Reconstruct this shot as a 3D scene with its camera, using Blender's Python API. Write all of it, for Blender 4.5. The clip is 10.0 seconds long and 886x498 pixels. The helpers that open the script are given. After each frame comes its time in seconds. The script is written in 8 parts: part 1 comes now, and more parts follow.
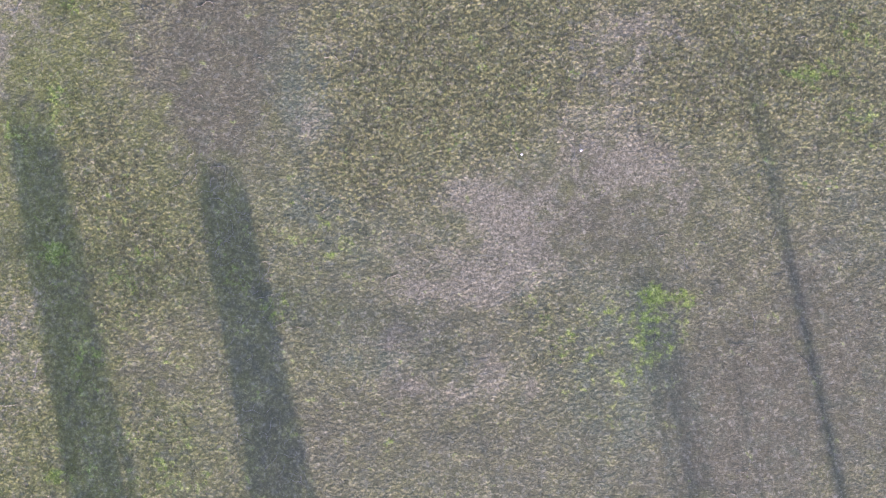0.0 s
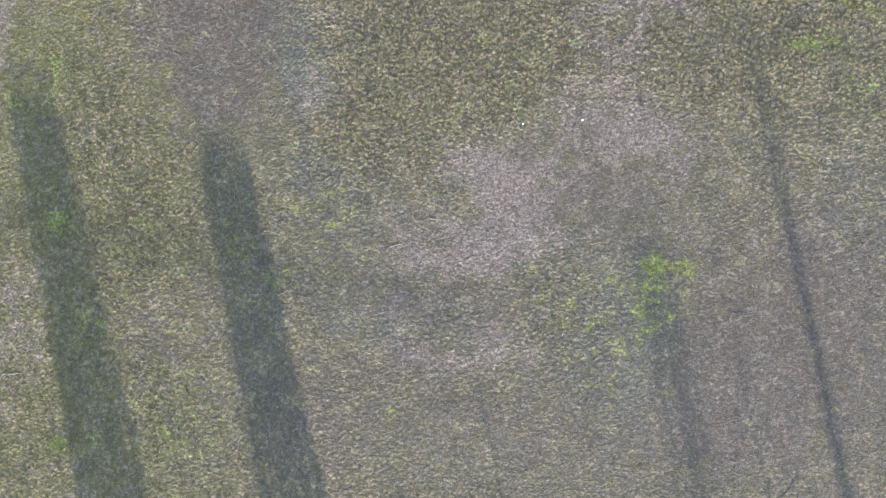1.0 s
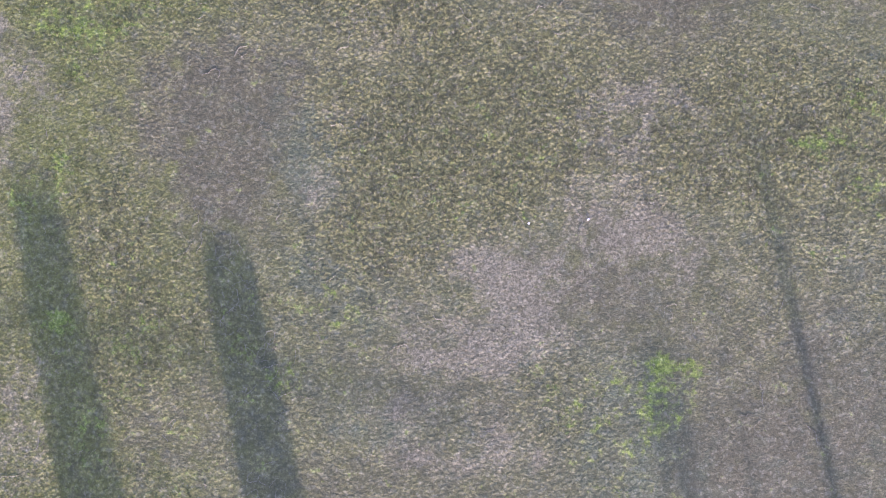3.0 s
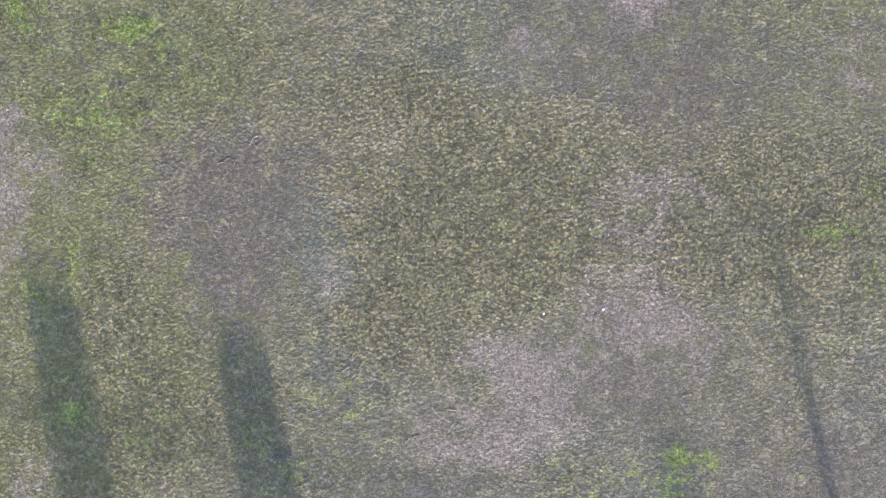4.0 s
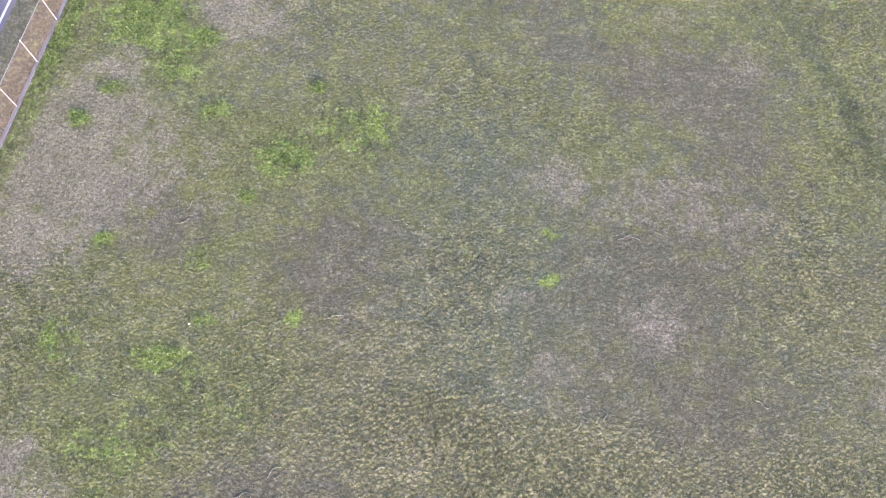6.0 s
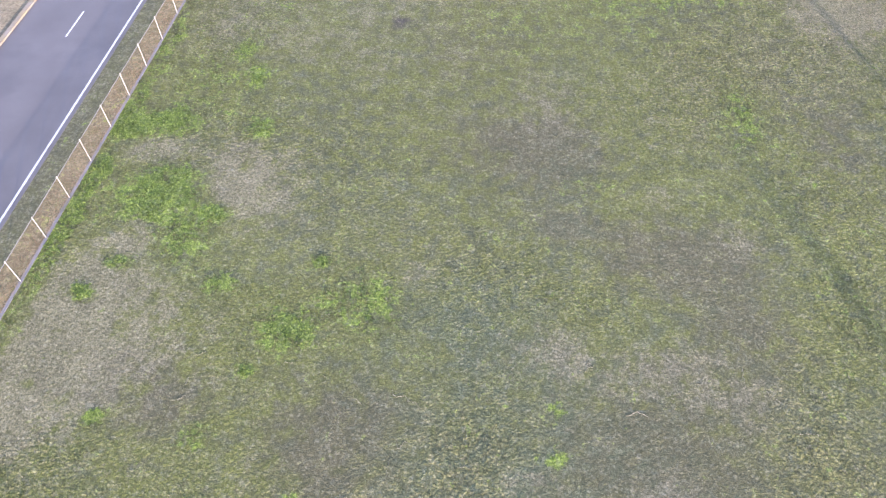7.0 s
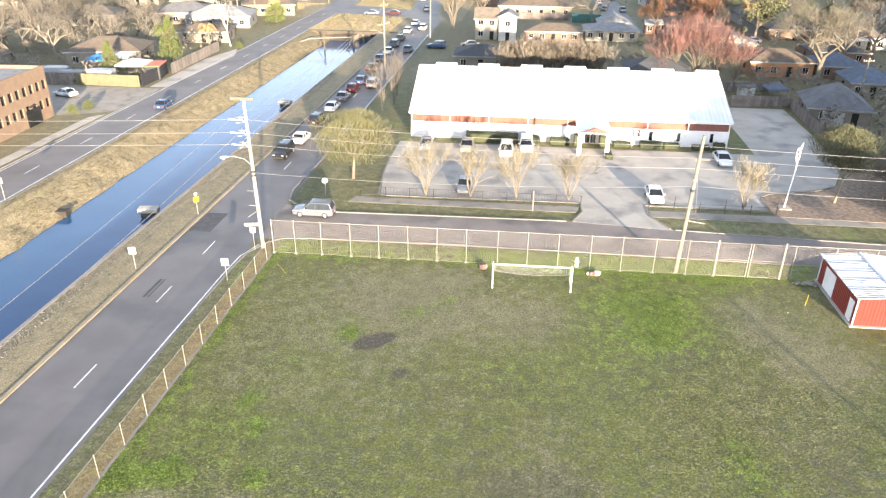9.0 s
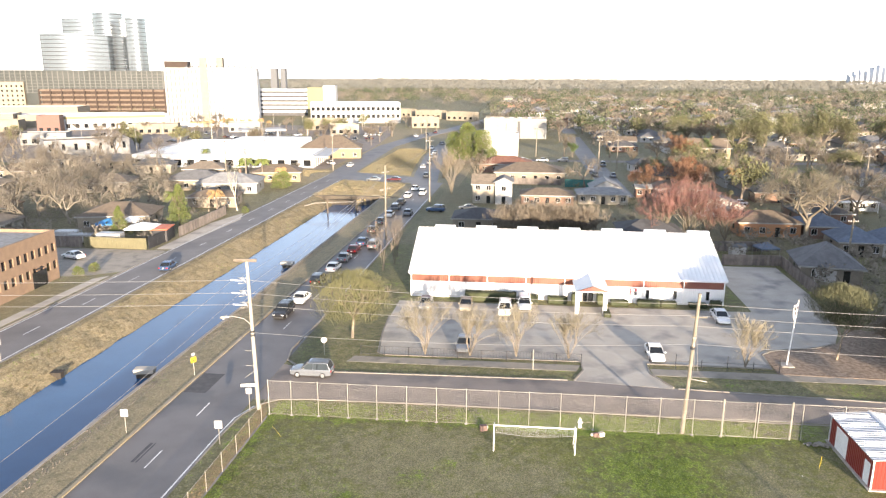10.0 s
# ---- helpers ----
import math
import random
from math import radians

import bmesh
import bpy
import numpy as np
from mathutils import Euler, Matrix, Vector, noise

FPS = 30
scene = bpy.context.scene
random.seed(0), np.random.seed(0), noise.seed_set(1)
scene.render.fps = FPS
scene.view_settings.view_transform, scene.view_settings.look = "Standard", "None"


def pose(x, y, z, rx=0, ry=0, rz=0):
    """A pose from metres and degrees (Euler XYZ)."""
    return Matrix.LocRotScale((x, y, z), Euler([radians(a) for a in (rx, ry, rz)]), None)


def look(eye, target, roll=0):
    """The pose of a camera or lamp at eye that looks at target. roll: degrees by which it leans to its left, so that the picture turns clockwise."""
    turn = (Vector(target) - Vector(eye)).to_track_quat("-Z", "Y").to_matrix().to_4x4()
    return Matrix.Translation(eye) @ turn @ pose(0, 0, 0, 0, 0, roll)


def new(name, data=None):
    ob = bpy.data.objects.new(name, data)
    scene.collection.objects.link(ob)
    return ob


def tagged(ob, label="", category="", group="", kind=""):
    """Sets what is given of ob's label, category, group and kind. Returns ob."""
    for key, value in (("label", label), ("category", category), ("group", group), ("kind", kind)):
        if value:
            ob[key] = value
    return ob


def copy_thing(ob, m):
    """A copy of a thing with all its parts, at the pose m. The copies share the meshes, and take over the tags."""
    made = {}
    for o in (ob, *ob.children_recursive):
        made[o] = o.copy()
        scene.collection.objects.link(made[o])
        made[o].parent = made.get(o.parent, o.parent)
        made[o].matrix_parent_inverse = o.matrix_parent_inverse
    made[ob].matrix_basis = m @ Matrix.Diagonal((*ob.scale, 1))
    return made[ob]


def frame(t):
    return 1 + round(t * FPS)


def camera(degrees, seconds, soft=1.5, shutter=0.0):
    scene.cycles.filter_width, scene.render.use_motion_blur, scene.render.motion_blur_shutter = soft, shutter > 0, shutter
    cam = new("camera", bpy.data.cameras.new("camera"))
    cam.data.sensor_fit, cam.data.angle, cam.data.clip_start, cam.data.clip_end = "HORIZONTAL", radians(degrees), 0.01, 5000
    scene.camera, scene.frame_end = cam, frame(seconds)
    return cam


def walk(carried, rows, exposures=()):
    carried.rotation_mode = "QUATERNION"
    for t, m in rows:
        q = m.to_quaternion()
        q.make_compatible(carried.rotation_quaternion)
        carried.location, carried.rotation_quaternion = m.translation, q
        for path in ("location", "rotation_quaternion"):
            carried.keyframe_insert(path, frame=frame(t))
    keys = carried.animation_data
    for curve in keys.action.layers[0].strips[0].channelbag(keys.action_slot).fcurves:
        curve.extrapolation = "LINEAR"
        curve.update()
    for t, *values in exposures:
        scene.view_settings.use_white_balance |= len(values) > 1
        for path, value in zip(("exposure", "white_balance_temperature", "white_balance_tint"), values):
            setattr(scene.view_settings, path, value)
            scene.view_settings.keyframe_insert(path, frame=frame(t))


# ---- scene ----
# ------------------------------------------------------------------ camera
cam = camera(63.45, 10.0, soft=1.3)
PATH = [  # seconds, x, y, z, and the turn in degrees
    (0.0, 2.832, -6.402, 32.797, 1.363, 0.219, 6.990),
    (0.5, 2.821, -7.050, 32.861, 0.634, 0.189, 7.035),
    (1.0, 2.820, -7.378, 32.877, 0.596, 0.109, 7.015),
    (1.5, 2.785, -7.259, 32.866, 0.314, 0.071, 7.022),
    (2.0, 2.703, -6.565, 32.836, 0.281, 0.054, 7.105),
    (2.5, 2.459, -5.293, 32.774, 0.904, 0.009, 7.119),
    (3.0, 2.056, -3.639, 32.716, 1.929, -0.008, 7.059),
    (4.3, 0.592, 0.762, 32.821, 3.013, -0.027, 6.977),
    (4.5, 0.386, 1.257, 32.844, 3.525, 0.020, 6.945),
    (5.0, -0.007, 2.031, 32.881, 9.785, 0.180, 6.873),
    (5.5, -0.253, 2.464, 32.866, 16.725, 0.434, 6.804),
    (7.0, -1.282, 3.418, 33.003, 36.142, -0.488, 6.170),
    (7.5, -1.371, 3.423, 33.005, 43.070, -0.561, 6.060),
    (8.0, -1.522, 3.297, 32.999, 50.008, -0.661, 5.861),
    (8.5, -1.443, 3.147, 33.060, 56.863, -0.523, 5.757),
    (9.0, -1.319, 2.961, 33.156, 63.655, -0.465, 5.762),
    (9.5, -1.276, 2.878, 33.193, 70.393, -0.341, 5.691),
    (10.0, -1.252, 2.847, 33.210, 76.299, -0.210, 5.638),
]
EXPOSURES = [(0.0, 2.61, 5680, 45), (3.0, 2.61, 5620, 46), (4.5, 2.64, 5600, 44), (5.0, 2.68, 5700, 42), (7.0, 2.82, 5880, 29), (8.0, 2.78, 6550, 15), (8.5, 2.72, 6800, 12), (9.2, 2.67, 7000, 12), (10.0, 2.28, 7050, 14)]
walk(cam, [(t, pose(*row)) for t, *row in PATH], EXPOSURES)

# ------------------------------------------------------------------ daylight
SUN_ELEVATION = radians(6.6)
SUN_AZIMUTH = radians(161.2)  # clockwise from +y
world = bpy.data.worlds.new("sky")
scene.world = world
world.use_nodes = True
wn = world.node_tree
sky = wn.nodes.new("ShaderNodeTexSky")
sky.sky_type = "NISHITA"
sky.sun_disc = False
sky.sun_elevation = SUN_ELEVATION
sky.sun_rotation = SUN_AZIMUTH
sky.air_density, sky.dust_density, sky.ozone_density = 1.0, 0.4, 1.6
wn.nodes["Background"].inputs["Strength"].default_value = 0.136
haze = wn.nodes.new("ShaderNodeHueSaturation")  # a hazy sky: paler than the clear one
haze.inputs["Saturation"].default_value = 0.42
wn.links.new(sky.outputs[0], haze.inputs["Color"])
cool = wn.nodes.new("ShaderNodeMix")
cool.data_type, cool.blend_type = "RGBA", "MULTIPLY"
cool.inputs[0].default_value = 1.0
cool.inputs[7].default_value = (0.87, 0.97, 1.16, 1)
wn.links.new(haze.outputs[0], cool.inputs[6])
wn.links.new(cool.outputs[2], wn.nodes["Background"].inputs["Color"])
sun = new("sun", bpy.data.lights.new("sun", "SUN"))
sun.data.energy, sun.data.angle, sun.data.color = 4.05, radians(0.55), (1.0, 0.865, 0.685)
sun.matrix_world = look((0, 0, 80), (-math.sin(SUN_AZIMUTH) * 90, -math.cos(SUN_AZIMUTH) * 90, 80 - 90 * math.tan(SUN_ELEVATION)))
scene.view_settings.exposure = 0.0


# ------------------------------------------------------------------ tools
class Shape:
    """Vertices and faces of one mesh while it is put together."""

    def __init__(self):
        self.v, self.f = [], []

    def add(self, verts, faces):
        n = len(self.v)
        self.v += [tuple(p) for p in verts]
        self.f += [tuple(n + i for i in face) for face in faces]
        return self

    def box(self, x0, x1, y0, y1, z0, z1):
        v = [(x, y, z) for z in (z0, z1) for x, y in ((x0, y0), (x1, y0), (x1, y1), (x0, y1))]
        return self.add(v, [(3, 2, 1, 0), (4, 5, 6, 7), (0, 1, 5, 4), (1, 2, 6, 5), (2, 3, 7, 6), (3, 0, 4, 7)])

    def soft_box(self, x0, x1, y0, y1, z0, z1, e):
        """A box with its edges cut off by e."""
        xs, ys, zs = (x0, x0 + e, x1 - e, x1), (y0, y0 + e, y1 - e, y1), (z0, z0 + e, z1 - e, z1)
        bm = bmesh.new()
        pts = [bm.verts.new((xs[i], ys[j], zs[k])) for i in range(4) for j in range(4) for k in range(4)
               if sum(a in (0, 3) for a in (i, j, k)) == 1]
        bmesh.ops.convex_hull(bm, input=pts)
        bm.verts.index_update()
        self.add([v.co[:] for v in bm.verts], [[v.index for v in f.verts] for f in bm.faces])
        bm.free()
        return self

    def tube(self, points, radii, n=6, cap=True):
        """A round bar along points; radii: one number or one for each point."""
        pts = [Vector(p) for p in points]
        radii = radii if isinstance(radii, (list, tuple)) else [radii] * len(pts)
        base, rings = len(self.v), []
        for i, p in enumerate(pts):
            d = (pts[min(i + 1, len(pts) - 1)] - pts[max(i - 1, 0)]).normalized()
            a = d.cross(Vector((0, 0, 1)) if abs(d.z) < 0.9 else Vector((1, 0, 0))).normalized()
            b = d.cross(a)
            self.v += [tuple(p + radii[i] * (math.cos(k * math.tau / n) * a + math.sin(k * math.tau / n) * b)) for k in range(n)]
            rings.append(base + i * n)
        for r0, r1 in zip(rings, rings[1:]):
            self.f += [(r0 + k, r0 + (k + 1) % n, r1 + (k + 1) % n, r1 + k) for k in range(n)]
        if cap:
            self.f += [tuple(range(rings[0] + n - 1, rings[0] - 1, -1)), tuple(range(rings[-1], rings[-1] + n))]
        return self

    def slab(self, outline, z0, z1):
        """A plate of the outline (anticlockwise from above) between two heights."""
        n = len(outline)
        v = [(x, y, z0) for x, y in outline] + [(x, y, z1) for x, y in outline]
        return self.add(v, [tuple(range(n - 1, -1, -1)), tuple(range(n, 2 * n))] + [(i, (i + 1) % n, n + (i + 1) % n, n + i) for i in range(n)])

    def loft(self, rings, cap=True):
        n = len(rings[0])
        v = [p for r in rings for p in r]
        f = [(i * n + k, i * n + (k + 1) % n, (i + 1) * n + (k + 1) % n, (i + 1) * n + k) for i in range(len(rings) - 1) for k in range(n)]
        if cap:
            f += [tuple(range(n - 1, -1, -1)), tuple(range((len(rings) - 1) * n, len(rings) * n))]
        return self.add(v, f)

    def mesh(self, name, smooth=False):
        me = bpy.data.meshes.new(name)
        me.from_pydata(self.v, [], self.f)
        me.update()
        if smooth:
            me.polygons.foreach_set("use_smooth", [True] * len(me.polygons))
        return me


def part(name, shape, material, parent=None, label="", smooth=False):
    """Links a shape as one mesh object, under a thing or a part where one is given."""
    me = shape.mesh(name, smooth) if isinstance(shape, Shape) else shape
    if not me.materials:
        me.materials.append(material)
    ob = new(name, me)
    if parent:
        ob.parent = parent
    return tagged(ob, label)


def thing(name, x, y, z=0.0, turn=0.0, label="", category="", group="", kind=""):
    ob = new(name)
    ob.empty_display_size = 0.3
    ob.matrix_basis = pose(x, y, z, 0, 0, turn)
    return tagged(ob, label, category, group, kind)


def setting(name, shape, material, label="", category=""):
    return tagged(part(name, shape, material), label, category, kind="structure")


LEAN = 0.03  # the canal and its roads run slightly off the y axis


def along(u, y):
    return (u + LEAN * y, y)


def strip(u0, u1, y0, y1, z0, z1):
    """A plate that runs along the canal."""
    s = Shape()
    return s.slab([along(u0, y0), along(u1, y0), along(u1, y1), along(u0, y1)], z0, z1)


# ------------------------------------------------------------------ materials
def paint(name, a, b=None, scale=3.0, rough=0.7, metal=0.0, bump=0.0, fine=40.0, vary=0.0, spec=0.5, dirt=None, dirt_scale=0.4):
    """Two tones mixed by noise at two scales; bump: depth of the fine relief in metres; vary: spread of brightness between objects; dirt: a stain's colour."""
    m = bpy.data.materials.new(name)
    m.use_nodes = True
    t = m.node_tree
    N, L = t.nodes.new, t.links.new
    p = t.nodes["Principled BSDF"]
    p.inputs["Roughness"].default_value, p.inputs["Metallic"].default_value = rough, metal
    p.inputs["Specular IOR Level"].default_value = spec
    co = N("ShaderNodeNewGeometry").outputs["Position"]
    b = b or tuple(c * 0.8 for c in a)

    def grain(s, detail=4.0):
        n = N("ShaderNodeTexNoise")
        n.inputs["Scale"].default_value, n.inputs["Detail"].default_value = s, detail
        L(co, n.inputs["Vector"])
        return n.outputs["Fac"]

    def mix(f, x, y):
        n = N("ShaderNodeMix")
        n.data_type = "RGBA"
        for value, socket in ((f, n.inputs[0]), (x, n.inputs[6]), (y, n.inputs[7])):
            if isinstance(value, (int, float)):
                socket.default_value = value
            elif isinstance(value, tuple):
                socket.default_value = (*value, 1)
            else:
                L(value, socket)
        return n.outputs[2]

    def span(x, lo, hi):
        n = N("ShaderNodeMapRange")
        n.inputs[1].default_value, n.inputs[2].default_value = lo, hi
        L(x, n.inputs[0])
        return n.outputs[0]

    broad, small = grain(scale), grain(fine)
    colour = mix(span(broad, 0.35, 0.65), a, b)
    colour = mix(span(small, 0.3, 0.7), colour, mix(0.22, colour, (0, 0, 0)))
    if dirt:
        colour = mix(span(grain(dirt_scale, 6), 0.52, 0.68), colour, dirt)
    if vary:
        r = N("ShaderNodeObjectInfo").outputs["Random"]
        hsv = N("ShaderNodeHueSaturation")
        v = N("ShaderNodeMapRange")
        v.inputs[3].default_value, v.inputs[4].default_value = 1 - vary, 1 + vary
        L(r, v.inputs[0])
        L(v.outputs[0], hsv.inputs["Value"])
        L(colour, hsv.inputs["Color"])
        colour = hsv.outputs[0]
    L(colour, p.inputs["Base Color"])
    if bump:
        n = N("ShaderNodeBump")
        n.inputs["Strength"].default_value, n.inputs["Distance"].default_value = 0.6, bump
        L(small, n.inputs["Height"])
        L(n.outputs[0], p.inputs["Normal"])
    return m


def turf(name, relief):
    """Grass and soil: the mesh carries how dry, lush, bare, weedy, brown, cool-toned and green each spot is."""
    m = bpy.data.materials.new(name)
    m.use_nodes = True
    t = m.node_tree
    N, L = t.nodes.new, t.links.new
    p = t.nodes["Principled BSDF"]
    p.inputs["Roughness"].default_value = 0.85
    p.inputs["Specular IOR Level"].default_value = 0.25
    at = N("ShaderNodeAttribute")
    at.attribute_name = "state"
    sep = N("ShaderNodeSeparateColor")
    L(at.outputs["Color"], sep.inputs[0])
    co = N("ShaderNodeNewGeometry").outputs["Position"]

    def grain(s, detail=5.0):
        n = N("ShaderNodeTexNoise")
        n.inputs["Scale"].default_value, n.inputs["Detail"].default_value = s, detail
        L(co, n.inputs["Vector"])
        return n.outputs["Fac"]

    def mix(f, x, y):
        n = N("ShaderNodeMix")
        n.data_type = "RGBA"
        for value, socket in ((f, n.inputs[0]), (x, n.inputs[6]), (y, n.inputs[7])):
            if isinstance(value, (int, float)):
                socket.default_value = value
            elif isinstance(value, tuple):
                socket.default_value = (*value, 1)
            else:
                L(value, socket)
        return n.outputs[2]

    def uneven(x, n, width):
        """A share whose border is frayed by noise."""
        s = N("ShaderNodeMath")
        s.operation = "ADD"
        L(x, s.inputs[0])
        L(n, s.inputs[1])
        r = N("ShaderNodeMapRange")
        r.interpolation_type = "SMOOTHSTEP"
        r.inputs[1].default_value, r.inputs[2].default_value = 1.0 - width, 1.0 + width
        L(s.outputs[0], r.inputs[0])
        return r.outputs[0]

    def spread(x, lo, hi):
        n = N("ShaderNodeMapRange")
        n.inputs[1].default_value, n.inputs[2].default_value = lo, hi
        L(x, n.inputs[0])
        return n.outputs[0]

    at2 = N("ShaderNodeAttribute")
    at2.attribute_name = "tone"
    tone = N("ShaderNodeSeparateColor")
    L(at2.outputs["Color"], tone.inputs[0])
    patch, clump, blade = grain(0.9), grain(4.2, 3.0), grain(17.0, 3.0)
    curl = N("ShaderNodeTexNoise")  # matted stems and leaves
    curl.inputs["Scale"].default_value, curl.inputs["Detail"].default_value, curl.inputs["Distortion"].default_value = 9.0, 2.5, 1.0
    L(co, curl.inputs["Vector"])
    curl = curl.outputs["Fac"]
    wide, fine = grain(1.1, 5.0), grain(3.6, 6.0)
    both = N("ShaderNodeMath")
    both.operation = "ADD"
    L(wide, both.inputs[0])
    L(fine, both.inputs[1])
    fray = spread(both.outputs[0], 0.66, 1.34)
    tuft = grain(3.4, 2.5)
    fray2 = spread(grain(1.3, 9.0), 0.26, 0.74)
    leaf = spread(curl, 0.3, 0.7)
    warp = N("ShaderNodeTexNoise")
    warp.inputs["Scale"].default_value, warp.inputs["Detail"].default_value = 5.0, 2.0
    L(co, warp.inputs["Vector"])
    drift = N("ShaderNodeVectorMath")
    drift.operation = "MULTIPLY_ADD"
    drift.inputs[1].default_value = (0.25, 0.25, 0.25)
    L(warp.outputs["Color"], drift.inputs[0])
    L(co, drift.inputs[2])
    cells = N("ShaderNodeTexVoronoi")  # rosettes of low weeds
    cells.feature = "SMOOTH_F1"
    cells.inputs["Scale"].default_value, cells.inputs["Smoothness"].default_value = 5.0, 0.35
    L(drift.outputs[0], cells.inputs["Vector"])
    gaps = cells.outputs["Distance"]
    crown = spread(gaps, 0.62, 0.12)
    colour = mix(spread(clump, 0.3, 0.7), (0.126, 0.132, 0.044), (0.150, 0.148, 0.058))
    colour = mix(at2.outputs["Alpha"], colour, mix(spread(clump, 0.3, 0.7), (0.134, 0.150, 0.028), (0.168, 0.177, 0.040)))
    colour = mix(uneven(tone.outputs[1], fray2, 0.5), colour, mix(clump, (0.134, 0.122, 0.060), (0.108, 0.101, 0.050)))
    colour = mix(uneven(tone.outputs[2], fray2, 0.6), colour, mix(clump, (0.098, 0.122, 0.060), (0.120, 0.138, 0.070)))
    colour = mix(uneven(tone.outputs[0], fray, 0.4), colour, mix(crown, (0.150, 0.146, 0.047), (0.272, 0.258, 0.084)))
    part_dry = N("ShaderNodeMath")
    part_dry.operation = "MULTIPLY"
    tall = N("ShaderNodeMapRange")  # the tall golden grass hides the ground wholly
    tall.inputs[3].default_value, tall.inputs[4].default_value = 0.7, 1.0
    L(at.outputs["Alpha"], tall.inputs[0])
    L(tall.outputs[0], part_dry.inputs[1])
    L(uneven(sep.outputs[0], fray, 0.42), part_dry.inputs[0])
    colour = mix(part_dry.outputs[0], colour, mix(at.outputs["Alpha"], mix(leaf, (0.150, 0.134, 0.080), (0.345, 0.300, 0.190)), mix(blade, (0.44, 0.345, 0.21), (0.33, 0.26, 0.16))))
    colour = mix(uneven(sep.outputs[1], fray, 0.24), colour, mix(leaf, (0.128, 0.194, 0.026), (0.28, 0.365, 0.05)))
    colour = mix(uneven(sep.outputs[2], patch, 0.25), colour, mix(clump, (0.058, 0.048, 0.040), (0.10, 0.085, 0.07)))
    # Leaf relief put into the colour: gaps darkened as if shaded, tops paled.
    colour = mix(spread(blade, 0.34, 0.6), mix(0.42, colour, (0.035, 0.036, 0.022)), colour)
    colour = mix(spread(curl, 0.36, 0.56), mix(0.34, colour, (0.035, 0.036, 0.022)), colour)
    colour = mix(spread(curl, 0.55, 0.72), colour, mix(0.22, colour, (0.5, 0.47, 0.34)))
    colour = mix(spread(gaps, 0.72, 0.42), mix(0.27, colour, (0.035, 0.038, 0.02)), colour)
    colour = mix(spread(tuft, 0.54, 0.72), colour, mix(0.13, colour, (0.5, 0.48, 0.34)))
    colour = mix(spread(grain(0.55, 4.0), 0.36, 0.62), mix(0.2, colour, (0.04, 0.042, 0.026)), colour)
    L(colour, p.inputs["Base Color"])
    if relief:
        bump = N("ShaderNodeBump")
        bump.inputs["Strength"].default_value, bump.inputs["Distance"].default_value = 0.33, relief
        s = N("ShaderNodeMath")
        s.operation = "MULTIPLY_ADD"
        s.inputs[1].default_value = 0.9
        L(blade, s.inputs[0])
        half = N("ShaderNodeMath")
        half.operation = "MULTIPLY"
        half.inputs[1].default_value = 0.45
        L(curl, half.inputs[0])
        L(half.outputs[0], s.inputs[2])
        rough = N("ShaderNodeMath")  # weedy spots are the most uneven
        rough.operation = "MULTIPLY_ADD"
        rough.inputs[1].default_value, rough.inputs[2].default_value = 2.0, 0.3
        L(tone.outputs[0], rough.inputs[0])
        thick = N("ShaderNodeMath")  # so is the thick green sward
        thick.operation = "MULTIPLY_ADD"
        thick.inputs[1].default_value = 0.2
        L(at2.outputs["Alpha"], thick.inputs[0])
        L(rough.outputs[0], thick.inputs[2])
        total = N("ShaderNodeMath")
        total.operation = "MULTIPLY_ADD"
        L(crown, total.inputs[0])
        L(thick.outputs[0], total.inputs[1])
        L(s.outputs[0], total.inputs[2])
        L(total.outputs[0], bump.inputs["Height"])
        L(bump.outputs[0], p.inputs["Normal"])
    return m


def ribbed(name, a, step, depth, rough=0.45, metal=0.0, axis=0, dirt=None):
    """Sheet metal with upright ribs across one world axis."""
    m = paint(name, a, tuple(c * 0.94 for c in a), 0.5, rough, metal, 0.0, 9.0, dirt=dirt)
    t = m.node_tree
    N, L = t.nodes.new, t.links.new
    sep = N("ShaderNodeSeparateXYZ")
    L(N("ShaderNodeNewGeometry").outputs["Position"], sep.inputs[0])
    mul = N("ShaderNodeMath")
    mul.operation = "MULTIPLY"
    mul.inputs[1].default_value = math.tau / step
    L(sep.outputs[axis], mul.inputs[0])
    w = N("ShaderNodeMath")
    w.operation = "SINE"
    L(mul.outputs[0], w.inputs[0])
    bump = N("ShaderNodeBump")
    bump.inputs["Strength"].default_value, bump.inputs["Distance"].default_value = 0.8, depth
    L(w.outputs[0], bump.inputs["Height"])
    L(bump.outputs[0], t.nodes["Principled BSDF"].inputs["Normal"])
    return m


def glass(name, tint, rough=0.05):
    """Dark window glass seen from outside by day."""
    m = paint(name, tint, tuple(c * 0.7 for c in tint), 0.8, rough, 0.0, 0.0, 5.0, spec=0.8)
    return m


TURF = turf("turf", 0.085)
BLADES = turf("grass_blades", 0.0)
ASPHALT = paint("asphalt", (0.121, 0.110, 0.106), (0.150, 0.138, 0.134), 0.25, 0.62, bump=0.004, fine=60, dirt=(0.075, 0.073, 0.075), dirt_scale=0.12)
ASPHALT_OLD = paint("old_asphalt", (0.195, 0.166, 0.148), (0.245, 0.21, 0.187), 0.3, 0.92, bump=0.004, fine=50, dirt=(0.11, 0.10, 0.10), dirt_scale=0.2)
# Paler than asphalt: the far road's grazing sheen is put into its colour.
ASPHALT_FAR = paint("pale_asphalt", (0.155, 0.144, 0.138), (0.19, 0.177, 0.17), 0.25, 0.8, bump=0.004, fine=60, dirt=(0.12, 0.112, 0.11), dirt_scale=0.12)
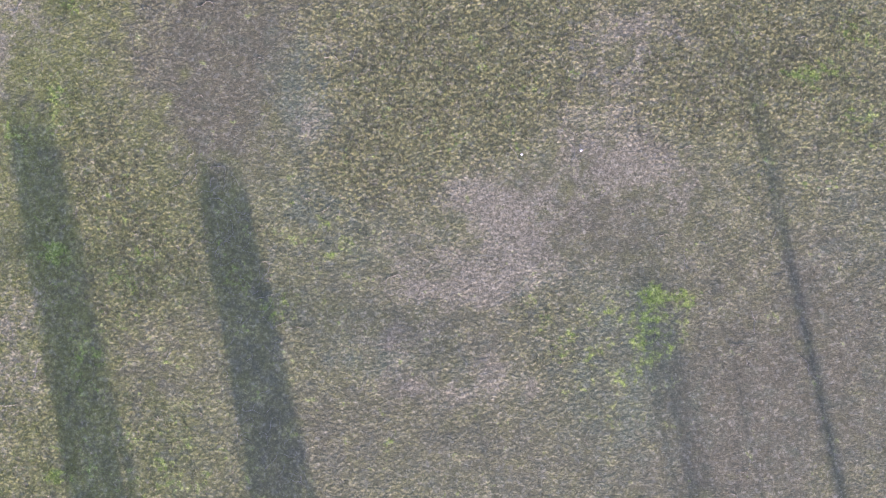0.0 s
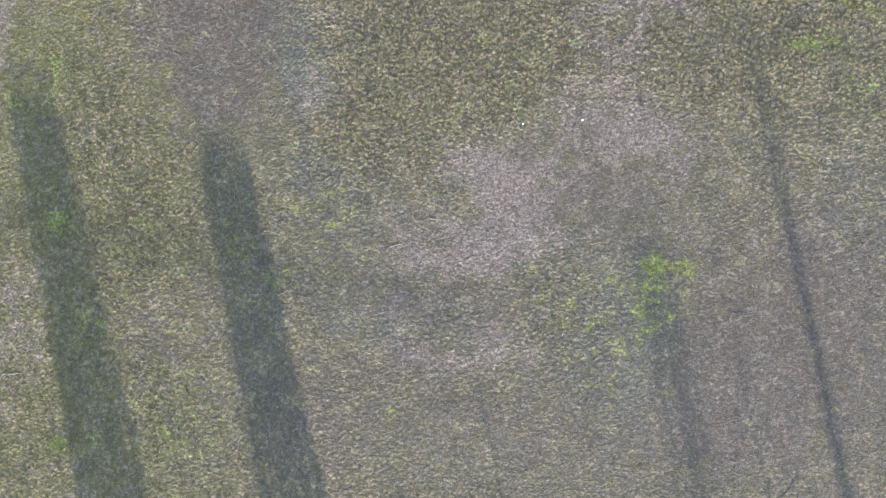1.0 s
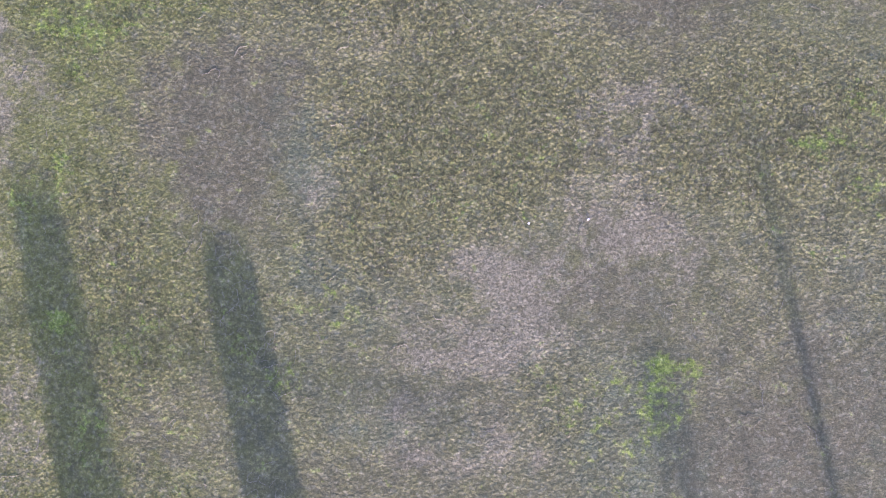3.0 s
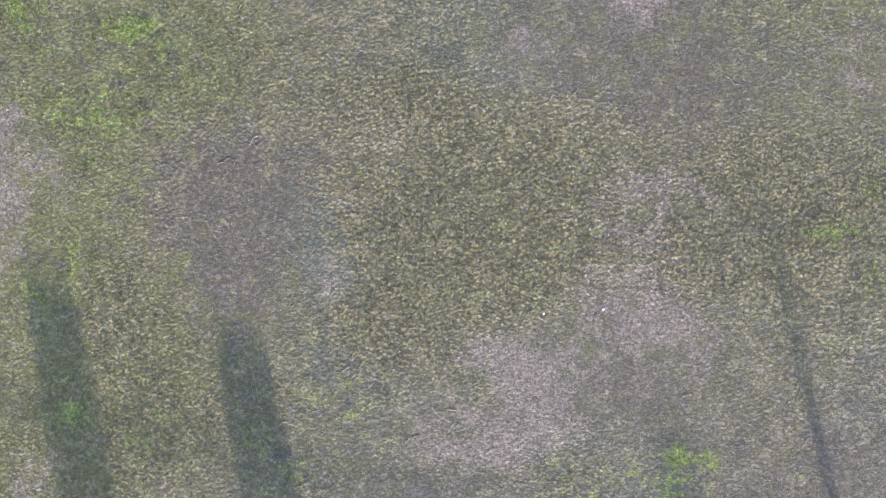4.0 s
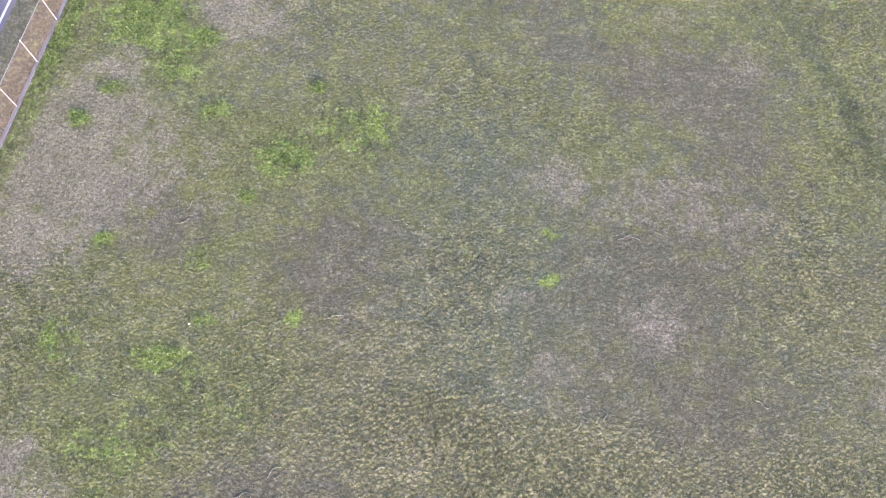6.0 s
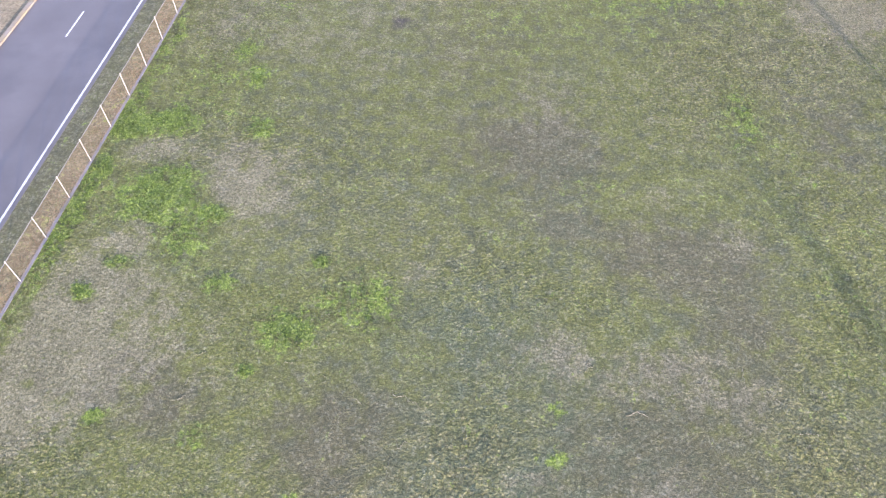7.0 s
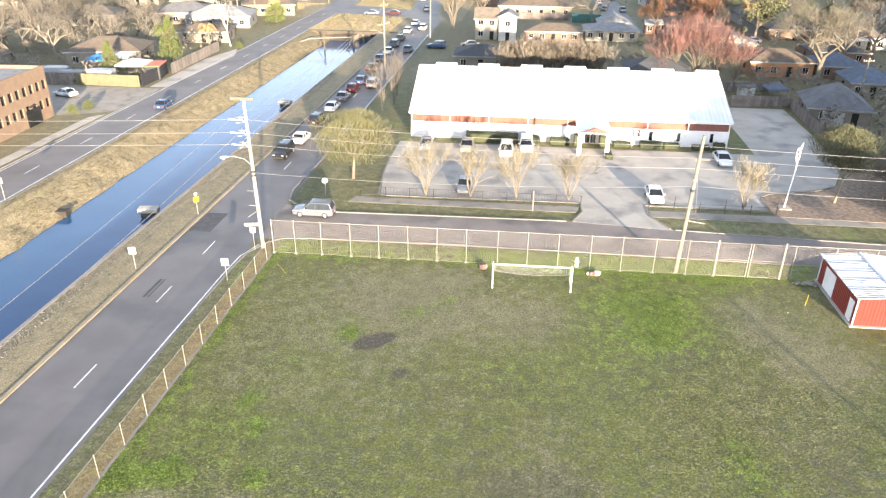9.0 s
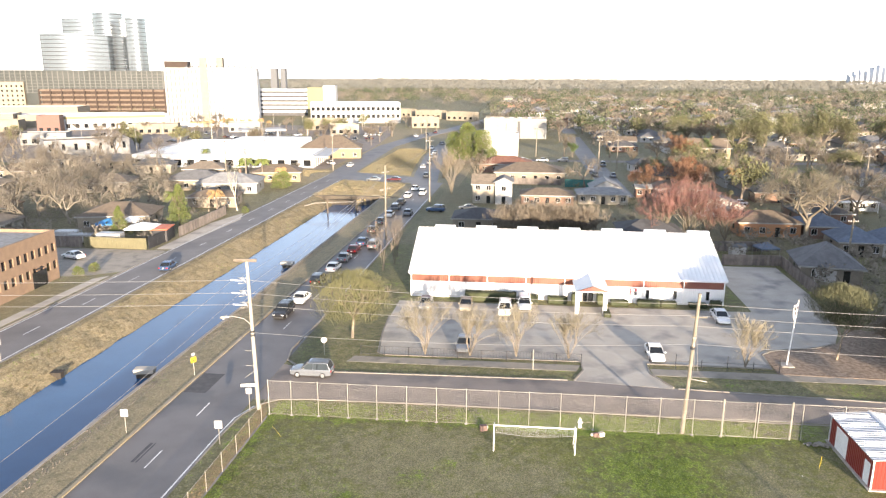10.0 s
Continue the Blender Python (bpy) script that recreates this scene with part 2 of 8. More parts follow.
ASPHALT_DARK = paint("dark_asphalt", (0.055, 0.055, 0.06), (0.08, 0.08, 0.085), 1.5, 0.9, bump=0.004)
CONCRETE = paint("concrete", (0.385, 0.348, 0.30), (0.455, 0.412, 0.355), 0.35, 0.88, bump=0.003, fine=30, dirt=(0.22, 0.205, 0.19), dirt_scale=0.25)
KERB = paint("kerb_concrete", (0.27, 0.25, 0.22), (0.21, 0.19, 0.165), 1.2, 0.9, bump=0.004, dirt=(0.22, 0.19, 0.16))
KERB_YELLOW = paint("yellow_kerb_paint", (0.33, 0.26, 0.15), (0.25, 0.21, 0.155), 1.0, 0.85, dirt=(0.28, 0.24, 0.19))
LINE_WHITE = paint("road_paint", (0.72, 0.72, 0.72), (0.58, 0.58, 0.58), 2.0, 0.7, dirt=(0.4, 0.4, 0.4), dirt_scale=1.5)
WALK_GREY = paint("grey_concrete", (0.2, 0.2, 0.2), (0.15, 0.15, 0.15), 0.6, 0.9, dirt=(0.12, 0.12, 0.1))
RUBBLE = paint("stone_rubble", (0.17, 0.145, 0.12), (0.12, 0.105, 0.09), 1.2, 0.95, bump=0.06, fine=7)
GALV = paint("galvanised_steel", (0.35, 0.335, 0.295), (0.285, 0.27, 0.235), 2.0, 0.45, 0.35, fine=12)
WIRE = paint("chain_link_wire", (0.33, 0.29, 0.245), (0.28, 0.245, 0.205), 2.0, 0.5, 0.3)
RUSTY_WIRE = paint("rusty_chain_link", (0.185, 0.115, 0.062), (0.23, 0.155, 0.085), 1.0, 0.9)
WHITE_PAINT = paint("white_paint", (0.82, 0.81, 0.79), (0.76, 0.75, 0.73), 1.5, 0.5, fine=15)
NET = paint("net_cord", (0.72, 0.72, 0.70), rough=0.8)
WOOD_POLE = paint("weathered_pole", (0.21, 0.185, 0.145), (0.165, 0.145, 0.112), 1.5, 0.85, bump=0.006, fine=25, dirt=(0.30, 0.25, 0.20), dirt_scale=0.8)
CONCRETE_POLE = paint("pale_pole", (0.34, 0.31, 0.262), (0.28, 0.255, 0.215), 1.0, 0.8, fine=20)
DARK_METAL = paint("dark_metal", (0.05, 0.05, 0.055), rough=0.5, metal=0.4)
PORCELAIN = paint("porcelain", (0.62, 0.62, 0.64), rough=0.25)
CABLE = paint("aluminium_cable", (0.34, 0.33, 0.32), rough=0.45, metal=0.3)
SIGN_BACK = paint("sign_metal", (0.45, 0.45, 0.45), rough=0.4, metal=0.3)
YELLOW = paint("yellow_sign", (0.48, 0.37, 0.02), rough=0.5)
RED_SIGN = paint("red_sign", (0.5, 0.03, 0.03), rough=0.5)
BARK_PALE = paint("pale_bark", (0.23, 0.19, 0.14), (0.175, 0.145, 0.11), 2.0, 0.9, bump=0.01, fine=18)
BARK = paint("bark", (0.19, 0.155, 0.12), (0.13, 0.105, 0.085), 2.0, 0.95, bump=0.02, fine=12)


# ------------------------------------------------------------------ ground, canal, roads
def wave(x, y, s, k):
    """Smooth value noise, 0 to 1, for arrays."""
    x, y = np.asarray(x) / s + 37.7 * k, np.asarray(y) / s - 11.3 * k
    i, j = np.floor(x), np.floor(y)
    f, g = x - i, y - j
    f, g = f * f * (3 - 2 * f), g * g * (3 - 2 * g)

    def at(a, b):
        v = np.sin(a * 127.1 + b * 311.7 + k * 74.7) * 43758.5453
        return v - np.floor(v)

    return (at(i, j) * (1 - f) + at(i + 1, j) * f) * (1 - g) + (at(i, j + 1) * (1 - f) + at(i + 1, j + 1) * f) * g


# Patches of the field: x, y, radius across, radius along, strength
STRAW = [(4.8, -3.1, 1.9, 1.0, 0.9), (5.8, -6.3, 2.2, 1.6, 0.6), (1.5, -6.8, 1.6, 1.3, 0.7), (4.1, -7.1, 1.3, 1.0, 0.7), (7.0, -4.0, 1.6, 1.3, 0.5), (9.3, -1.1, 2.1, 1.2, 0.7), (11.8, -0.2, 2.1, 1.0, 0.7), (13.1, -1.6, 1.0, 0.8, 0.6), (0.7, -10.0, 1.8, 0.8, 0.45), (2.9, -12.1, 1.7, 0.7, 0.75), (5.5, -10.8, 0.9, 0.8, 0.8), (7.4, -11.5, 0.6, 0.6, 0.7), (8.6, 4.3, 1.4, 1.6, 0.55), (7.7, 0.9, 1.0, 0.7, 0.6), (-16.4, -13.1, 1.3, 2.8, 0.5), (3.2, -2.7, 0.9, 0.6, 0.6), (10.3, 5.3, 1.6, 1.6, 0.4), (-18.5, 2.3, 1.3, 1.1, 0.5), (-4.1, -0.5, 0.9, 0.8, 0.45), (9.7, 2.1, 1.3, 1.3, 0.4)]
STRAW2 = [(-20.0, 4.8, 1.0, 0.9, 0.8), (-19.6, 1.2, 1.6, 2.1, 0.8), (3.0, 11.1, 1.8, 1.2, 0.5), (8.6, 13.9, 1.2, 0.9, 0.55), (19.1, 12.0, 1.6, 1.6, 0.55), (10.7, 5.5, 1.8, 0.7, 0.5), (-3.1, 3.2, 1.2, 0.7, 0.5), (1.8, 14.6, 1.6, 0.8, 0.5), (-17.7, 2.7, 1.0, 1.3, 0.5), (-22.3, 20.6, 4.5, 3.7, 0.8), (-23.0, 15.6, 2.0, 1.9, 0.9), (-20.5, 4.6, 0.9, 0.7, 0.9), (-19.9, 1.6, 1.1, 2.3, 0.6), (3.5, 21.2, 2.9, 1.8, 0.6), (8.9, 21.2, 2.4, 1.3, 0.65), (12.0, 20.0, 1.7, 1.6, 0.75), (8.4, 14.2, 1.1, 1.7, 0.5), (-2.1, 6.5, 1.5, 1.0, 0.5)]
# The first four rows paint the far end's front-lit brightness as pale straw.
STRAW3 = [(-10.0, 58.0, 8.0, 6.0, 0.7), (-17.0, 50.0, 4.0, 7.0, 0.6), (-6.0, 49.0, 6.0, 6.0, 0.3), (1.0, 57.0, 5.0, 4.0, 0.3), (-15.8, 30.8, 2.9, 3.1, 1.15), (-22.0, 33.1, 3.2, 1.4, 0.9), (-21.2, 27.1, 1.1, 1.5, 0.9), (-21.9, 25.4, 1.6, 1.3, 0.7), (-21.5, 19.5, 3.8, 3.3, 0.85), (-23.4, 16.4, 2.0, 2.3, 0.7), (8.8, 32.9, 2.4, 1.0, 0.6), (13.4, 30.0, 1.6, 1.3, 0.45), (-4.9, 25.4, 0.8, 0.7, 0.5), (1.8, 39.3, 1.9, 2.8, 0.45), (24.2, 53.4, 3.0, 2.3, 0.9), (24.3, 53.1, 2.9, 3.3, 0.95), (21.1, 58.7, 3.8, 3.8, 0.6), (-1.2, 56.9, 5.3, 3.2, 0.5), (-7.4, 61.7, 3.0, 3.0, 0.6), (-13.5, 61.5, 3.0, 3.1, 0.5), (-21.2, 47.2, 1.7, 3.1, 0.35), (28.0, 62.3, 2.0, 4.1, 0.4)]
BROWN = [(-9.9, -1.4, 3.0, 2.2, 0.55), (-8.4, 1.0, 2.0, 3.2, 0.5), (-7.0, 3.6, 2.4, 1.8, 0.5), (20.6, -4.7, 3.1, 3.6, 0.6), (19.7, -10.8, 5.1, 4.1, 0.75), (16.0, -12.2, 2.3, 3.1, 0.6), (9.5, -3.5, 2.3, 1.4, 0.7), (4.0, -9.3, 2.3, 1.0, 0.5), (-9.5, -11.8, 2.1, 2.1, 0.4), (-8.7, 3.5, 2.9, 2.1, 0.7), (11.6, 10.0, 4.5, 2.9, 0.6), (-2.6, 5.6, 1.8, 1.1, 0.5), (7.1, 15.1, 3.2, 1.1, 0.5), (-7.4, 14.8, 3.3, 3.4, 0.55), (-9.8, 2.8, 3.8, 2.8, 0.6), (-15.9, 16.0, 1.7, 1.3, 0.6), (9.0, 10.2, 5.2, 3.3, 0.5), (7.5, 16.5, 2.8, 2.4, 0.5)]
BROWN2 = [(1.9, 35.7, 3.9, 3.1, 0.7), (9.7, 28.2, 4.2, 2.5, 0.65), (-7.6, 17.0, 3.9, 2.4, 0.6), (6.9, 16.1, 4.3, 2.6, 0.6), (-17.3, 17.1, 2.5, 1.9, 0.6), (3.3, 29.9, 1.5, 0.9, 0.7), (12.2, 23.4, 3.0, 2.9, 0.45), (21.1, 39.2, 2.2, 3.5, 0.5), (2.6, 37.0, 4.8, 2.7, 0.4), (-2.6, 43.9, 4.1, 2.6, 0.4), (-1.0, -14.9, 5.1, 2.3, 0.35), (9.3, -14.9, 5.1, 1.8, 0.4), (13.9, 50.7, 4.4, 4.8, 0.25)]
LUSH = [(-19.0, 2.0, 1.6, 1.0, 0.6), (-18.6, 5.6, 1.4, 0.8, 0.6), (18.8, 4.4, 1.6, 0.4, 0.9), (20.5, 6.5, 1.2, 1.0, 0.7), (21.1, 2.7, 1.3, 1.0, 0.5), (-16.0, 3.3, 0.9, 0.5, 0.7), (-15.5, -1.0, 1.0, 0.8, 0.7), (-15.1, -8.0, 0.9, 0.5, 0.9), (-4.6, -9.1, 0.7, 0.7, 0.9), (6.8, -7.7, 0.9, 0.7, 0.7), (12.5, -6.5, 0.9, 0.6, 0.9), (14.0, -6.5, 0.6, 0.5, 0.8), (10.2, -9.1, 3.3, 2.1, 0.5), (12.9, -8.2, 1.0, 1.0, 0.7), (-13.7, -18.1, 0.6, 0.5, 1.1), (1.3, -14.8, 0.5, 0.4, 0.8), (-6.7, -8.1, 0.7, 0.6, 0.7), (-17.5, -2.7, 1.0, 1.3, 0.5), (-11.7, -7.1, 1.6, 3.1, 0.3), (-13.2, -13.1, 0.5, 1.0, 0.5), (-8.6, -16.8, 1.0, 1.5, 0.35), (-2.1, -6.2, 1.8, 1.3, 0.45)]
LUSH2 = [(-20.1, 10.0, 0.7, 0.8, 1.2), (-15.9, 5.3, 1.7, 1.1, 0.9), (-13.3, 11.9, 0.6, 0.3, 0.9), (-9.1, 12.6, 0.4, 0.3, 1.0), (-14.3, 9.9, 0.4, 0.3, 1.0), (-15.2, 9.7, 0.4, 0.4, 0.9), (-18.9, 8.3, 0.4, 0.3, 0.8), (-17.9, 0.6, 1.3, 1.0, 0.5), (-13.3, 8.6, 3.9, 2.4, 0.3), (18.7, 4.5, 1.6, 0.5, 0.5), (-23.0, 22.5, 0.7, 0.6, 1.1), (-14.2, 15.2, 0.7, 0.6, 0.9), (-9.1, 12.5, 0.4, 0.3, 1.1), (-11.5, 21.3, 1.2, 1.4, 0.6), (-15.1, 9.8, 1.1, 0.5, 0.7), (-19.4, 15.4, 0.5, 0.4, 1.0), (-23.1, 18.3, 0.4, 0.3, 1.1), (-7.9, 23.4, 2.1, 2.1, 0.45), (2.8, 15.7, 0.6, 0.3, 0.8)]
LUSH3 = [(-20.7, 29.5, 2.2, 2.4, 1.25), (-17.1, 28.5, 0.9, 0.6, 1.1), (-21.6, 24.5, 1.0, 0.6, 1.1), (-16.4, 35.6, 0.9, 0.9, 0.9), (-24.3, 34.5, 0.9, 0.7, 1.0), (-22.3, 35.9, 1.1, 0.8, 0.9), (-25.1, 31.3, 0.6, 0.6, 1.0), (-22.5, 22.0, 0.7, 0.5, 1.1), (-10.3, 25.8, 0.4, 0.3, 1.3), (-15.5, 23.6, 1.2, 0.8, 0.8), (-11.1, 21.1, 1.2, 0.8, 0.7), (-14.0, 15.0, 0.6, 0.5, 0.9), (-12.8, 18.6, 0.5, 0.4, 0.9), (3.2, 15.9, 0.4, 0.3, 0.9), (3.1, 18.2, 0.4, 0.4, 0.8), (-7.2, 23.2, 1.5, 1.5, 0.45), (-18.2, 26.2, 1.9, 1.7, 0.6), (6.0, 33.3, 2.1, 1.4, 0.4), (-19.2, 15.4, 0.5, 0.4, 0.9)]
LUSH4 = [(12.7, 59.0, 3.6, 5.3, 1.0), (-18.4, 48.3, 3.5, 3.9, 0.45), (-8.8, 56.8, 2.4, 1.8, 0.85), (-16.2, 55.9, 2.9, 3.7, 0.5), (-6.2, 59.2, 1.2, 1.3, 0.9), (-18.0, 40.7, 1.1, 1.0, 0.8), (-19.2, 43.3, 0.9, 1.1, 0.7), (-22.5, 35.2, 1.5, 1.0, 0.7), (-25.0, 34.8, 0.9, 0.7, 0.9), (-13.9, 52.8, 1.1, 1.2, 0.9), (14.8, 40.9, 1.3, 3.0, 0.5), (6.3, 55.2, 5.6, 5.3, 0.35), (-3.8, 48.6, 5.2, 3.8, 0.3), (-21.0, 38.7, 2.3, 3.1, 0.4), (19.0, 66.0, 3.1, 2.2, 0.5), (6.8, 67.6, 3.4, 1.7, 0.6), (15.5, 66.8, 4.4, 1.5, 0.5)]
OLIVE = [(-0.1, 2.5, 3.1, 1.8, 0.9), (3.9, 2.2, 3.6, 2.4, 1.0), (-1.6, -2.2, 1.8, 1.6, 0.7), (1.5, -1.6, 2.9, 1.8, 0.7), (12.6, 1.9, 2.9, 2.4, 0.7), (16.0, 3.6, 2.9, 1.8, 0.8), (7.2, 5.5, 2.3, 1.3, 0.5), (-11.2, -7.0, 2.3, 4.2, 0.6), (-13.8, -2.9, 2.1, 2.1, 0.6), (-3.9, 4.1, 1.6, 1.1, 0.5), (3.2, 2.9, 4.7, 1.8, 1.0), (-1.6, 8.0, 2.4, 1.2, 0.9), (15.9, 6.3, 4.4, 2.6, 0.8), (6.6, 8.0, 3.1, 1.6, 0.7), (0.8, 5.2, 3.1, 1.3, 0.7), (-12.4, 2.3, 4.2, 4.2, 0.5), (-1.2, 7.4, 2.9, 1.6, 0.6), (15.7, 17.5, 3.3, 5.6, 0.6), (-0.9, 16.5, 3.4, 3.4, 0.5)]
OLIVE2 = [(-18.0, 56.0, 7.0, 8.0, 0.55), (-6.0, 62.5, 10.0, 3.0, 0.5), (-20.5, 42.0, 4.0, 7.0, 0.45), (22.0, 50.0, 6.0, 9.0, 0.5), (14.0, 45.0, 5.0, 6.0, 0.3), (-13.0, 30.0, 5.0, 5.0, 0.3)]
# Row (-3.4, -4.1) paints a beam's shadow; the first four darken the right side.
COOL = [(31.0, 44.0, 5.0, 8.0, 0.7), (29.0, 30.0, 5.0, 6.0, 0.6), (33.0, 54.0, 3.0, 4.0, 0.6), (26.0, 18.0, 4.0, 6.0, 0.5), (-4.0, 0.5, 1.8, 1.6, 0.9), (-3.4, -4.1, 2.1, 0.9, 0.9), (-1.6, -5.9, 1.8, 1.3, 0.6), (10.7, -9.3, 3.6, 2.3, 0.6), (1.6, -11.1, 3.4, 0.6, 0.6), (11.6, -12.3, 2.1, 1.5, 0.7), (7.0, -6.6, 2.1, 1.5, 0.5), (-0.5, -10.7, 1.5, 1.5, 0.4), (-3.2, -0.2, 1.8, 1.5, 0.9), (0.5, 10.0, 3.2, 1.6, 0.6), (13.6, 14.3, 3.2, 1.6, 0.3), (-2.7, 20.0, 5.8, 3.0, 0.55), (-0.0, 13.6, 3.3, 3.3, 0.6), (-3.8, 2.1, 3.0, 1.4, 0.7), (-0.2, 23.3, 3.6, 2.2, 0.5), (-1.7, 14.1, 3.9, 1.6, 0.5), (0.7, -1.7, 0.8, 0.6, 0.7), (20.9, -2.8, 1.5, 2.6, 0.4)]
BARE = [(-12.4, 51.3, 0.75, 0.8, 2.6), (-11.5, 52.2, 0.95, 0.7, 2.6), (-10.7, 52.7, 0.5, 0.5, 1.8), (-8.6, 47.5, 1.3, 1.0, 1.2)]
PATCHES = [(*row, kind) for rows, kind in ((STRAW, "s"), (STRAW2, "s"), (STRAW3, "s"), (BROWN, "n"), (BROWN2, "n"), (LUSH, "l"), (LUSH2, "l"), (LUSH3, "l"), (LUSH4, "l"), (OLIVE, "o"), (OLIVE2, "o"), (COOL, "c"), (BARE, "b")) for row in rows]


def state(x, y):
    """How dry, lush, bare, weedy, brown, cool-toned and green the ground is at places (arrays)."""
    u = x - LEAN * y
    n1, n2, n3 = wave(x, y, 9.0, 1), wave(x, y, 3.1, 2), wave(x, y, 1.1, 3)
    n4 = wave(x, y, 0.45, 11)
    rough = 0.5 * n1 + 0.3 * n2 + 0.2 * n3
    green = np.maximum(1 / (1 + np.exp((16 - y) / 5.0)), 0.92 / (1 + np.exp((x + 9 - 4 * n1) / 1.8)))
    # beyond y 42 dryness pales the sward for its front-lit look
    dry = 0.12 + 0.12 * green * (y > 42) + 0.4 * (rough - 0.5) + 0.3 * (n4 - 0.5)
    lush = 0.05 + 0.07 * green + 0.3 * (wave(x, y, 6.0, 4) * 0.6 + wave(x, y, 1.7, 5) * 0.4 - 0.5)
    olive = 0.08 + 0.24 * (1 - green) + 0.5 * (wave(x, y, 7.0, 6) - 0.5)
    olive = olive + 0.05 / (1 + np.exp((x + 8 - 3 * n1) / 1.5)) * (y < 24)
    brown = 0.22 + 0.5 * (wave(x, y, 5.0, 12) - 0.5)
    cool = 0.16 + 0.4 * (wave(x, y, 4.0, 13) - 0.5)
    west = (y < 24) / (1 + np.exp((x + 9 - 4 * n1) / 1.8))  # the greener side of the field
    brown, cool = brown - 0.3 * west, cool - 0.2 * west
    bare = np.zeros_like(x)
    dent = 2.0 * (0.25 * n2 + 0.4 * n3 + 0.35 * n4)
    for px, py, rx, ry, power, kind in PATCHES:
        a, b = (x - px) / rx, (y - py) / ry
        g = np.exp(-0.8 * (a * a + b * b)) * power * 0.74 * dent
        if kind == "s":
            dry = dry + g
            lush = lush - 0.5 * g
            olive = olive - 0.3 * g
        elif kind == "l":
            lush = lush + (0.66 * g if py < 8 else 0.9 * g if py < 24 else 1.1 * g)
            dry = dry - 0.5 * g
        elif kind == "b":
            bare = bare + g
        elif kind == "n":
            brown = brown + 1.25 * g
            olive = olive - 0.5 * g
            lush = lush - 0.3 * g
        elif kind == "c":
            cool = cool + g
        else:
            olive = olive + g
    field = (u > -27.2) & (u < 60) & (y < 70.6) & (y > -140)
    bank = (u > -63.0) & (u < -38.0) & (y < 215)
    out = ~field & ~bank
    dry = np.where(bank, 0.88 + 0.3 * (rough - 0.5), dry)
    lush = np.where(bank, 0.0 + 0.5 * (n1 - 0.5), lush)
    dry = np.where(out, 0.78 + 0.7 * (rough - 0.5), dry)
    dry = np.where((u > -95) & (u < -24) & (y > 200) & (y < 480), 0.85, dry)
    lush = np.where(out, 0.04 + 0.5 * (n1 - 0.5), lush)
    edge = field & ((u < -26.1 + 0.7 * n3) | (y > 65.3 + 0.9 * n3) & (x < 29))  # rank growth along the fences
    lush = np.where(edge, lush + 0.5 * n2 + 0.15, lush)
    dry = np.where(edge, dry * 0.4, dry)
    strip_west = (u > -33.5) & (u < -27.2) & (y < 66)
    lush = np.where(strip_west, 0.12 + 0.5 * (n2 - 0.5), lush)
    dry = np.where(strip_west, 0.42 + 0.5 * (rough - 0.5), dry)
    bare = np.where(out, 0.0 + 0.4 * (wave(x, y, 14.0, 7) - 0.5) + 0.3 * (n2 - 0.5), bare)
    bare = np.where(bank & (u > -46.0), 0.02 + 0.4 * (n2 - 0.5), bare)
    lawn = out & (x > -27) & (x < 48) & (y > 75) & (y < 142)
    dry, lush = np.where(lawn, 0.5 + 0.5 * (rough - 0.5), dry), np.where(lawn, 0.16 + 0.5 * (n2 - 0.5), lush)
    bare = np.where(lawn, 0.3 * (n2 - 0.6), bare)
    green = np.where(field, green, np.where(out, 0.25 * n1 + 0.3 * lawn, 0.0))
    brown = np.where(field, brown, np.where(out, 0.55 - 0.3 * lawn + 0.4 * (n2 - 0.5), 0.7))
    olive = np.where(field, olive, 0.1)
    cool = np.where(field, cool, 0.1)
    return [np.clip(v, 0, 1) for v in (dry, lush, bare, olive, brown, cool, green)]


def golden(x, y):
    """Where the dry grass is the tall golden one of the canal banks."""
    u = x - LEAN * y
    return ((u > -63.2) & (u < -46.0) & (y < 196)) * 1.0 + ((u > -63.2) & (u < -36.0) & (y >= 196) & (y < 215)) * 1.0 + ((u >= -46.0) & (u < -38.0) & (y < 196)) * 0.9 + ((u > -95) & (u < -24) & (y > 215) & (y < 480)) * 0.7 + ((u > -27.5) & (y > 70.6) | (u < -63.2)) * np.where(y < 106, 0.5, 0.3)


CANAL_END = 198.0
PROFILE_U = [-63.2, -62.0, -60.5, -58.6, -57.4, -56.4, -55.0, -47.0, -43.75, -43.7, -43.2, -42.0, -41.0, -39.2, -38.3]
PROFILE_Z = [0.0, -0.12, -0.75, -1.8, -2.45, -2.9, -3.3, -3.3, -3.2, -0.38, -0.33, -0.2, -0.1, -0.02, 0.0]


def ground_height(u, y):
    z = np.interp(u, PROFILE_U, PROFILE_Z)
    z = np.where(y < CANAL_END, z, 0.0)
    bumps = (wave(u, y, 2.2, 8) - 0.5) * 0.2 + (wave(u, y, 0.8, 9) - 0.5) * 0.12
    z = z + np.where((u > -61.5) & (u < -56.6) & (y < CANAL_END - 0.5), bumps, 0.0)
    far = np.maximum(np.abs(y) - 330, 0) + np.maximum(np.abs(u) - 250, 0)
    return z + np.where(far > 0, 0.4 * np.minimum(far / 60, 1) * (wave(u, y, 60, 10) - 0.7), 0.0)


us = sorted({-4500, -2500, -1400, -800, -500, -350, -250, *range(-200, -64, 4), *np.arange(-63.2, -38.0, 0.35).round(2),
             *PROFILE_U, *np.arange(-38.0, -27.3, 1.5).round(2), *np.arange(-27.2, 30, 0.32).round(2), *np.arange(30, 48, 0.6).round(2), *range(48, 200, 4), 250, 350, 500, 800, 1400, 2500, 4500})
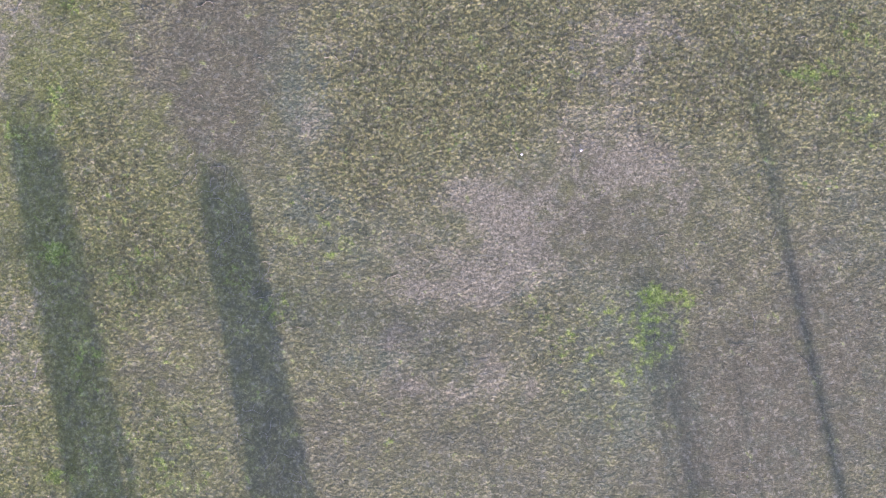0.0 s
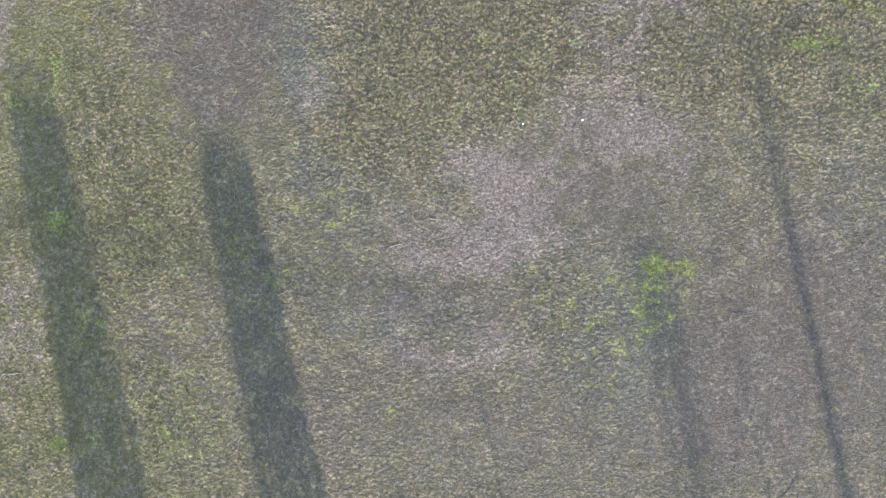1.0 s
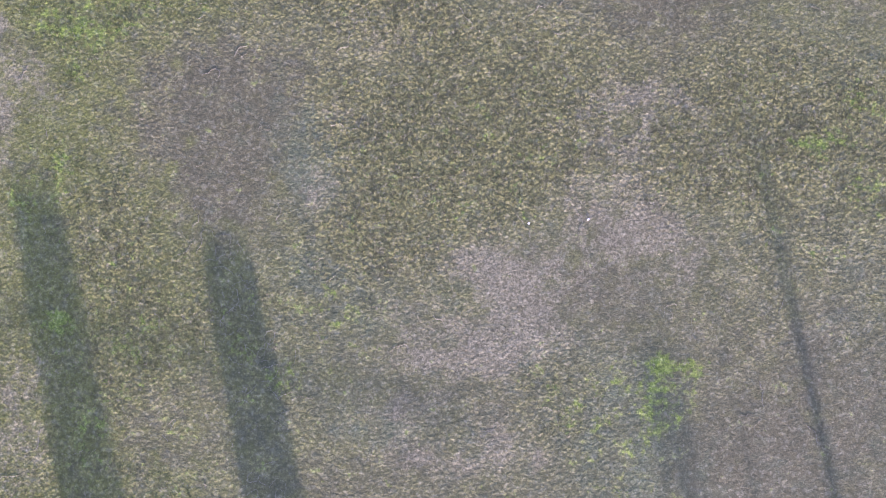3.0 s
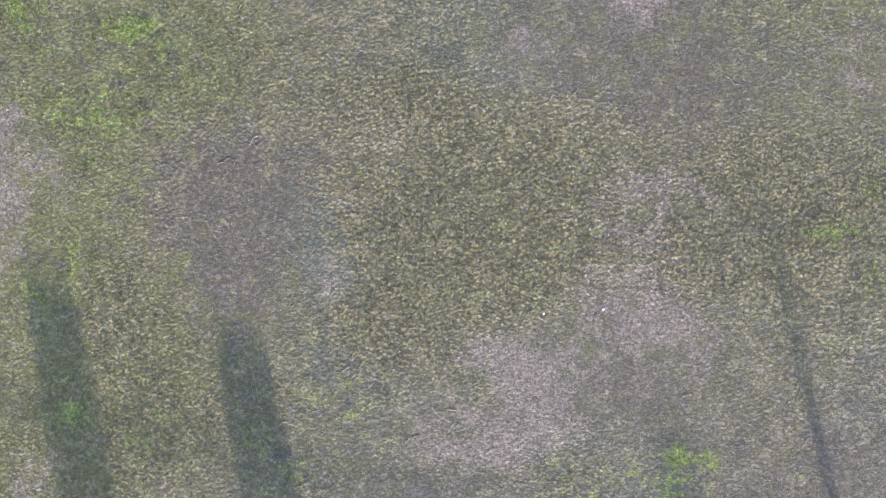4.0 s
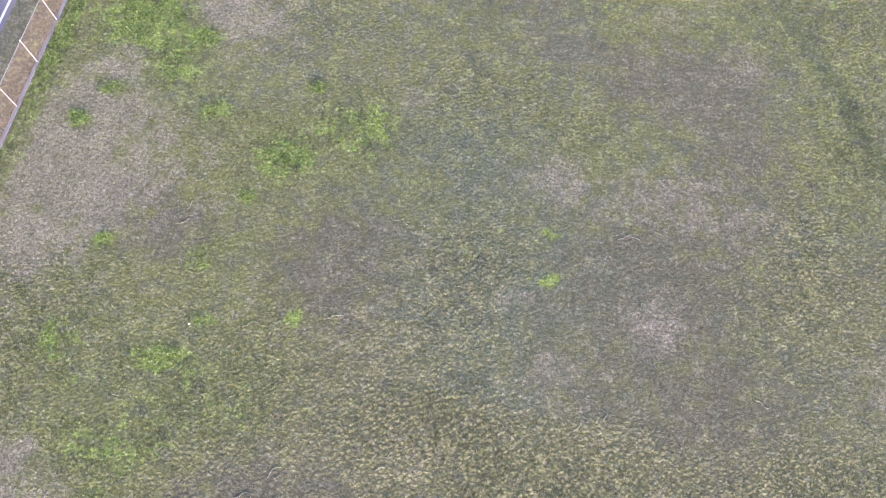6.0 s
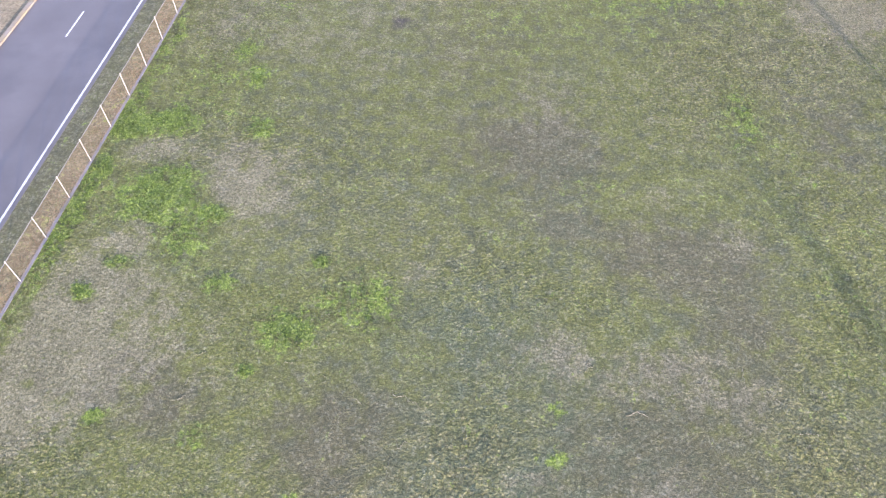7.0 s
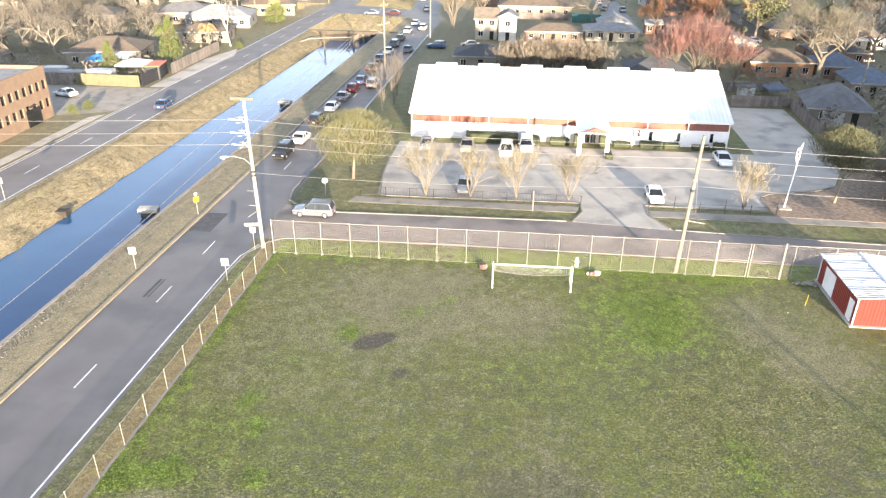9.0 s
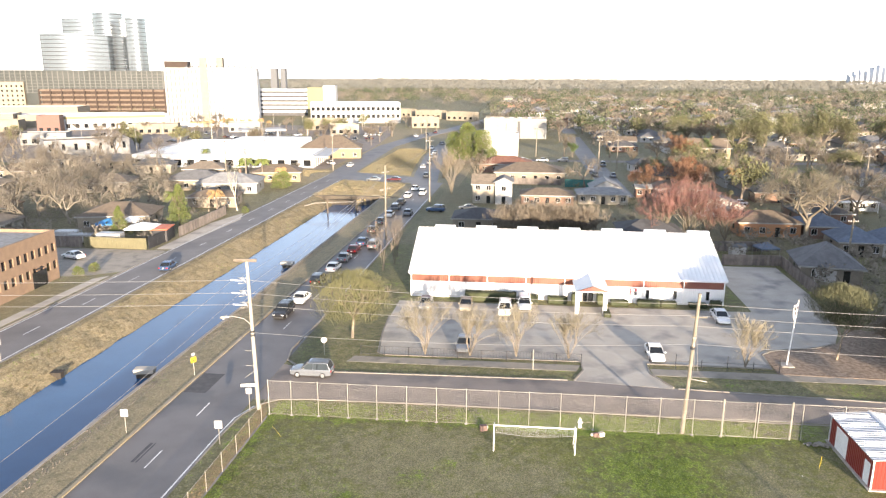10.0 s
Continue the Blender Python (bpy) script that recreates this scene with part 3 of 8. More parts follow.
ys = sorted({-4500, -2000, -900, -400, -200, -120, -80, *range(-60, -24, 4), *np.arange(-24, 44, 0.32).round(2), *np.arange(44, 67.3, 0.5).round(2), *np.arange(67.6, 210, 1.0).round(2), 197.99, 198.0,
             *range(214, 420, 8), 500, 650, 900, 1400, 2200, 3200, 4800})
U, Y = np.meshgrid(np.array(us, float), np.array(ys, float))
X = U + LEAN * Y
Z = ground_height(U, Y)
rows, cols = U.shape
idx = np.arange(rows * cols).reshape(rows, cols)
quads = np.stack([idx[:-1, :-1], idx[:-1, 1:], idx[1:, 1:], idx[1:, :-1]], -1).reshape(-1, 4)


def big_mesh(name, verts, faces, corners, colours=None, tones=None):
    """A mesh from arrays; all faces have the same number of corners."""
    me = bpy.data.meshes.new(name)
    me.vertices.add(len(verts))
    me.vertices.foreach_set("co", np.asarray(verts, np.float32).ravel())
    me.loops.add(faces.size)
    me.loops.foreach_set("vertex_index", faces.ravel().astype(np.int32))
    me.polygons.add(len(faces))
    me.polygons.foreach_set("loop_start", np.arange(0, faces.size, corners, dtype=np.int32))
    me.update(calc_edges=True)
    if colours is not None:
        at = me.attributes.new("state", "FLOAT_COLOR", "POINT")
        at.data.foreach_set("color", np.asarray(colours, np.float32).ravel())
    if tones is not None:
        at = me.attributes.new("tone", "FLOAT_COLOR", "POINT")
        at.data.foreach_set("color", np.asarray(tones, np.float32).ravel())
    return me


d, l, b, *tones = state(X.ravel(), Y.ravel())
ground_mesh = big_mesh("ground", np.stack([X.ravel(), Y.ravel(), Z.ravel()], 1), quads, 4, np.stack([d, l, b, golden(X.ravel(), Y.ravel())], 1), np.stack(tones, 1))
ground_mesh.polygons.foreach_set("use_smooth", [True] * len(ground_mesh.polygons))
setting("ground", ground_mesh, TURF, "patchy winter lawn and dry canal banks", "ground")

# Part of the sky's blue reflection is put into the base colour.
water_mat = paint("canal_water", (0.025, 0.078, 0.165), (0.03, 0.09, 0.19), 0.2, 0.1, spec=0.22)
wt = water_mat.node_tree
ripple, rb = wt.nodes.new("ShaderNodeTexNoise"), wt.nodes.new("ShaderNodeBump")
ripple.inputs["Scale"].default_value, ripple.inputs["Detail"].default_value = 2.2, 3.0
rb.inputs["Strength"].default_value, rb.inputs["Distance"].default_value = 0.5, 0.03
wt.links.new(wt.nodes.new("ShaderNodeNewGeometry").outputs["Position"], ripple.inputs["Vector"])
wt.links.new(ripple.outputs["Fac"], rb.inputs["Height"])
wt.links.new(rb.outputs[0], wt.nodes["Principled BSDF"].inputs["Normal"])
setting("water", Shape().add([(*along(-58.5, -300), -2.5), (*along(-43.6, -300), -2.5), (*along(-43.6, 202), -2.5), (*along(-58.5, 202), -2.5)], [(0, 1, 2, 3)]),
        water_mat, "calm blue canal water reflecting the sky", "water")

setting("bulkhead_cap", strip(-43.9, -43.5, -200, CANAL_END, -0.55, -0.28), KERB, "concrete cap of the canal's bulkhead", "wall")
rubble = Shape()
rng = random.Random(4)
for n in range(4200):
    v = rng.uniform(40, 150) if n < 3600 else rng.uniform(150, 196)
    q = rng.uniform(-43.5, -42.0)
    r = rng.uniform(0.06, 0.17)
    cx, cy = along(q, v)
    cz = float(np.interp(q, PROFILE_U, PROFILE_Z))
    pts = [(cx + r * rng.uniform(0.6, 1.2) * math.cos(k * 1.57 + rng.random()), cy + r * rng.uniform(0.6, 1.2) * math.sin(k * 1.57 + rng.random())) for k in range(4)]
    top = cz + r * rng.uniform(0.4, 0.8)
    rubble.add([(px, py, cz - 0.1) for px, py in pts] + [(cx, cy, top)], [(0, 1, 4), (1, 2, 4), (2, 3, 4), (3, 0, 4)])
tagged(part("rubble", rubble, RUBBLE), "dark broken stone lining the canal edge", "rubble", kind="stuff")

# the one-way road beside the field
near = setting("road_near", strip(-38.1, -29.9, -400, 226, -0.3, 0.02), ASPHALT, "grey asphalt road along the canal", "road")
for y0 in [*np.arange(-45, 64, 12.6).round(1), 65.6, 90.9, 104, 116.6, 129.2, 141.8, 154.4, 167, 179.6, 192.2]:
    part("lane_dash", strip(-34.06, -33.94, y0, y0 + 3.0, 0.0, 0.026), LINE_WHITE, near)
part("edge_line", strip(-30.32, -30.18, -300, 61.5, 0.0, 0.026), LINE_WHITE, near)
part("edge_line", strip(-30.32, -30.18, 88, 196, 0.0, 0.026), LINE_WHITE, near)
part("asphalt_patch", strip(-37.9, -35.5, 70.8, 75.8, 0.0, 0.028), ASPHALT_DARK, near, "dark patch on the asphalt")
part("asphalt_patch", strip(-35.75, -35.45, 56.6, 60.0, 0.0, 0.028), ASPHALT_DARK, near, "dark patch on the asphalt")
part("asphalt_patch", strip(-35.3, -35.15, 56.6, 60.0, 0.0, 0.028), ASPHALT_DARK, near, "dark patch on the asphalt")
setting("kerb_canal", strip(-38.45, -38.1, -300, 215, -0.2, 0.15), KERB_YELLOW, "weathered kerb with worn yellow paint", "kerb")

# the road across the canal
far_road = setting("road_far", strip(-70.9, -63.0, -400, 250, -0.3, 0.02), ASPHALT_FAR, "grey asphalt road beyond the canal", "road")
for y0 in np.arange(60, 245, 12.6).round(1):
    part("lane_dash", strip(-66.9, -66.78, y0, y0 + 3.2, 0.0, 0.026), LINE_WHITE, far_road)
part("edge_line", strip(-63.5, -63.36, -300, 240, 0.0, 0.026), LINE_WHITE, far_road)
part("edge_line", strip(-70.6, -70.46, -300, 240, 0.0, 0.026), LINE_WHITE, far_road)
setting("kerb_far", strip(-71.15, -70.9, -300, 128, -0.2, 0.14), KERB, "pale concrete kerb", "kerb")


def ribbon(points, width, z0, z1):
    """A plate of even width along points."""
    s, pts, rings = Shape(), [Vector(p) for p in points], []
    for i, p in enumerate(pts):
        t = (pts[min(i + 1, len(pts) - 1)] - pts[max(i - 1, 0)]).normalized()
        nrm = Vector((-t.y, t.x)) * width / 2
        a, c = p + nrm, p - nrm
        rings.append([(a.x, a.y, z0), (c.x, c.y, z0), (c.x, c.y, z1), (a.x, a.y, z1)])
    return s.loft(rings)


setting("road_bend", ribbon([(-60.0, 249), (-60.5, 290), (-61, 340), (-54, 390), (-40, 450), (-20, 560), (0, 800)], 8.6, -0.3, 0.03), ASPHALT, "asphalt road bending away from the canal", "road")
setting("road_beyond", ribbon([(-28.8, 222), (-31, 250), (-34, 300), (-34, 360), (-22, 440), (0, 540), (22, 760)], 8.2, -0.3, 0.025), ASPHALT, "asphalt road with queued traffic", "road")
setting("road_bridge", Shape().slab([(-62, 229), (-30, 224), (-30, 236), (-42, 240), (-62, 252)], -0.3, 0.034), ASPHALT, "asphalt road crossing the culvert", "road")
setting("road_cross", Shape().slab([(-27.7, 69.9), (-20, 70.5), (140, 70.3), (140, 75.6), (38, 75.9), (17.2, 77.2), (6, 78.2), (-21, 77.6), (-27.5, 79.4)], -0.3, 0.016),
        ASPHALT_OLD, "worn brownish side street", "road")
setting("street_right", ribbon([(29, 205), (29, 300), (31, 420), (34, 620)], 7.6, -0.3, 0.02), ASPHALT, "residential street lined with parked cars", "road")
setting("street_back", ribbon([(-10, 291), (29, 291), (150, 294), (320, 300)], 6.6, -0.3, 0.014), ASPHALT_OLD, "residential street", "road")
setting("street_east", ribbon([(95, 130), (97, 200), (100, 300), (104, 420)], 6.6, -0.3, 0.02), ASPHALT_OLD, "residential street", "road")
setting("kerb_corner", ribbon([along(-29.95, 57), along(-29.9, 62.5), (-27.7, 66.2), (-26.6, 68.8), (-25.2, 70.1), (-22, 70.45), (-8, 70.75), (27, 70.1), (60, 70.1)], 0.15, -0.2, 0.06), KERB, "pale kerb round the corner of the field", "kerb")
setting("kerb_lot_corner", ribbon([(-21, 77.7), (-25.6, 78.8), (-27.4, 80.6), (-28.0, 84), (-27.2, 96), (-26.7, 110), (-24.5, 180)], 0.22, -0.2, 0.14), KERB, "pale kerb of the corner verge", "kerb")
setting("kerb_street_left", ribbon([(-21, 77.7), (-8, 78.0), (5.4, 78.25)], 0.2, -0.2, 0.12), KERB, "pale kerb of the side street", "kerb")
setting("kerb_street_right", ribbon([(17.3, 77.2), (25, 76.75), (38, 76.0), (60, 75.8), (90, 75.75)], 0.2, -0.2, 0.1), KERB, "pale kerb of the side street", "kerb")
setting("edge_line_corner", ribbon([along(-30.25, 61.4), (-28.1, 65.6), (-27.1, 68.4)], 0.14, 0.0, 0.027), LINE_WHITE, "white edge line", "road marking")

# parking lot of the white building
LOT = [(-16.9, 83.6), (7.4, 84.0), (7.3, 81.3), (6.1, 78.2), (17.0, 77.1), (14.9, 80.9), (15.0, 84.0), (29.3, 84.0), (29.8, 88.5), (33, 90.2), (40, 92.8),
       (43.5, 100), (45.2, 115), (45.6, 131), (34.0, 131), (33.6, 105.0), (-17.8, 105.0), (-18.0, 97.6), (-17.8, 90.8)]
setting("parking_lot", Shape().slab(LOT, -0.3, 0.03), CONCRETE, "stained pale concrete parking lot", "paving")
setting("kerb_lot_front", ribbon([(-18.1, 97.6), (-17.85, 90.8), (-17.2, 84.2), (-16.3, 83.5), (7.3, 83.85), (7.4, 81.2), (6.2, 78.4)], 0.2, -0.1, 0.09), KERB, "pale concrete kerb of the lot", "kerb")
setting("kerb_lot_island", ribbon([(16.8, 77.4), (15.0, 80.8), (15.0, 83.9), (29.3, 83.9), (29.6, 88.3), (30.8, 89.4), (33, 90.3), (37, 91.2), (40.2, 93.2)], 0.2, -0.1, 0.13), KERB, "pale concrete kerb of the mulch bed", "kerb")
WALK = paint("old_pavement", (0.27, 0.24, 0.20), (0.32, 0.285, 0.24), 0.4, 0.92, bump=0.003, fine=30, dirt=(0.16, 0.145, 0.125), dirt_scale=0.5)
setting("pavement_left", Shape().slab([(-20.4, 81.0), (6.6, 80.9), (7.2, 82.7), (-19.8, 82.8)], -0.2, 0.022), WALK, "concrete pavement by the side street", "pavement")
setting("pavement_right", Shape().slab([(15.3, 80.6), (140, 80.6), (140, 82.3), (15.2, 82.5)], -0.2, 0.022), WALK, "concrete pavement by the side street", "pavement")
MULCH = paint("leaf_mulch", (0.17, 0.12, 0.085), (0.31, 0.235, 0.175), 2.0, 0.95, bump=0.03, fine=14)
setting("mulch_bed", Shape().slab([(29.5, 82.4), (60, 81.5), (60, 96), (44, 99), (40.3, 93.0), (37, 91.0), (33, 90.1), (30.8, 89.2), (29.7, 88.0)], -0.2, 0.06), MULCH, "brown leaf mulch bed", "mulch bed")
# lots on the far side of the canal
setting("pavement_office", Shape().slab([along(-73.6, 70), along(-71.9, 70), along(-71.9, 113), along(-73.6, 111)], -0.2, 0.03), CONCRETE, "concrete pavement before the brick office", "pavement")
setting("lot_brick", Shape().slab([along(-71.2, 116), along(-71.2, 131), (-98, 131), (-98, 112), (-75.2, 112), (-72.0, 113)], -0.2, 0.012), WALK, "worn grey lot of the brick office", "paving")
setting("driveway_far", Shape().slab([(-69.9, 132), (-66.8, 132.2), (-64.5, 162), (-66.8, 170), (-69.6, 158)], -0.2, 0.022), CONCRETE, "pale concrete driveway", "paving")
setting("lots_shops", Shape().slab([(-290, 262), (-68, 255), (-66, 330), (-70, 400), (-80, 470), (-300, 470)], -0.2, 0.012), ASPHALT_OLD, "wide grey parking lots of the shops", "paving")
# culvert at the end of the canal
GREY_PILE = paint("wet_timber", (0.12, 0.095, 0.07), (0.08, 0.065, 0.05), 1.5, 0.9)
CULVERT_WALL = paint("stained_concrete", (0.10, 0.082, 0.06), (0.07, 0.058, 0.045), 0.6, 0.95, bump=0.01, fine=8)
culvert = thing("culvert", *along(-51.5, CANAL_END), 0, -1.7, "stained concrete culvert headwall with three square openings", "culvert", kind="structure")
hw = Shape()
cells = [(0.4, 2.3), (2.9, 4.8), (5.4, 7.3)]
edges = [-12.0] + [e for c in cells for e in c] + [13.5]
for x0, x1 in zip(edges[::2], edges[1::2]):
    hw.box(x0, x1, -0.5, 0.3, -3.4, 0.03)
for x0, x1 in cells:
    hw.box(x0, x1, -0.5, 0.3, -0.75, 0.03)
part("headwall", hw, CULVERT_WALL, culvert)
# Dark panels close the cells; the shade inside is put into their colour.
for x0, x1 in cells:
    part("opening", Shape().box(x0, x1, 0.1, 0.25, -3.4, -0.75), DARK_METAL, culvert, "dark panel painting the shade inside the culvert")
crossing = thing("pipe_crossing", 0, 0, 0, 0, "pale pipe on wooden piles across the canal", "pipe")
part("pipe", Shape().tube([(-55.5, 183.4, -0.4), (-52.7, 183.7, 0.35), (-40.6, 187.8, 0.35)], 0.11, 8), KERB, crossing)
for x, y in ((-49.6, 184.8), (-42.6, 187.2)):
    part("pile", Shape().tube([(x, y, -3.4), (x, y, 1.5)], [0.22, 0.18], 8), GREY_PILE, crossing, "dark wooden pile")
    part("brace", Shape().tube([(x - 1.6, y - 0.5, -2.2), (x, y, 0.3)], 0.09, 6), GREY_PILE, crossing)


# ------------------------------------------------------------------ the grass of the field
def grass(name, count, x0, x1, y0, y1, low, high, width, seed, label, weedy=False, bank=False, upright=None):
    """Many leaves in tufts; they take the state of the ground that they grow from."""
    r = np.random.default_rng(seed)
    x, y = r.uniform(x0, x1, count), r.uniform(y0, y1, count)
    u = x - LEAN * y
    keep = (u > -62.8) & (u < -56.9) if bank else (u > -26.9) & ~((x > 28.5) & (y > 58.5))
    if upright:
        keep = upright(x, y)
    x, y = x[keep], y[keep]
    dd, ll, bb, oo, br, co, gr = state(x, y)
    if weedy:
        keep = r.random(len(x)) < np.clip(1.15 * oo + 0.9 * ll + 0.2 * gr - 0.25 - 0.5 * br, 0, 1)
    else:
        keep = r.random(len(x)) > bb * 1.2
    x, y, dd, ll, bb, oo, br, co, gr = (v[keep] for v in (x, y, dd, ll, bb, oo, br, co, gr))
    ww = np.clip(oo + ll, 0, 1)
    if weedy:
        dd = dd * 0.7
    leaves = 3 if upright else 5
    n = len(x)
    size = r.uniform(low, high, n) * (0.7 + 0.4 * ll + (0.5 * np.minimum(ww, 1) if weedy else 0))
    turn = r.uniform(0, math.tau, (n, 1)) + np.arange(leaves) * math.tau / leaves + r.normal(0, 0.4, (n, leaves))
    lean = r.uniform(1.05 if y1 < 30 else 1.15, 1.46, (n, leaves)) if weedy and not bank else (r.uniform(1.0, 1.42, (n, leaves)) if bank else r.uniform(1.28, 1.5, (n, leaves)))
    if upright:
        lean = r.uniform(0.5, 1.15, (n, leaves)) if weedy else r.uniform(0.15, 0.7, (n, leaves))
    long = size[:, None] * r.uniform(0.7, 1.3, (n, leaves))
    cx = x[:, None] + 0.25 * size[:, None] * np.cos(turn)
    cy = y[:, None] + 0.25 * size[:, None] * np.sin(turn)
    half = width * r.uniform(0.7, 1.3, (n, leaves)) * 0.5
    tip = np.stack([cx + long * np.sin(lean) * np.cos(turn), cy + long * np.sin(lean) * np.sin(turn), long * np.cos(lean)], -1)
    z0 = ground_height(x - LEAN * y, y)[:, None] if bank or upright else 0.0
    tip[..., 2] += z0
    side = np.stack([-np.sin(turn), np.cos(turn), 0 * turn], -1) * half[..., None]
    root = np.stack([cx, cy, 0.01 + 0 * cx + z0], -1)
    verts = np.stack([root - side, tip, root + side], 2).reshape(-1, 3)
    faces = np.arange(len(verts)).reshape(-1, 3)
    def spread_out(*values):
        v = np.clip(np.stack(values, 1), 0, 1)[:, None, None, :]
        return np.broadcast_to(v, (n, leaves, 3, 4)).reshape(-1, 4)

    shade = r.normal(0, 0.16, n)
    me = big_mesh(name, verts, faces, 3, spread_out(dd + shade + 0.7 * weedy * (r.random(n) < 0.16 - 0.1 * gr), ll - 0.5 * shade + r.normal(0, 0.12, n), bb * 0.3, golden(x, y)), spread_out(oo + 0.25 * weedy * (1 - 0.8 * gr) + r.normal(0, 0.2, n), br, co, gr))
    # soft blades: shaded half like the sward as a whole, half by their own slope
    tilt = np.stack([-np.cos(lean) * np.cos(turn), -np.cos(lean) * np.sin(turn)], -1) * ((0.62 if y1 < 30 else 0.45) if weedy else 0.35) + r.normal(0, 0.03, (n, leaves, 2))
    up = np.ones((n, leaves, 3, 3), np.float32)
    up[..., :2] = tilt[:, :, None, :]
    up /= np.linalg.norm(up, axis=-1, keepdims=True)
    if weedy or not upright:
        me.attributes.new("custom_normal", "FLOAT_VECTOR", "POINT").data.foreach_set("vector", up.ravel())
    return tagged(part(name, me, BLADES), label, "grass", kind="stuff")


grass("grass", 44000, -27, 36, -24, 24, 0.05, 0.12, 0.035, 1, "short patchy winter grass of the sports field")
grass("weeds", 120000, -27, 36, -24, 28, 0.06, 0.14, 0.06, 2, "low leafy weeds among the grass", True)
grass("grass_beyond", 60000, -28, 46, 24, 67, 0.025, 0.055, 0.07, 3, "short patchy grass of the sports field",
      upright=lambda x, y: (x - LEAN * y > -26.8) & ~((x > 28.5) & (y > 58.5)) & (y > 26 + 26 * wave(x, y, 3.0, 21) * wave(x, y, 0.9, 22)))
grass("fence_weeds", 60000, -28, 32, -10, 66.7, 0.04, 0.11, 0.09, 9, "rank green weeds along the foot of the fences", True,
      upright=lambda x, y: (x - LEAN * y > -26.9) & ((x - LEAN * y < -26.3 + 0.5 * wave(x, y, 1.1, 3)) | (y > 65.9 + 0.6 * wave(x, y, 1.1, 3)) & (x < 28)) & (wave(x, y, 2.0, 23) > 0.3))
grass("broad_weeds", 300000, -27, 40, 14, 66, 0.025, 0.06, 0.14, 10, "clumps of broad-leaved bright green weeds", True,
      upright=lambda x, y: (x - LEAN * y > -26.8) & ~((x > 28.2) & (y > 58.2)) & (state(x, y)[1] > 0.36 + 0.5 * wave(x, y, 0.5, 24)) & (wave(x, y, 0.33, 25) > 0.5))
grass("weeds_beyond", 80000, -28, 46, 24, 66.5, 0.06, 0.12, 0.07, 4, "low leafy weeds among the grass", True)
runners = Shape()
rng = random.Random(17)
for k in range(220):
    if k < 70:
        f = rng.random()
        x, y = -8.3 + 5.0 * f + rng.uniform(-1.6, 1.6), -2.6 - 14.5 * f
    else:
        x, y = rng.uniform(-20, 20), rng.uniform(-17, 22)
    a, pts = rng.uniform(0, math.tau), []
    for _ in range(rng.randint(5, 11)):
        pts.append((x, y, 0.012))
        a += rng.gauss(0, 0.55)
        x, y = x + 0.13 * math.cos(a), y + 0.13 * math.sin(a)
    runners.tube(pts, [rng.uniform(0.004, 0.009)] * (len(pts) - 1) + [0.003], 3, False)
tagged(part("grass_runners", runners, paint("dry_runners", (0.29, 0.265, 0.2), (0.22, 0.2, 0.15), 2.0, 0.9)), "thin pale runners creeping over the lawn", "grass", kind="stuff")
grass("bank_grass", 34000, -64, -50, 40, 197, 0.12, 0.3, 0.09, 5, "rough golden dry grass on the canal bank", bank=True)


def off_road(x, y):
    """Verges round the head of the canal and its near bank, clear of the roads."""
    u = x - LEAN * y
    near_bank = (u > -43.0) & (u < -38.6) & (y < 196)
    far_verge = (u > -62.8) & (u < -61.6) & (y < 215)
    kept = (u > -84) & (u < -24.5) & (y > 199) | (u > -80) & (u < -71.6) & (y > 172)
    for line, half in ((((-68.9, 100), (-60.0, 249), (-60.5, 290), (-61, 340), (-54, 390), (-40, 450)), 5.2), (((-34.5, 100), (-28.8, 222), (-31, 250), (-34, 300), (-34, 360), (-22, 440)), 5.4), (((-62, 240), (-30, 230)), 8.0)):
        for (x0, y0), (x1, y1) in zip(line, line[1:]):
            t = np.clip(((x - x0) * (x1 - x0) + (y - y0) * (y1 - y0)) / ((x1 - x0) ** 2 + (y1 - y0) ** 2), 0, 1)
            kept &= np.hypot(x - x0 - t * (x1 - x0), y - y0 - t * (y1 - y0)) > half
    kept &= ~((u < -63) & (y > 250)) & ~((x < -66) & (y < 235) & (x > -200) & (u < -72))
    return near_bank | far_verge | kept


grass("verge_grass", 66000, -76, -24, 199, 330, 0.12, 0.26, 0.16, 6, "dry golden grass round the head of the canal", upright=off_road)
grass("lawn", 52000, -27, 47, 76.6, 200, 0.02, 0.035, 0.06, 8, "short dry lawn of the verges beside the lot",
      upright=lambda x, y: ((y < 80.7) & (y > 77.9) & ((x > -20) & (x < 5.8) | (x > 17.2))) | ((y < 105) & (y > 80) & (x > -26.6) & (x < -18.4)) | ((y > 105) & (x > -26.2 + 0.03 * (y - 105)) & (x < -17.2) & (y < 140)))


# ------------------------------------------------------------------ fences and the goal
def link_mesh(length, height, pitch, r, z0=0.0):
    """Crossing diagonal wires that fill a rectangle in the local xz plane."""
    s = Shape()
    n = int((length + height) / pitch)
    for k in range(1, n):
        c = k * pitch
        for flip in (False, True):
            xa, xb = max(0, c - height), min(length, c)
            za, zb = c - xa, c - xb
            if xb - xa < 0.02:
                continue
            if flip:
                xa, xb = length - xa, length - xb
            d = 0.004 if flip else -0.004
            a, b2 = Vector((xa, d, z0 + za)), Vector((xb, d, z0 + zb))
            t = (b2 - a).normalized()
            q = Vector((-t.z, 0, t.x)) * r
            o = Vector((0, r, 0))
            s.add([a + q, a - q, a + o * (-1 if flip else 1) * 1.2, b2 + q, b2 - q, b2 + o * (-1 if flip else 1) * 1.2],
                  [(0, 1, 4, 3), (1, 2, 5, 4), (2, 0, 3, 5)])
    return s


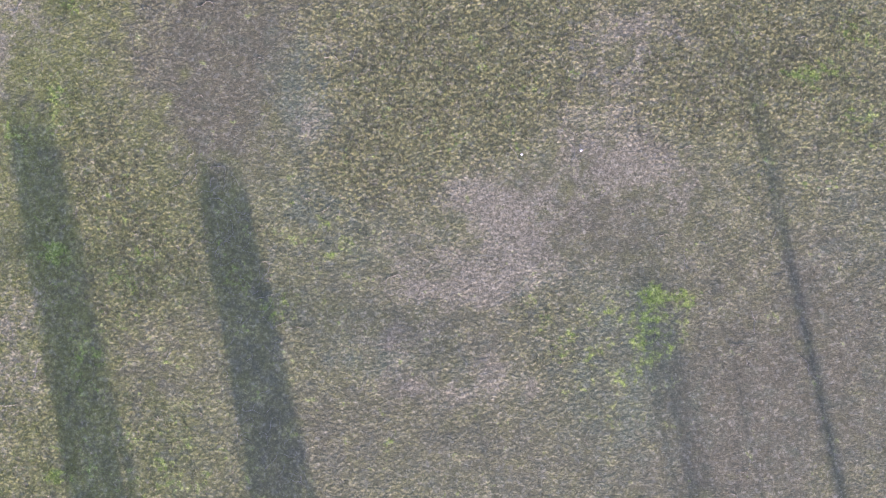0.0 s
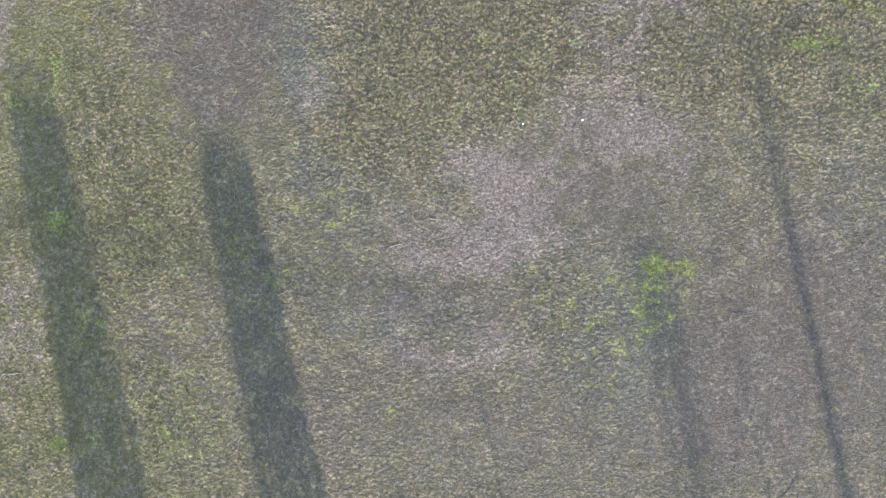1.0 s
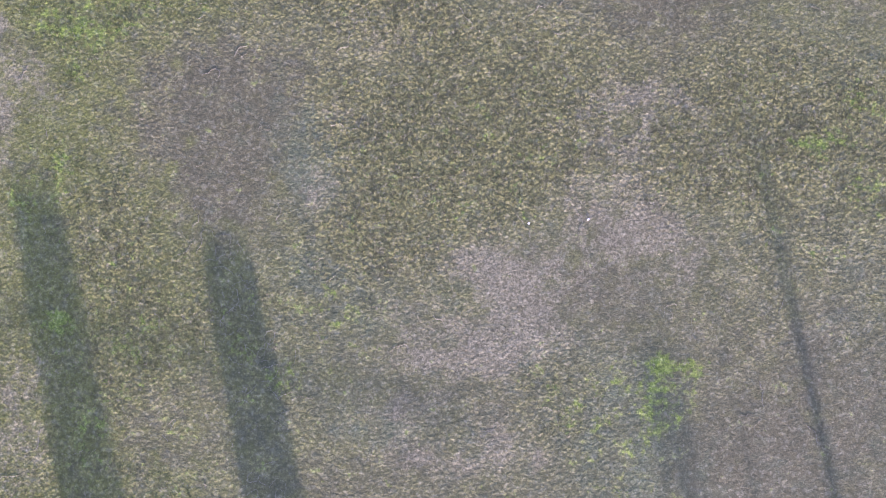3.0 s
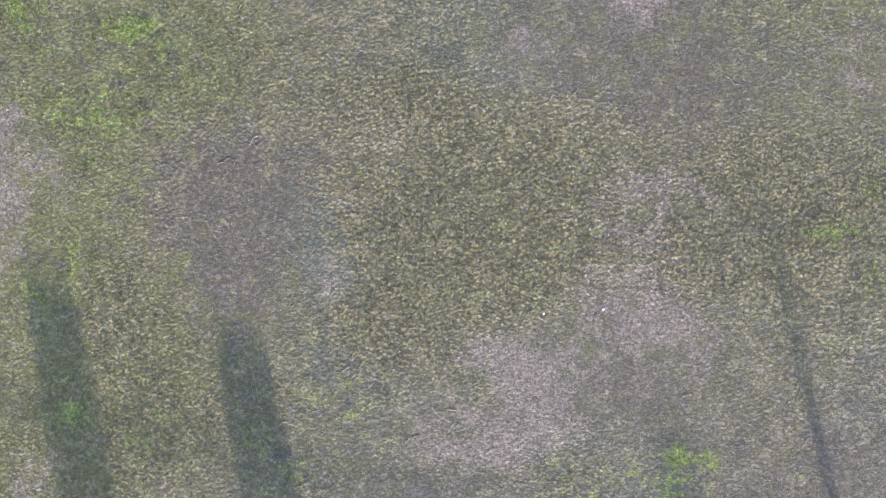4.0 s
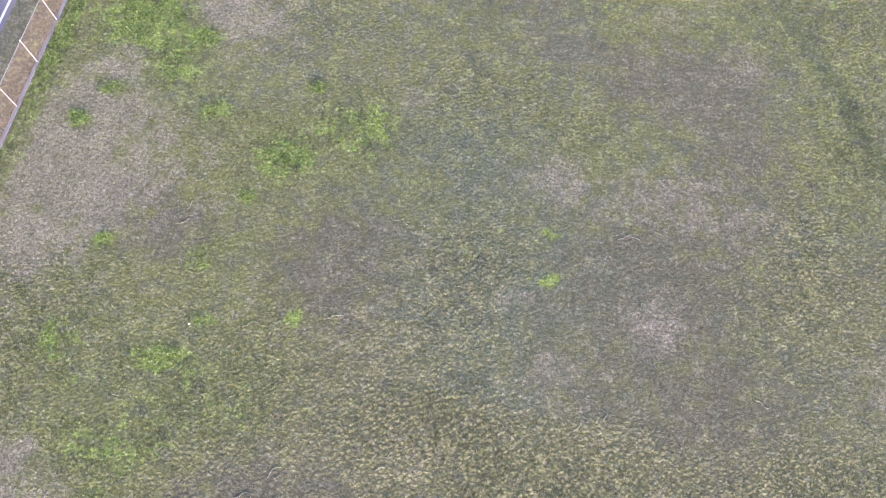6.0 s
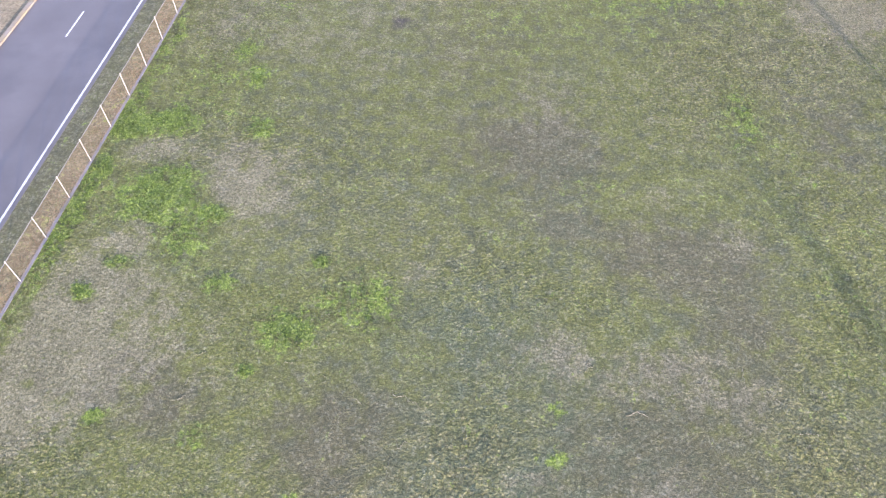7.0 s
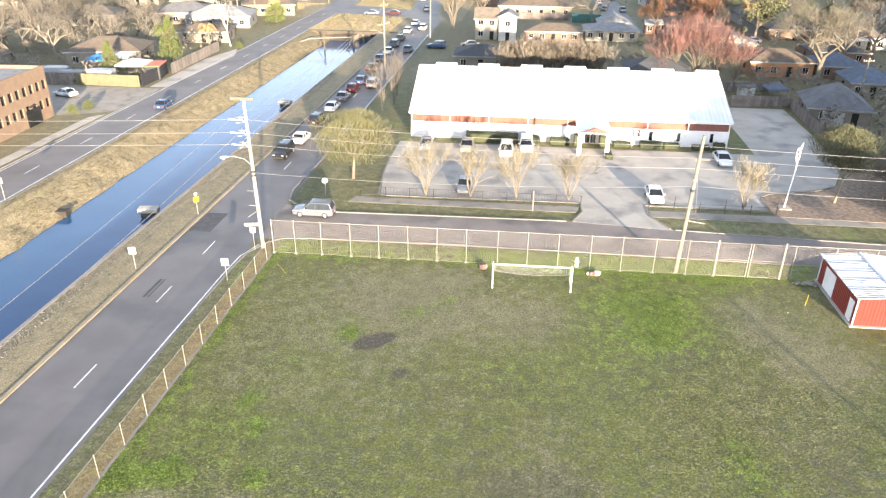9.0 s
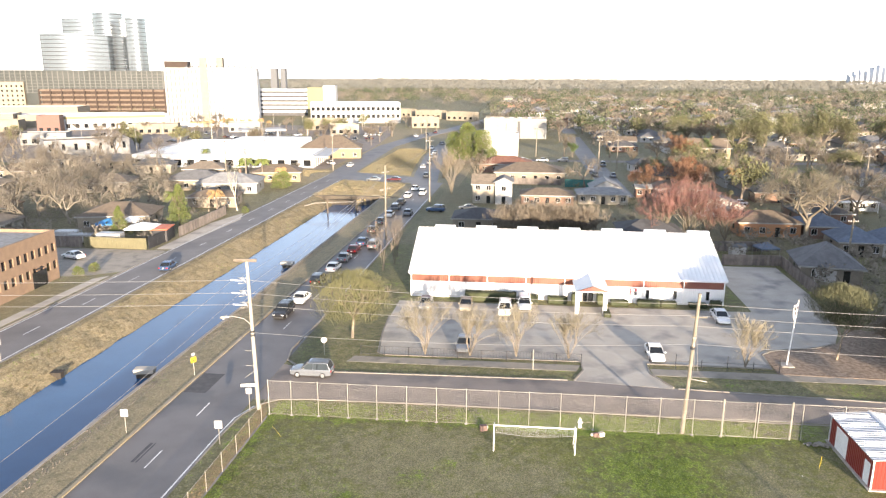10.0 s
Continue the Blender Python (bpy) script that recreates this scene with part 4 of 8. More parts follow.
FY = 66.82
fence = thing("chain_link_fence", -24.95, FY, 0, 0, "tall galvanised chain-link fence along the side street", "fence")
stops = [0.0, 2.3, 5.05, 8.05, 10.95, 13.92, 16.85, 19.78, 22.9, 25.84, 28.85, 32.0, 35.0, 38.15, 41.25, 43.9]
for x in stops:
    part("post", Shape().tube([(x, 0, -0.1), (x, 0, 3.68)], 0.032 if 0 < x < 43 else 0.05, 8).tube([(x, 0, -0.05), (x, 0, 0.05), (x, 0, 0.09)], [0.17, 0.16, 0.06], 8).tube([(x, 0, 3.68), (x, 0, 3.74)], [0.055, 0.02], 8), GALV, fence)
part("top_rail", Shape().tube([(0, 0, 3.62), (43.9, 0, 3.62)], 0.022), GALV, fence)
part("tension_wire", Shape().tube([(0, 0, 1.85), (43.9, 0, 1.85)], 0.006, 4), WIRE, fence)
part("bottom_wire", Shape().tube([(0, 0, 0.06), (43.9, 0, 0.06)], 0.012, 4), WIRE, fence)
part("chain_link", link_mesh(43.9, 3.56, 0.085, 0.0022, 0.05), WIRE, fence, "pale chain-link mesh")
gate = thing("double_gate", 18.98, FY, 0, 0, "closed double chain-link gate in the tall fence", "gate")
for k, x in enumerate((0.0, 3.1)):
    leaf = part("gate_leaf", Shape().tube([(x + 0.08, 0, 0.1), (x + 0.08, 0, 3.6), (x + 3.02, 0, 3.6), (x + 3.02, 0, 0.1), (x + 0.08, 0, 0.1)], 0.026), GALV, gate)
    part("brace", Shape().tube([(x + 0.08, 0, 1.85), (x + 3.02, 0, 1.85)], 0.018), GALV, leaf)
    me = link_mesh(2.9, 3.45, 0.085, 0.0026, 0.12)
    me.v = [(vx + x + 0.1, vy, vz) for vx, vy, vz in me.v]
    part("chain_link", me, WIRE, leaf)
for x in (0.0, 6.2):
    part("post", Shape().tube([(x, 0, -0.1), (x, 0, 3.85)], 0.085, 10), GALV, gate)
for x in (2.99, 3.21):
    part("drop_bar", Shape().tube([(x, -0.05, 0.05), (x, -0.05, 3.7)], 0.05, 8), GALV, gate)
far_fence = thing("chain_link_fence", 25.26, FY, 0, 0, "tall galvanised chain-link fence beside the shed", "fence")
for x in (0.9, 4.6, 8.3, 12.0, 15.7, 19.4):
    part("post", Shape().tube([(x, 0, -0.1), (x, 0, 3.68)], 0.034, 8), GALV, far_fence)
part("top_rail", Shape().tube([(0.1, 0, 3.62), (19.4, 0, 3.62)], 0.022), GALV, far_fence)
part("chain_link", link_mesh(19.3, 3.56, 0.085, 0.0022, 0.05), WIRE, far_fence)

S0, S1 = along(-27.05, -40), along(-27.05, 66.4)
side_len = math.dist(S0, S1)
side = thing("chain_link_fence", *S0, 0, math.degrees(math.atan2(S1[1] - S0[1], S1[0] - S0[0])), "low chain-link fence with rusty mesh along the road", "fence")
for k in range(36):
    x = side_len - 1.4 - k * 3.03
    part("post", Shape().tube([(x, 0, -0.1), (x, 0, 1.84)], 0.032, 8).tube([(x, 0, 1.84), (x, 0, 1.9)], [0.05, 0.02], 8), GALV, side)
part("top_rail", Shape().tube([(0, 0, 1.8), (side_len, 0, 1.8)], 0.018), GALV, side)
part("chain_link", link_mesh(side_len, 1.72, 0.065, 0.0015, 0.04), RUSTY_WIRE, side, "rust-brown chain-link mesh")
setting("fence_footing", strip(-27.13, -26.95, -40, 66.3, -0.1, 0.04), WALK_GREY, "narrow concrete strip under the fence", "kerb")

goal = thing("soccer_goal", -2.35, 61.92, 0, 0, "white soccer goal with a sagging net", "goal")
for x in (0.0, 7.28):
    part("goal_post", Shape().tube([(x, 0, -0.05), (x, 0, 2.62)], 0.056, 10), WHITE_PAINT, goal)
    part("stay", Shape().tube([(x, 0.03, 2.55), (x, 0.9, 2.35), (x, 1.9, 0.03)], 0.03, 6), WHITE_PAINT, goal)
part("crossbar", Shape().tube([(0, 0, 2.56), (7.28, 0, 2.56)], 0.056, 10), WHITE_PAINT, goal)
net = Shape()


def net_point(a, b3):
    """a along the bar, b3 from the bar to the hanging hem."""
    sag = 0.25 * math.sin(math.pi * a)
    return (7.28 * a, 0.05 + 1.25 * math.sin(b3 * 1.5), 2.52 - 1.35 * b3 - sag * b3)


for i in range(37):
    net.tube([net_point(i / 36, j / 8) for j in range(9)], 0.0045, 3, False)
for j in range(1, 10):
    net.tube([net_point(i / 24, j / 9) for i in range(25)], 0.0045 if j < 9 else 0.012, 3, False)
for x in (0.0, 7.28):
    for k in range(11):
        y0 = 0.04 + 1.75 * k / 10
        net.tube([(x, 0.04, 2.5 - 2.4 * k / 10), (x, 0.04 + 1.8 * k / 10 * 0.55, 1.7 - 1.5 * k / 10), (x, y0, 0.05)], 0.006, 3, False)
        net.tube([(x, 0.04, 0.1 + 0.22 * k), (x, 0.35, 0.1 + 0.14 * k), (x, 1.3 - 0.1 * k, 0.05 + 0.1 * k)], 0.006, 3, False)
part("net", net, NET, goal, "loose white net")

stick = thing("yellow_stake", -23.8, 64.3, 0, 0, "yellow plastic stake lying in the grass", "stake")
part("stake", Shape().tube([(0, 0, 0.05), (0.75, -1.0, 0.09), (1.5, -2.0, 0.07)], 0.022, 6), YELLOW, stick)
stake = thing("yellow_stake", 25.9, 61.8, 0, 0, "upright yellow stake beside the shed", "stake")
part("stake", Shape().tube([(0, 0, -0.05), (0.1, 0, 1.2)], [0.022, 0.02], 6), YELLOW, stake)
hyd = thing("fire_hydrant", 5.84, 66.4 + 0.9, 0, 0, "white fire hydrant behind the fence", "hydrant")
part("barrel", Shape().tube([(0, 0, 0), (0, 0, 0.1), (0, 0, 0.11), (0, 0, 0.7)], [0.2, 0.2, 0.13, 0.13], 10), WHITE_PAINT, hyd)
part("bonnet", Shape().tube([(0, 0, 0.7), (0, 0, 0.74), (0, 0, 0.9), (0, 0, 1.0)], [0.17, 0.17, 0.1, 0.03], 10), WHITE_PAINT, hyd)
part("outlet", Shape().tube([(-0.25, 0, 0.5), (0.25, 0, 0.5)], 0.07, 8), WHITE_PAINT, hyd)
BROKEN = paint("scrap", (0.55, 0.52, 0.48), (0.3, 0.26, 0.22), 3, 0.8)
DEBRIS = paint("dark_scrap", (0.10, 0.07, 0.06), (0.2, 0.12, 0.1), 3, 0.8)
rng = random.Random(8)
for px, py, mtl, lab in ((7.2, 65.6, DEBRIS, "dark cart and scrap beside the fence"), (-3.1, 65.9, DEBRIS, "crumpled reddish bag beside the fence")):
    heap = thing("scrap_heap", px, py, 0, 20, lab, "scrap")
    for k in range(4):
        x, y, r = rng.uniform(-0.5, 0.5), rng.uniform(-0.2, 0.2), rng.uniform(0.15, 0.35)
        part("piece", Shape().soft_box(x - r, x + r, y - r * 0.7, y + r * 0.7, 0, r * 1.6, 0.05), mtl if k % 2 else BROKEN, heap)
for k in range(9):
    r = rng.uniform(0.12, 0.28)
    rub = thing("concrete_chunk", 26.3 + 0.27 * k, 66.1 + rng.uniform(-0.35, 0.3), 0, rng.uniform(0, 90), "pale broken concrete chunk by the fence", "rubble", "chunks by the shed")
    part("chunk", Shape().soft_box(-r, r, -r * 0.7, r * 0.7, -0.02, r, 0.06), KERB, rub)
for px, py in ((5.67, -0.9), (8.35, -0.38), (-13.9, 11.6), (24.0, 60.4)):
    lit = thing("litter", px, py, 0, 33, "small white scrap of litter on the grass", "litter", "litter on the field")
    part("scrap", Shape().soft_box(-0.05, 0.05, -0.035, 0.035, 0.01, 0.05, 0.012), WHITE_PAINT, lit)

# ------------------------------------------------------------------ the red shed
RED_METAL = ribbed("red_sheet_metal", (0.24, 0.032, 0.024), 0.30, 0.03, 0.4, axis=0)
RED_SIDE = ribbed("red_sheet_metal_side", (0.24, 0.032, 0.024), 0.30, 0.03, 0.4, axis=1)
ROOF_METAL = ribbed("pale_roof_metal", (0.47, 0.50, 0.55), 0.40, 0.05, 0.35, 0.2, axis=1)
shed = thing("metal_shed", 28.75, 58.8, 0, 0, "red metal shed with a pale ribbed roof on the field's edge", "shed")
W, D, E1, R1 = 6.6, 8.1, 2.75, 3.05
front = Shape().add([(0, 0, 0.1), (W, 0, 0.1), (W, 0, E1), (W / 2, 0, R1), (0, 0, E1), (0, 0.12, 0.1), (W, 0.12, 0.1), (W, 0.12, E1), (W / 2, 0.12, R1), (0, 0.12, E1)],
                    [(0, 1, 2, 3, 4), (9, 8, 7, 6, 5), (0, 5, 6, 1), (4, 3, 8, 9), (3, 2, 7, 8)])
part("front_wall", front, RED_METAL, shed)
back = Shape()
back.v, back.f = [(x, y + D - 0.12, z) for x, y, z in front.v], front.f
part("back_wall", back, RED_METAL, shed)
sw = Shape()
for y0, y1, z0, z1 in ((0.12, 0.5, 0.1, E1), (0.5, 1.45, 2.1, E1), (1.45, 4.6, 0.1, E1), (4.6, 6.9, 2.25, E1), (6.9, D - 0.12, 0.1, E1)):
    sw.box(0, 0.12, y0, y1, z0, z1)
part("side_wall", sw, RED_SIDE, shed)
part("side_wall", Shape().box(W - 0.12, W, 0.12, D - 0.12, 0.1, E1), RED_SIDE, shed)
part("door", Shape().soft_box(-0.02, 0.06, 0.5, 1.45, 0.12, 2.1, 0.015), WHITE_PAINT, shed, "white metal door")
roller = part("roller_door", Shape().box(0.0, 0.03, 4.62, 6.88, 0.12, 2.25), WHITE_PAINT, shed, "white roller door")
for k in range(9):
    part("slat", Shape().soft_box(-0.02, 0.06, 4.62, 6.88, 0.12 + 0.236 * k, 0.12 + 0.236 * (k + 1) - 0.006, 0.012), WHITE_PAINT, roller)
for side_x in (-1, 1):
    xe, xr = (-0.22, W / 2) if side_x < 0 else (W + 0.22, W / 2)
    ze = E1 - 0.22 * (R1 - E1) / (W / 2)
    rf = Shape()
    rf.add([(xe, -0.2, ze), (xe, D + 0.2, ze), (xr, D + 0.2, R1), (xr, -0.2, R1), (xe, -0.2, ze + 0.06), (xe, D + 0.2, ze + 0.06), (xr, D + 0.2, R1 + 0.06), (xr, -0.2, R1 + 0.06)],
           [(3, 2, 1, 0), (4, 5, 6, 7), (0, 1, 5, 4), (1, 2, 6, 5), (2, 3, 7, 6), (3, 0, 4, 7)])
    sheet = part("roof", rf, ROOF_METAL, shed)
    rib = Shape().add([(xe, -0.05, ze + 0.06), (xe, 0.05, ze + 0.06), (xr, 0.05, R1 + 0.06), (xr, -0.05, R1 + 0.06), (xe, -0.025, ze + 0.11), (xe, 0.025, ze + 0.11), (xr, 0.025, R1 + 0.11), (xr, -0.025, R1 + 0.11)],
                      [(0, 1, 5, 4), (2, 3, 7, 6), (4, 5, 6, 7), (1, 2, 6, 5), (3, 0, 4, 7)]).mesh("rib")
    for k in range(27):
        part("rib", rib, ROOF_METAL, sheet).matrix_basis = pose(0, -0.15 + k * (D + 0.3) / 26, 0)
part("ridge_cap", Shape().tube([(W / 2, -0.2, R1 + 0.07), (W / 2, D + 0.2, R1 + 0.07)], 0.13, 8), WHITE_PAINT, shed)
for x, y in ((0, 0), (W, 0), (0, D), (W, D)):
    part("corner_trim", Shape().box(x - 0.05, x + 0.05, y - 0.05, y + 0.05, 0.1, E1), WHITE_PAINT, shed)
part("base", Shape().box(-0.25, W + 0.25, -0.25, D + 0.25, -0.2, 0.1), CONCRETE, shed, "concrete base slab")

# ------------------------------------------------------------------ poles, wires and signs
def insulator(s, x, y, z, dx, dy):
    s.tube([(x, y, z), (x + dx, y + dy, z + 0.12)], 0.045, 6)
    for k in range(4):
        f = 0.45 + 0.16 * k
        s.tube([(x + dx * f, y + dy * f, z + 0.12 * f - 0.04), (x + dx * f, y + dy * f, z + 0.12 * f + 0.05)], 0.12, 8)
    return s


def utility_pole(x, y, h, lean=(0.0, 0.0), label="", arms=(), material=WOOD_POLE, r=0.2):
    p = thing("utility_pole", x, y, 0, 0, label or "tall weathered wooden utility pole", "utility pole", "utility poles")
    part("pole", Shape().tube([(0, 0, -0.3), (lean[0] * 0.5, lean[1] * 0.5, h * 0.5), (lean[0], lean[1], h)], [r, r * 0.85, r * 0.68], 12), material, p)
    for z, half, turn in arms:
        c, s = math.cos(math.radians(turn)), math.sin(math.radians(turn))
        k = z / h
        ox, oy = lean[0] * k, lean[1] * k
        arm = part("crossarm", Shape().tube([(ox - half * c, oy - half * s, z), (ox + half * c, oy + half * s, z)], 0.07, 4), WOOD_POLE, p)
        for e in (-0.9, -0.45, 0.45, 0.9):
            part("insulator", Shape().tube([(ox + e * half * c, oy + e * half * s, z), (ox + e * half * c, oy + e * half * s, z + 0.12), (ox + e * half * c, oy + e * half * s, z + 0.24)], [0.03, 0.07, 0.05], 8), PORCELAIN, arm)
    return p


corner = utility_pole(-26.4, 67.8, 15.6, (-0.35, 0.1), "tall pale utility pole with a street lamp at the field's corner", (), CONCRETE_POLE, 0.21)
part("crossarm", Shape().tube([(-1.5, -0.25, 15.7), (0.6, 0.2, 15.6)], 0.16, 6), BARK, corner)
for z in (13.6, 12.3, 11.1):
    k = -0.35 * z / 15.6
    part("bracket", Shape().tube([(k, 0, z + 0.25), (k - 0.9, -0.1, z + 0.3), (k - 0.2, 0.0, z - 0.25), (k - 0.95, -0.1, z - 0.3)], 0.05, 5), GALV, corner)
    part("insulator", insulator(Shape(), k - 0.5, -0.1, z, -1.1, -0.2), PORCELAIN, corner)
    part("insulator", insulator(Shape(), k - 0.3, 0.2, z - 0.2, -0.8, 0.9), PORCELAIN, corner)
part("lamp_arm", Shape().tube([(-0.2, 0, 9.0), (-0.9, -0.1, 9.7), (-1.9, -0.25, 9.95), (-2.5, -0.3, 9.9)], 0.045, 6), GALV, corner)
lh = part("lamp_head", Shape().tube([(-2.35, -0.3, 9.9), (-2.6, -0.32, 9.9), (-3.1, -0.36, 9.82), (-3.25, -0.37, 9.8)], [0.06, 0.14, 0.16, 0.06], 10), GALV, corner, "grey street lamp head")
part("lens", Shape().tube([(-2.9, -0.35, 9.74), (-2.9, -0.35, 9.62)], [0.12, 0.07], 8), PORCELAIN, lh)
for z in (7.9, 8.3):
    part("clamp", Shape().tube([(-0.18, 0, z), (-0.18, 0, z + 0.16)], 0.25, 10), DARK_METAL, corner)
for z, e in ((6.3, 0.9), (4.7, 0.9), (4.2, 1.1)):
    part("bar", Shape().tube([(-0.12, 0, z), (-0.12 - e, 0, z - (0.8 if z < 4.5 else 0))], 0.03, 5), GALV, corner)

pole2 = utility_pole(15.43, 67.1, 13.9, (0.55, 0.2), "leaning weathered utility pole behind the fence", (), WOOD_POLE, 0.21)
part("clamp", Shape().tube([(0.33, 0.1, 8.5), (0.33, 0.1, 8.75)], 0.225, 10), DARK_METAL, pole2)
part("clamp", Shape().tube([(0.36, 0.1, 9.6), (0.36, 0.1, 9.75)], 0.24, 10), GALV, pole2)
part("pole_arm", Shape().tube([(0.2, 0.05, 5.6), (1.9, 0.0, 5.35)], 0.05, 5), GALV, pole2)
part("crossarm", Shape().tube([(0.5 - 0.5, 0.2, 11.6), (0.5 + 0.9, 0.2, 11.6)], 0.06, 5), WOOD_POLE, pole2)
part("guy", Shape().tube([(0.45, 0.2, 11.4), (1.35, 1.5, 5.8)], 0.02, 4).tube([(0.45, 0.2, 11.4), (0.95, 1.4, 5.8)], 0.02, 4), CABLE, pole2)
for x, y, h, arms in ((-27.0, 145, 15.5, ((10.4, 1.6, 60), (13.9, 1.2, 60))), (-22.9, 187.3, 17.5, ((16.5, 1.3, 50),)),
                      (59.4, 135, 8.5, ((7.9, 1.0, 10),)), (-79, 205, 12.5, ((11.8, 1.1, 70),)), (-64.5, 250, 13, ((12.2, 1.1, 70),)),
                      (28.0, 255, 12, ((11.3, 1.1, 0),)), (35.2, 262, 11.5, ((10.8, 1.0, 0),)), (-92, 222, 13, ((12.1, 1.1, 70),)), (-40, 320, 14, ((13, 1.2, 40),)),
                      (98, 215, 12, ((11.2, 1.1, 0),)), (72, 260, 12, ((11.2, 1.1, 0),)), (84, 238, 12, ((11.2, 1.1, 0),)), (8, 305, 12, ((11.2, 1.1, 0),)), (-5, 330, 12, ((11.2, 1.1, 0),)),
                      (-118, 330, 12, ((11.2, 1.1, 0),)), (-88, 350, 12, ((11.2, 1.1, 0),)), (-55, 420, 13, ((12.2, 1.1, 0),)), (-48, 440, 13, ((12.2, 1.1, 0),))):
    utility_pole(x, y, h, (0.1, 0.0), "weathered wooden utility pole with crossarms", arms)
lampb = part("street_lamp_arm", Shape().tube([(0, 0, 8.7), (-1.8, 0.1, 9.3), (-2.6, 0.1, 9.2)], 0.05, 5), GALV)
lampb.parent = bpy.data.objects["utility_pole.002"]
lampb.name = "lamp_arm"


def wire(a, b2, sag, r=0.017, label="overhead power cable between utility poles"):
    a, b2 = Vector(a), Vector(b2)
    pts = [a.lerp(b2, k / 16) - Vector((0, 0, sag * 4 * (k / 16) * (1 - k / 16))) for k in range(17)]
    return tagged(part("power_cable", Shape().tube(pts, r, 4, False), CABLE), label, "cable", "power cables")


P1 = (-26.75, 67.9)
for z, z2 in ((13.6, 12.9), (12.3, 11.75), (11.1, 10.75)):
    wire((P1[0] - 1.8, P1[1] - 0.2, z), (-175, 62, z + 0.5), 1.6, 0.018)
    wire((P1[0] + 0.2, P1[1], z), (15.95, 67.3, z2), 0.45, 0.018)
    wire((15.95, 67.3, z2), (68, 67.0, z2 - 0.2), 0.5, 0.018)
wire((15.95, 67.3, 9.0), (68, 67.0, 8.8), 0.5, 0.016)
wire((15.95, 67.3, 9.0), (-26.6, 67.9, 8.2), 0.6, 0.014)
for z, e in ((13.7, 0.9), (12.4, 0.6), (11.2, 0.3)):
    wire((P1[0] - 0.9, P1[1] + 0.9, z), (-26.9, 145.2, 13.8 + 0.1 * e), 1.0)
for k in range(2):
    wire((P1[0] - 1.4 + 0.7 * k, P1[1], 13.7 - 1.3 * k), (-30 + 1.0 * k, -30, 13.5 - 1.2 * k), 1.3)
for z in (13.9, 10.4):
    wire((-26.9, 145, z), (-22.8, 187.3, z + 1.5), 0.8)
    wire((-22.8, 187.3, z + 1.5), (-40, 320, z), 1.6)


def road_sign(x, y, h, shape, facing, label, posts=1):
    s = thing("road_sign", x, y, 0, facing, label, "road sign")
    for k in range(posts):
        dx = 0.0 if posts == 1 else -0.25 + 0.5 * k
        part("sign_post", Shape().tube([(dx, 0, -0.1), (dx, 0, h - 0.05)], 0.04, 6), GALV, s)
    if shape == "board":
        part("panel", Shape().soft_box(-0.36, 0.36, -0.07, -0.04, h - 0.7, h + 0.08, 0.01), SIGN_BACK, s, "plain pale sign panel")
    elif shape == "street":
        part("panel", Shape().soft_box(-0.75, 0.75, -0.02, 0.02, h - 0.2, h + 0.1, 0.008), WHITE_PAINT, s, "pale street name panel")
        part("panel", Shape().soft_box(-0.3, 0.3, -0.06, -0.04, h - 0.95, h - 0.35, 0.008), SIGN_BACK, s)
    elif shape == "yellow":
        part("panel", Shape().soft_box(-0.33, 0.33, -0.07, -0.04, h - 1.0, h - 0.35, 0.01), YELLOW, s, "yellow warning panel")
        part("arrow", Shape().slab([(-0.22, -0.0), (0.0, 0.0), (0.0, 0.09), (0.22, -0.04), (0.0, -0.16), (0.0, -0.07), (-0.22, -0.07)], 0, 0.01), DARK_METAL, s).matrix_basis = pose(0, -0.075, h - 0.68, 90, 0, 0)
        part("panel", Shape().soft_box(-0.18, 0.18, -0.07, -0.04, h - 0.22, h + 0.15, 0.01), SIGN_BACK, s)
    else:
        ring = [(0.38 * math.cos((k + 0.5) * math.tau / 8), 0.38 * math.sin((k + 0.5) * math.tau / 8)) for k in range(8)]
        o = part("panel", Shape().slab(ring, 0, 0.03), RED_SIGN, s, "red octagonal stop sign")
        o.matrix_basis = pose(0, -0.05, h - 0.4, 90, 0, 0)
        part("back", Shape().slab(ring, 0, 0.02), SIGN_BACK, s, "plain grey back").matrix_basis = pose(0, -0.028, h - 0.4, 90, 0, 0)
        part("lettering", Shape().box(-0.26, 0.26, -0.09, -0.082, h - 0.47, h - 0.33), WHITE_PAINT, s)
    return s


road_sign(-27.5, 60.5, 2.3, "board", 8, "back of a pale road sign on a steel post")
road_sign(-37.2, 61.7, 2.35, "board", 8, "back of a pale road sign on the canal verge")
road_sign(-36.5, 75.1, 2.6, "yellow", 48, "yellow curve warning sign on a steel post", 1)
road_sign(-27.1, 67.2, 2.9, "street", 10, "street name sign on a steel post")
road_sign(-23.5, 82.7, 2.3, "stop", 200, "grey back of a stop sign at the street corner")
road_sign(-61.0, 76.6, 2.8, "board", 0, "pale sign post beside the far road")
lamp = thing("lamp_post", 1.63, 80.8, 0, 0, "short pale steel post on the grass verge", "post")
part("post", Shape().tube([(0, 0, -0.1), (0, 0, 2.5)], 0.07, 8), GALV, lamp)


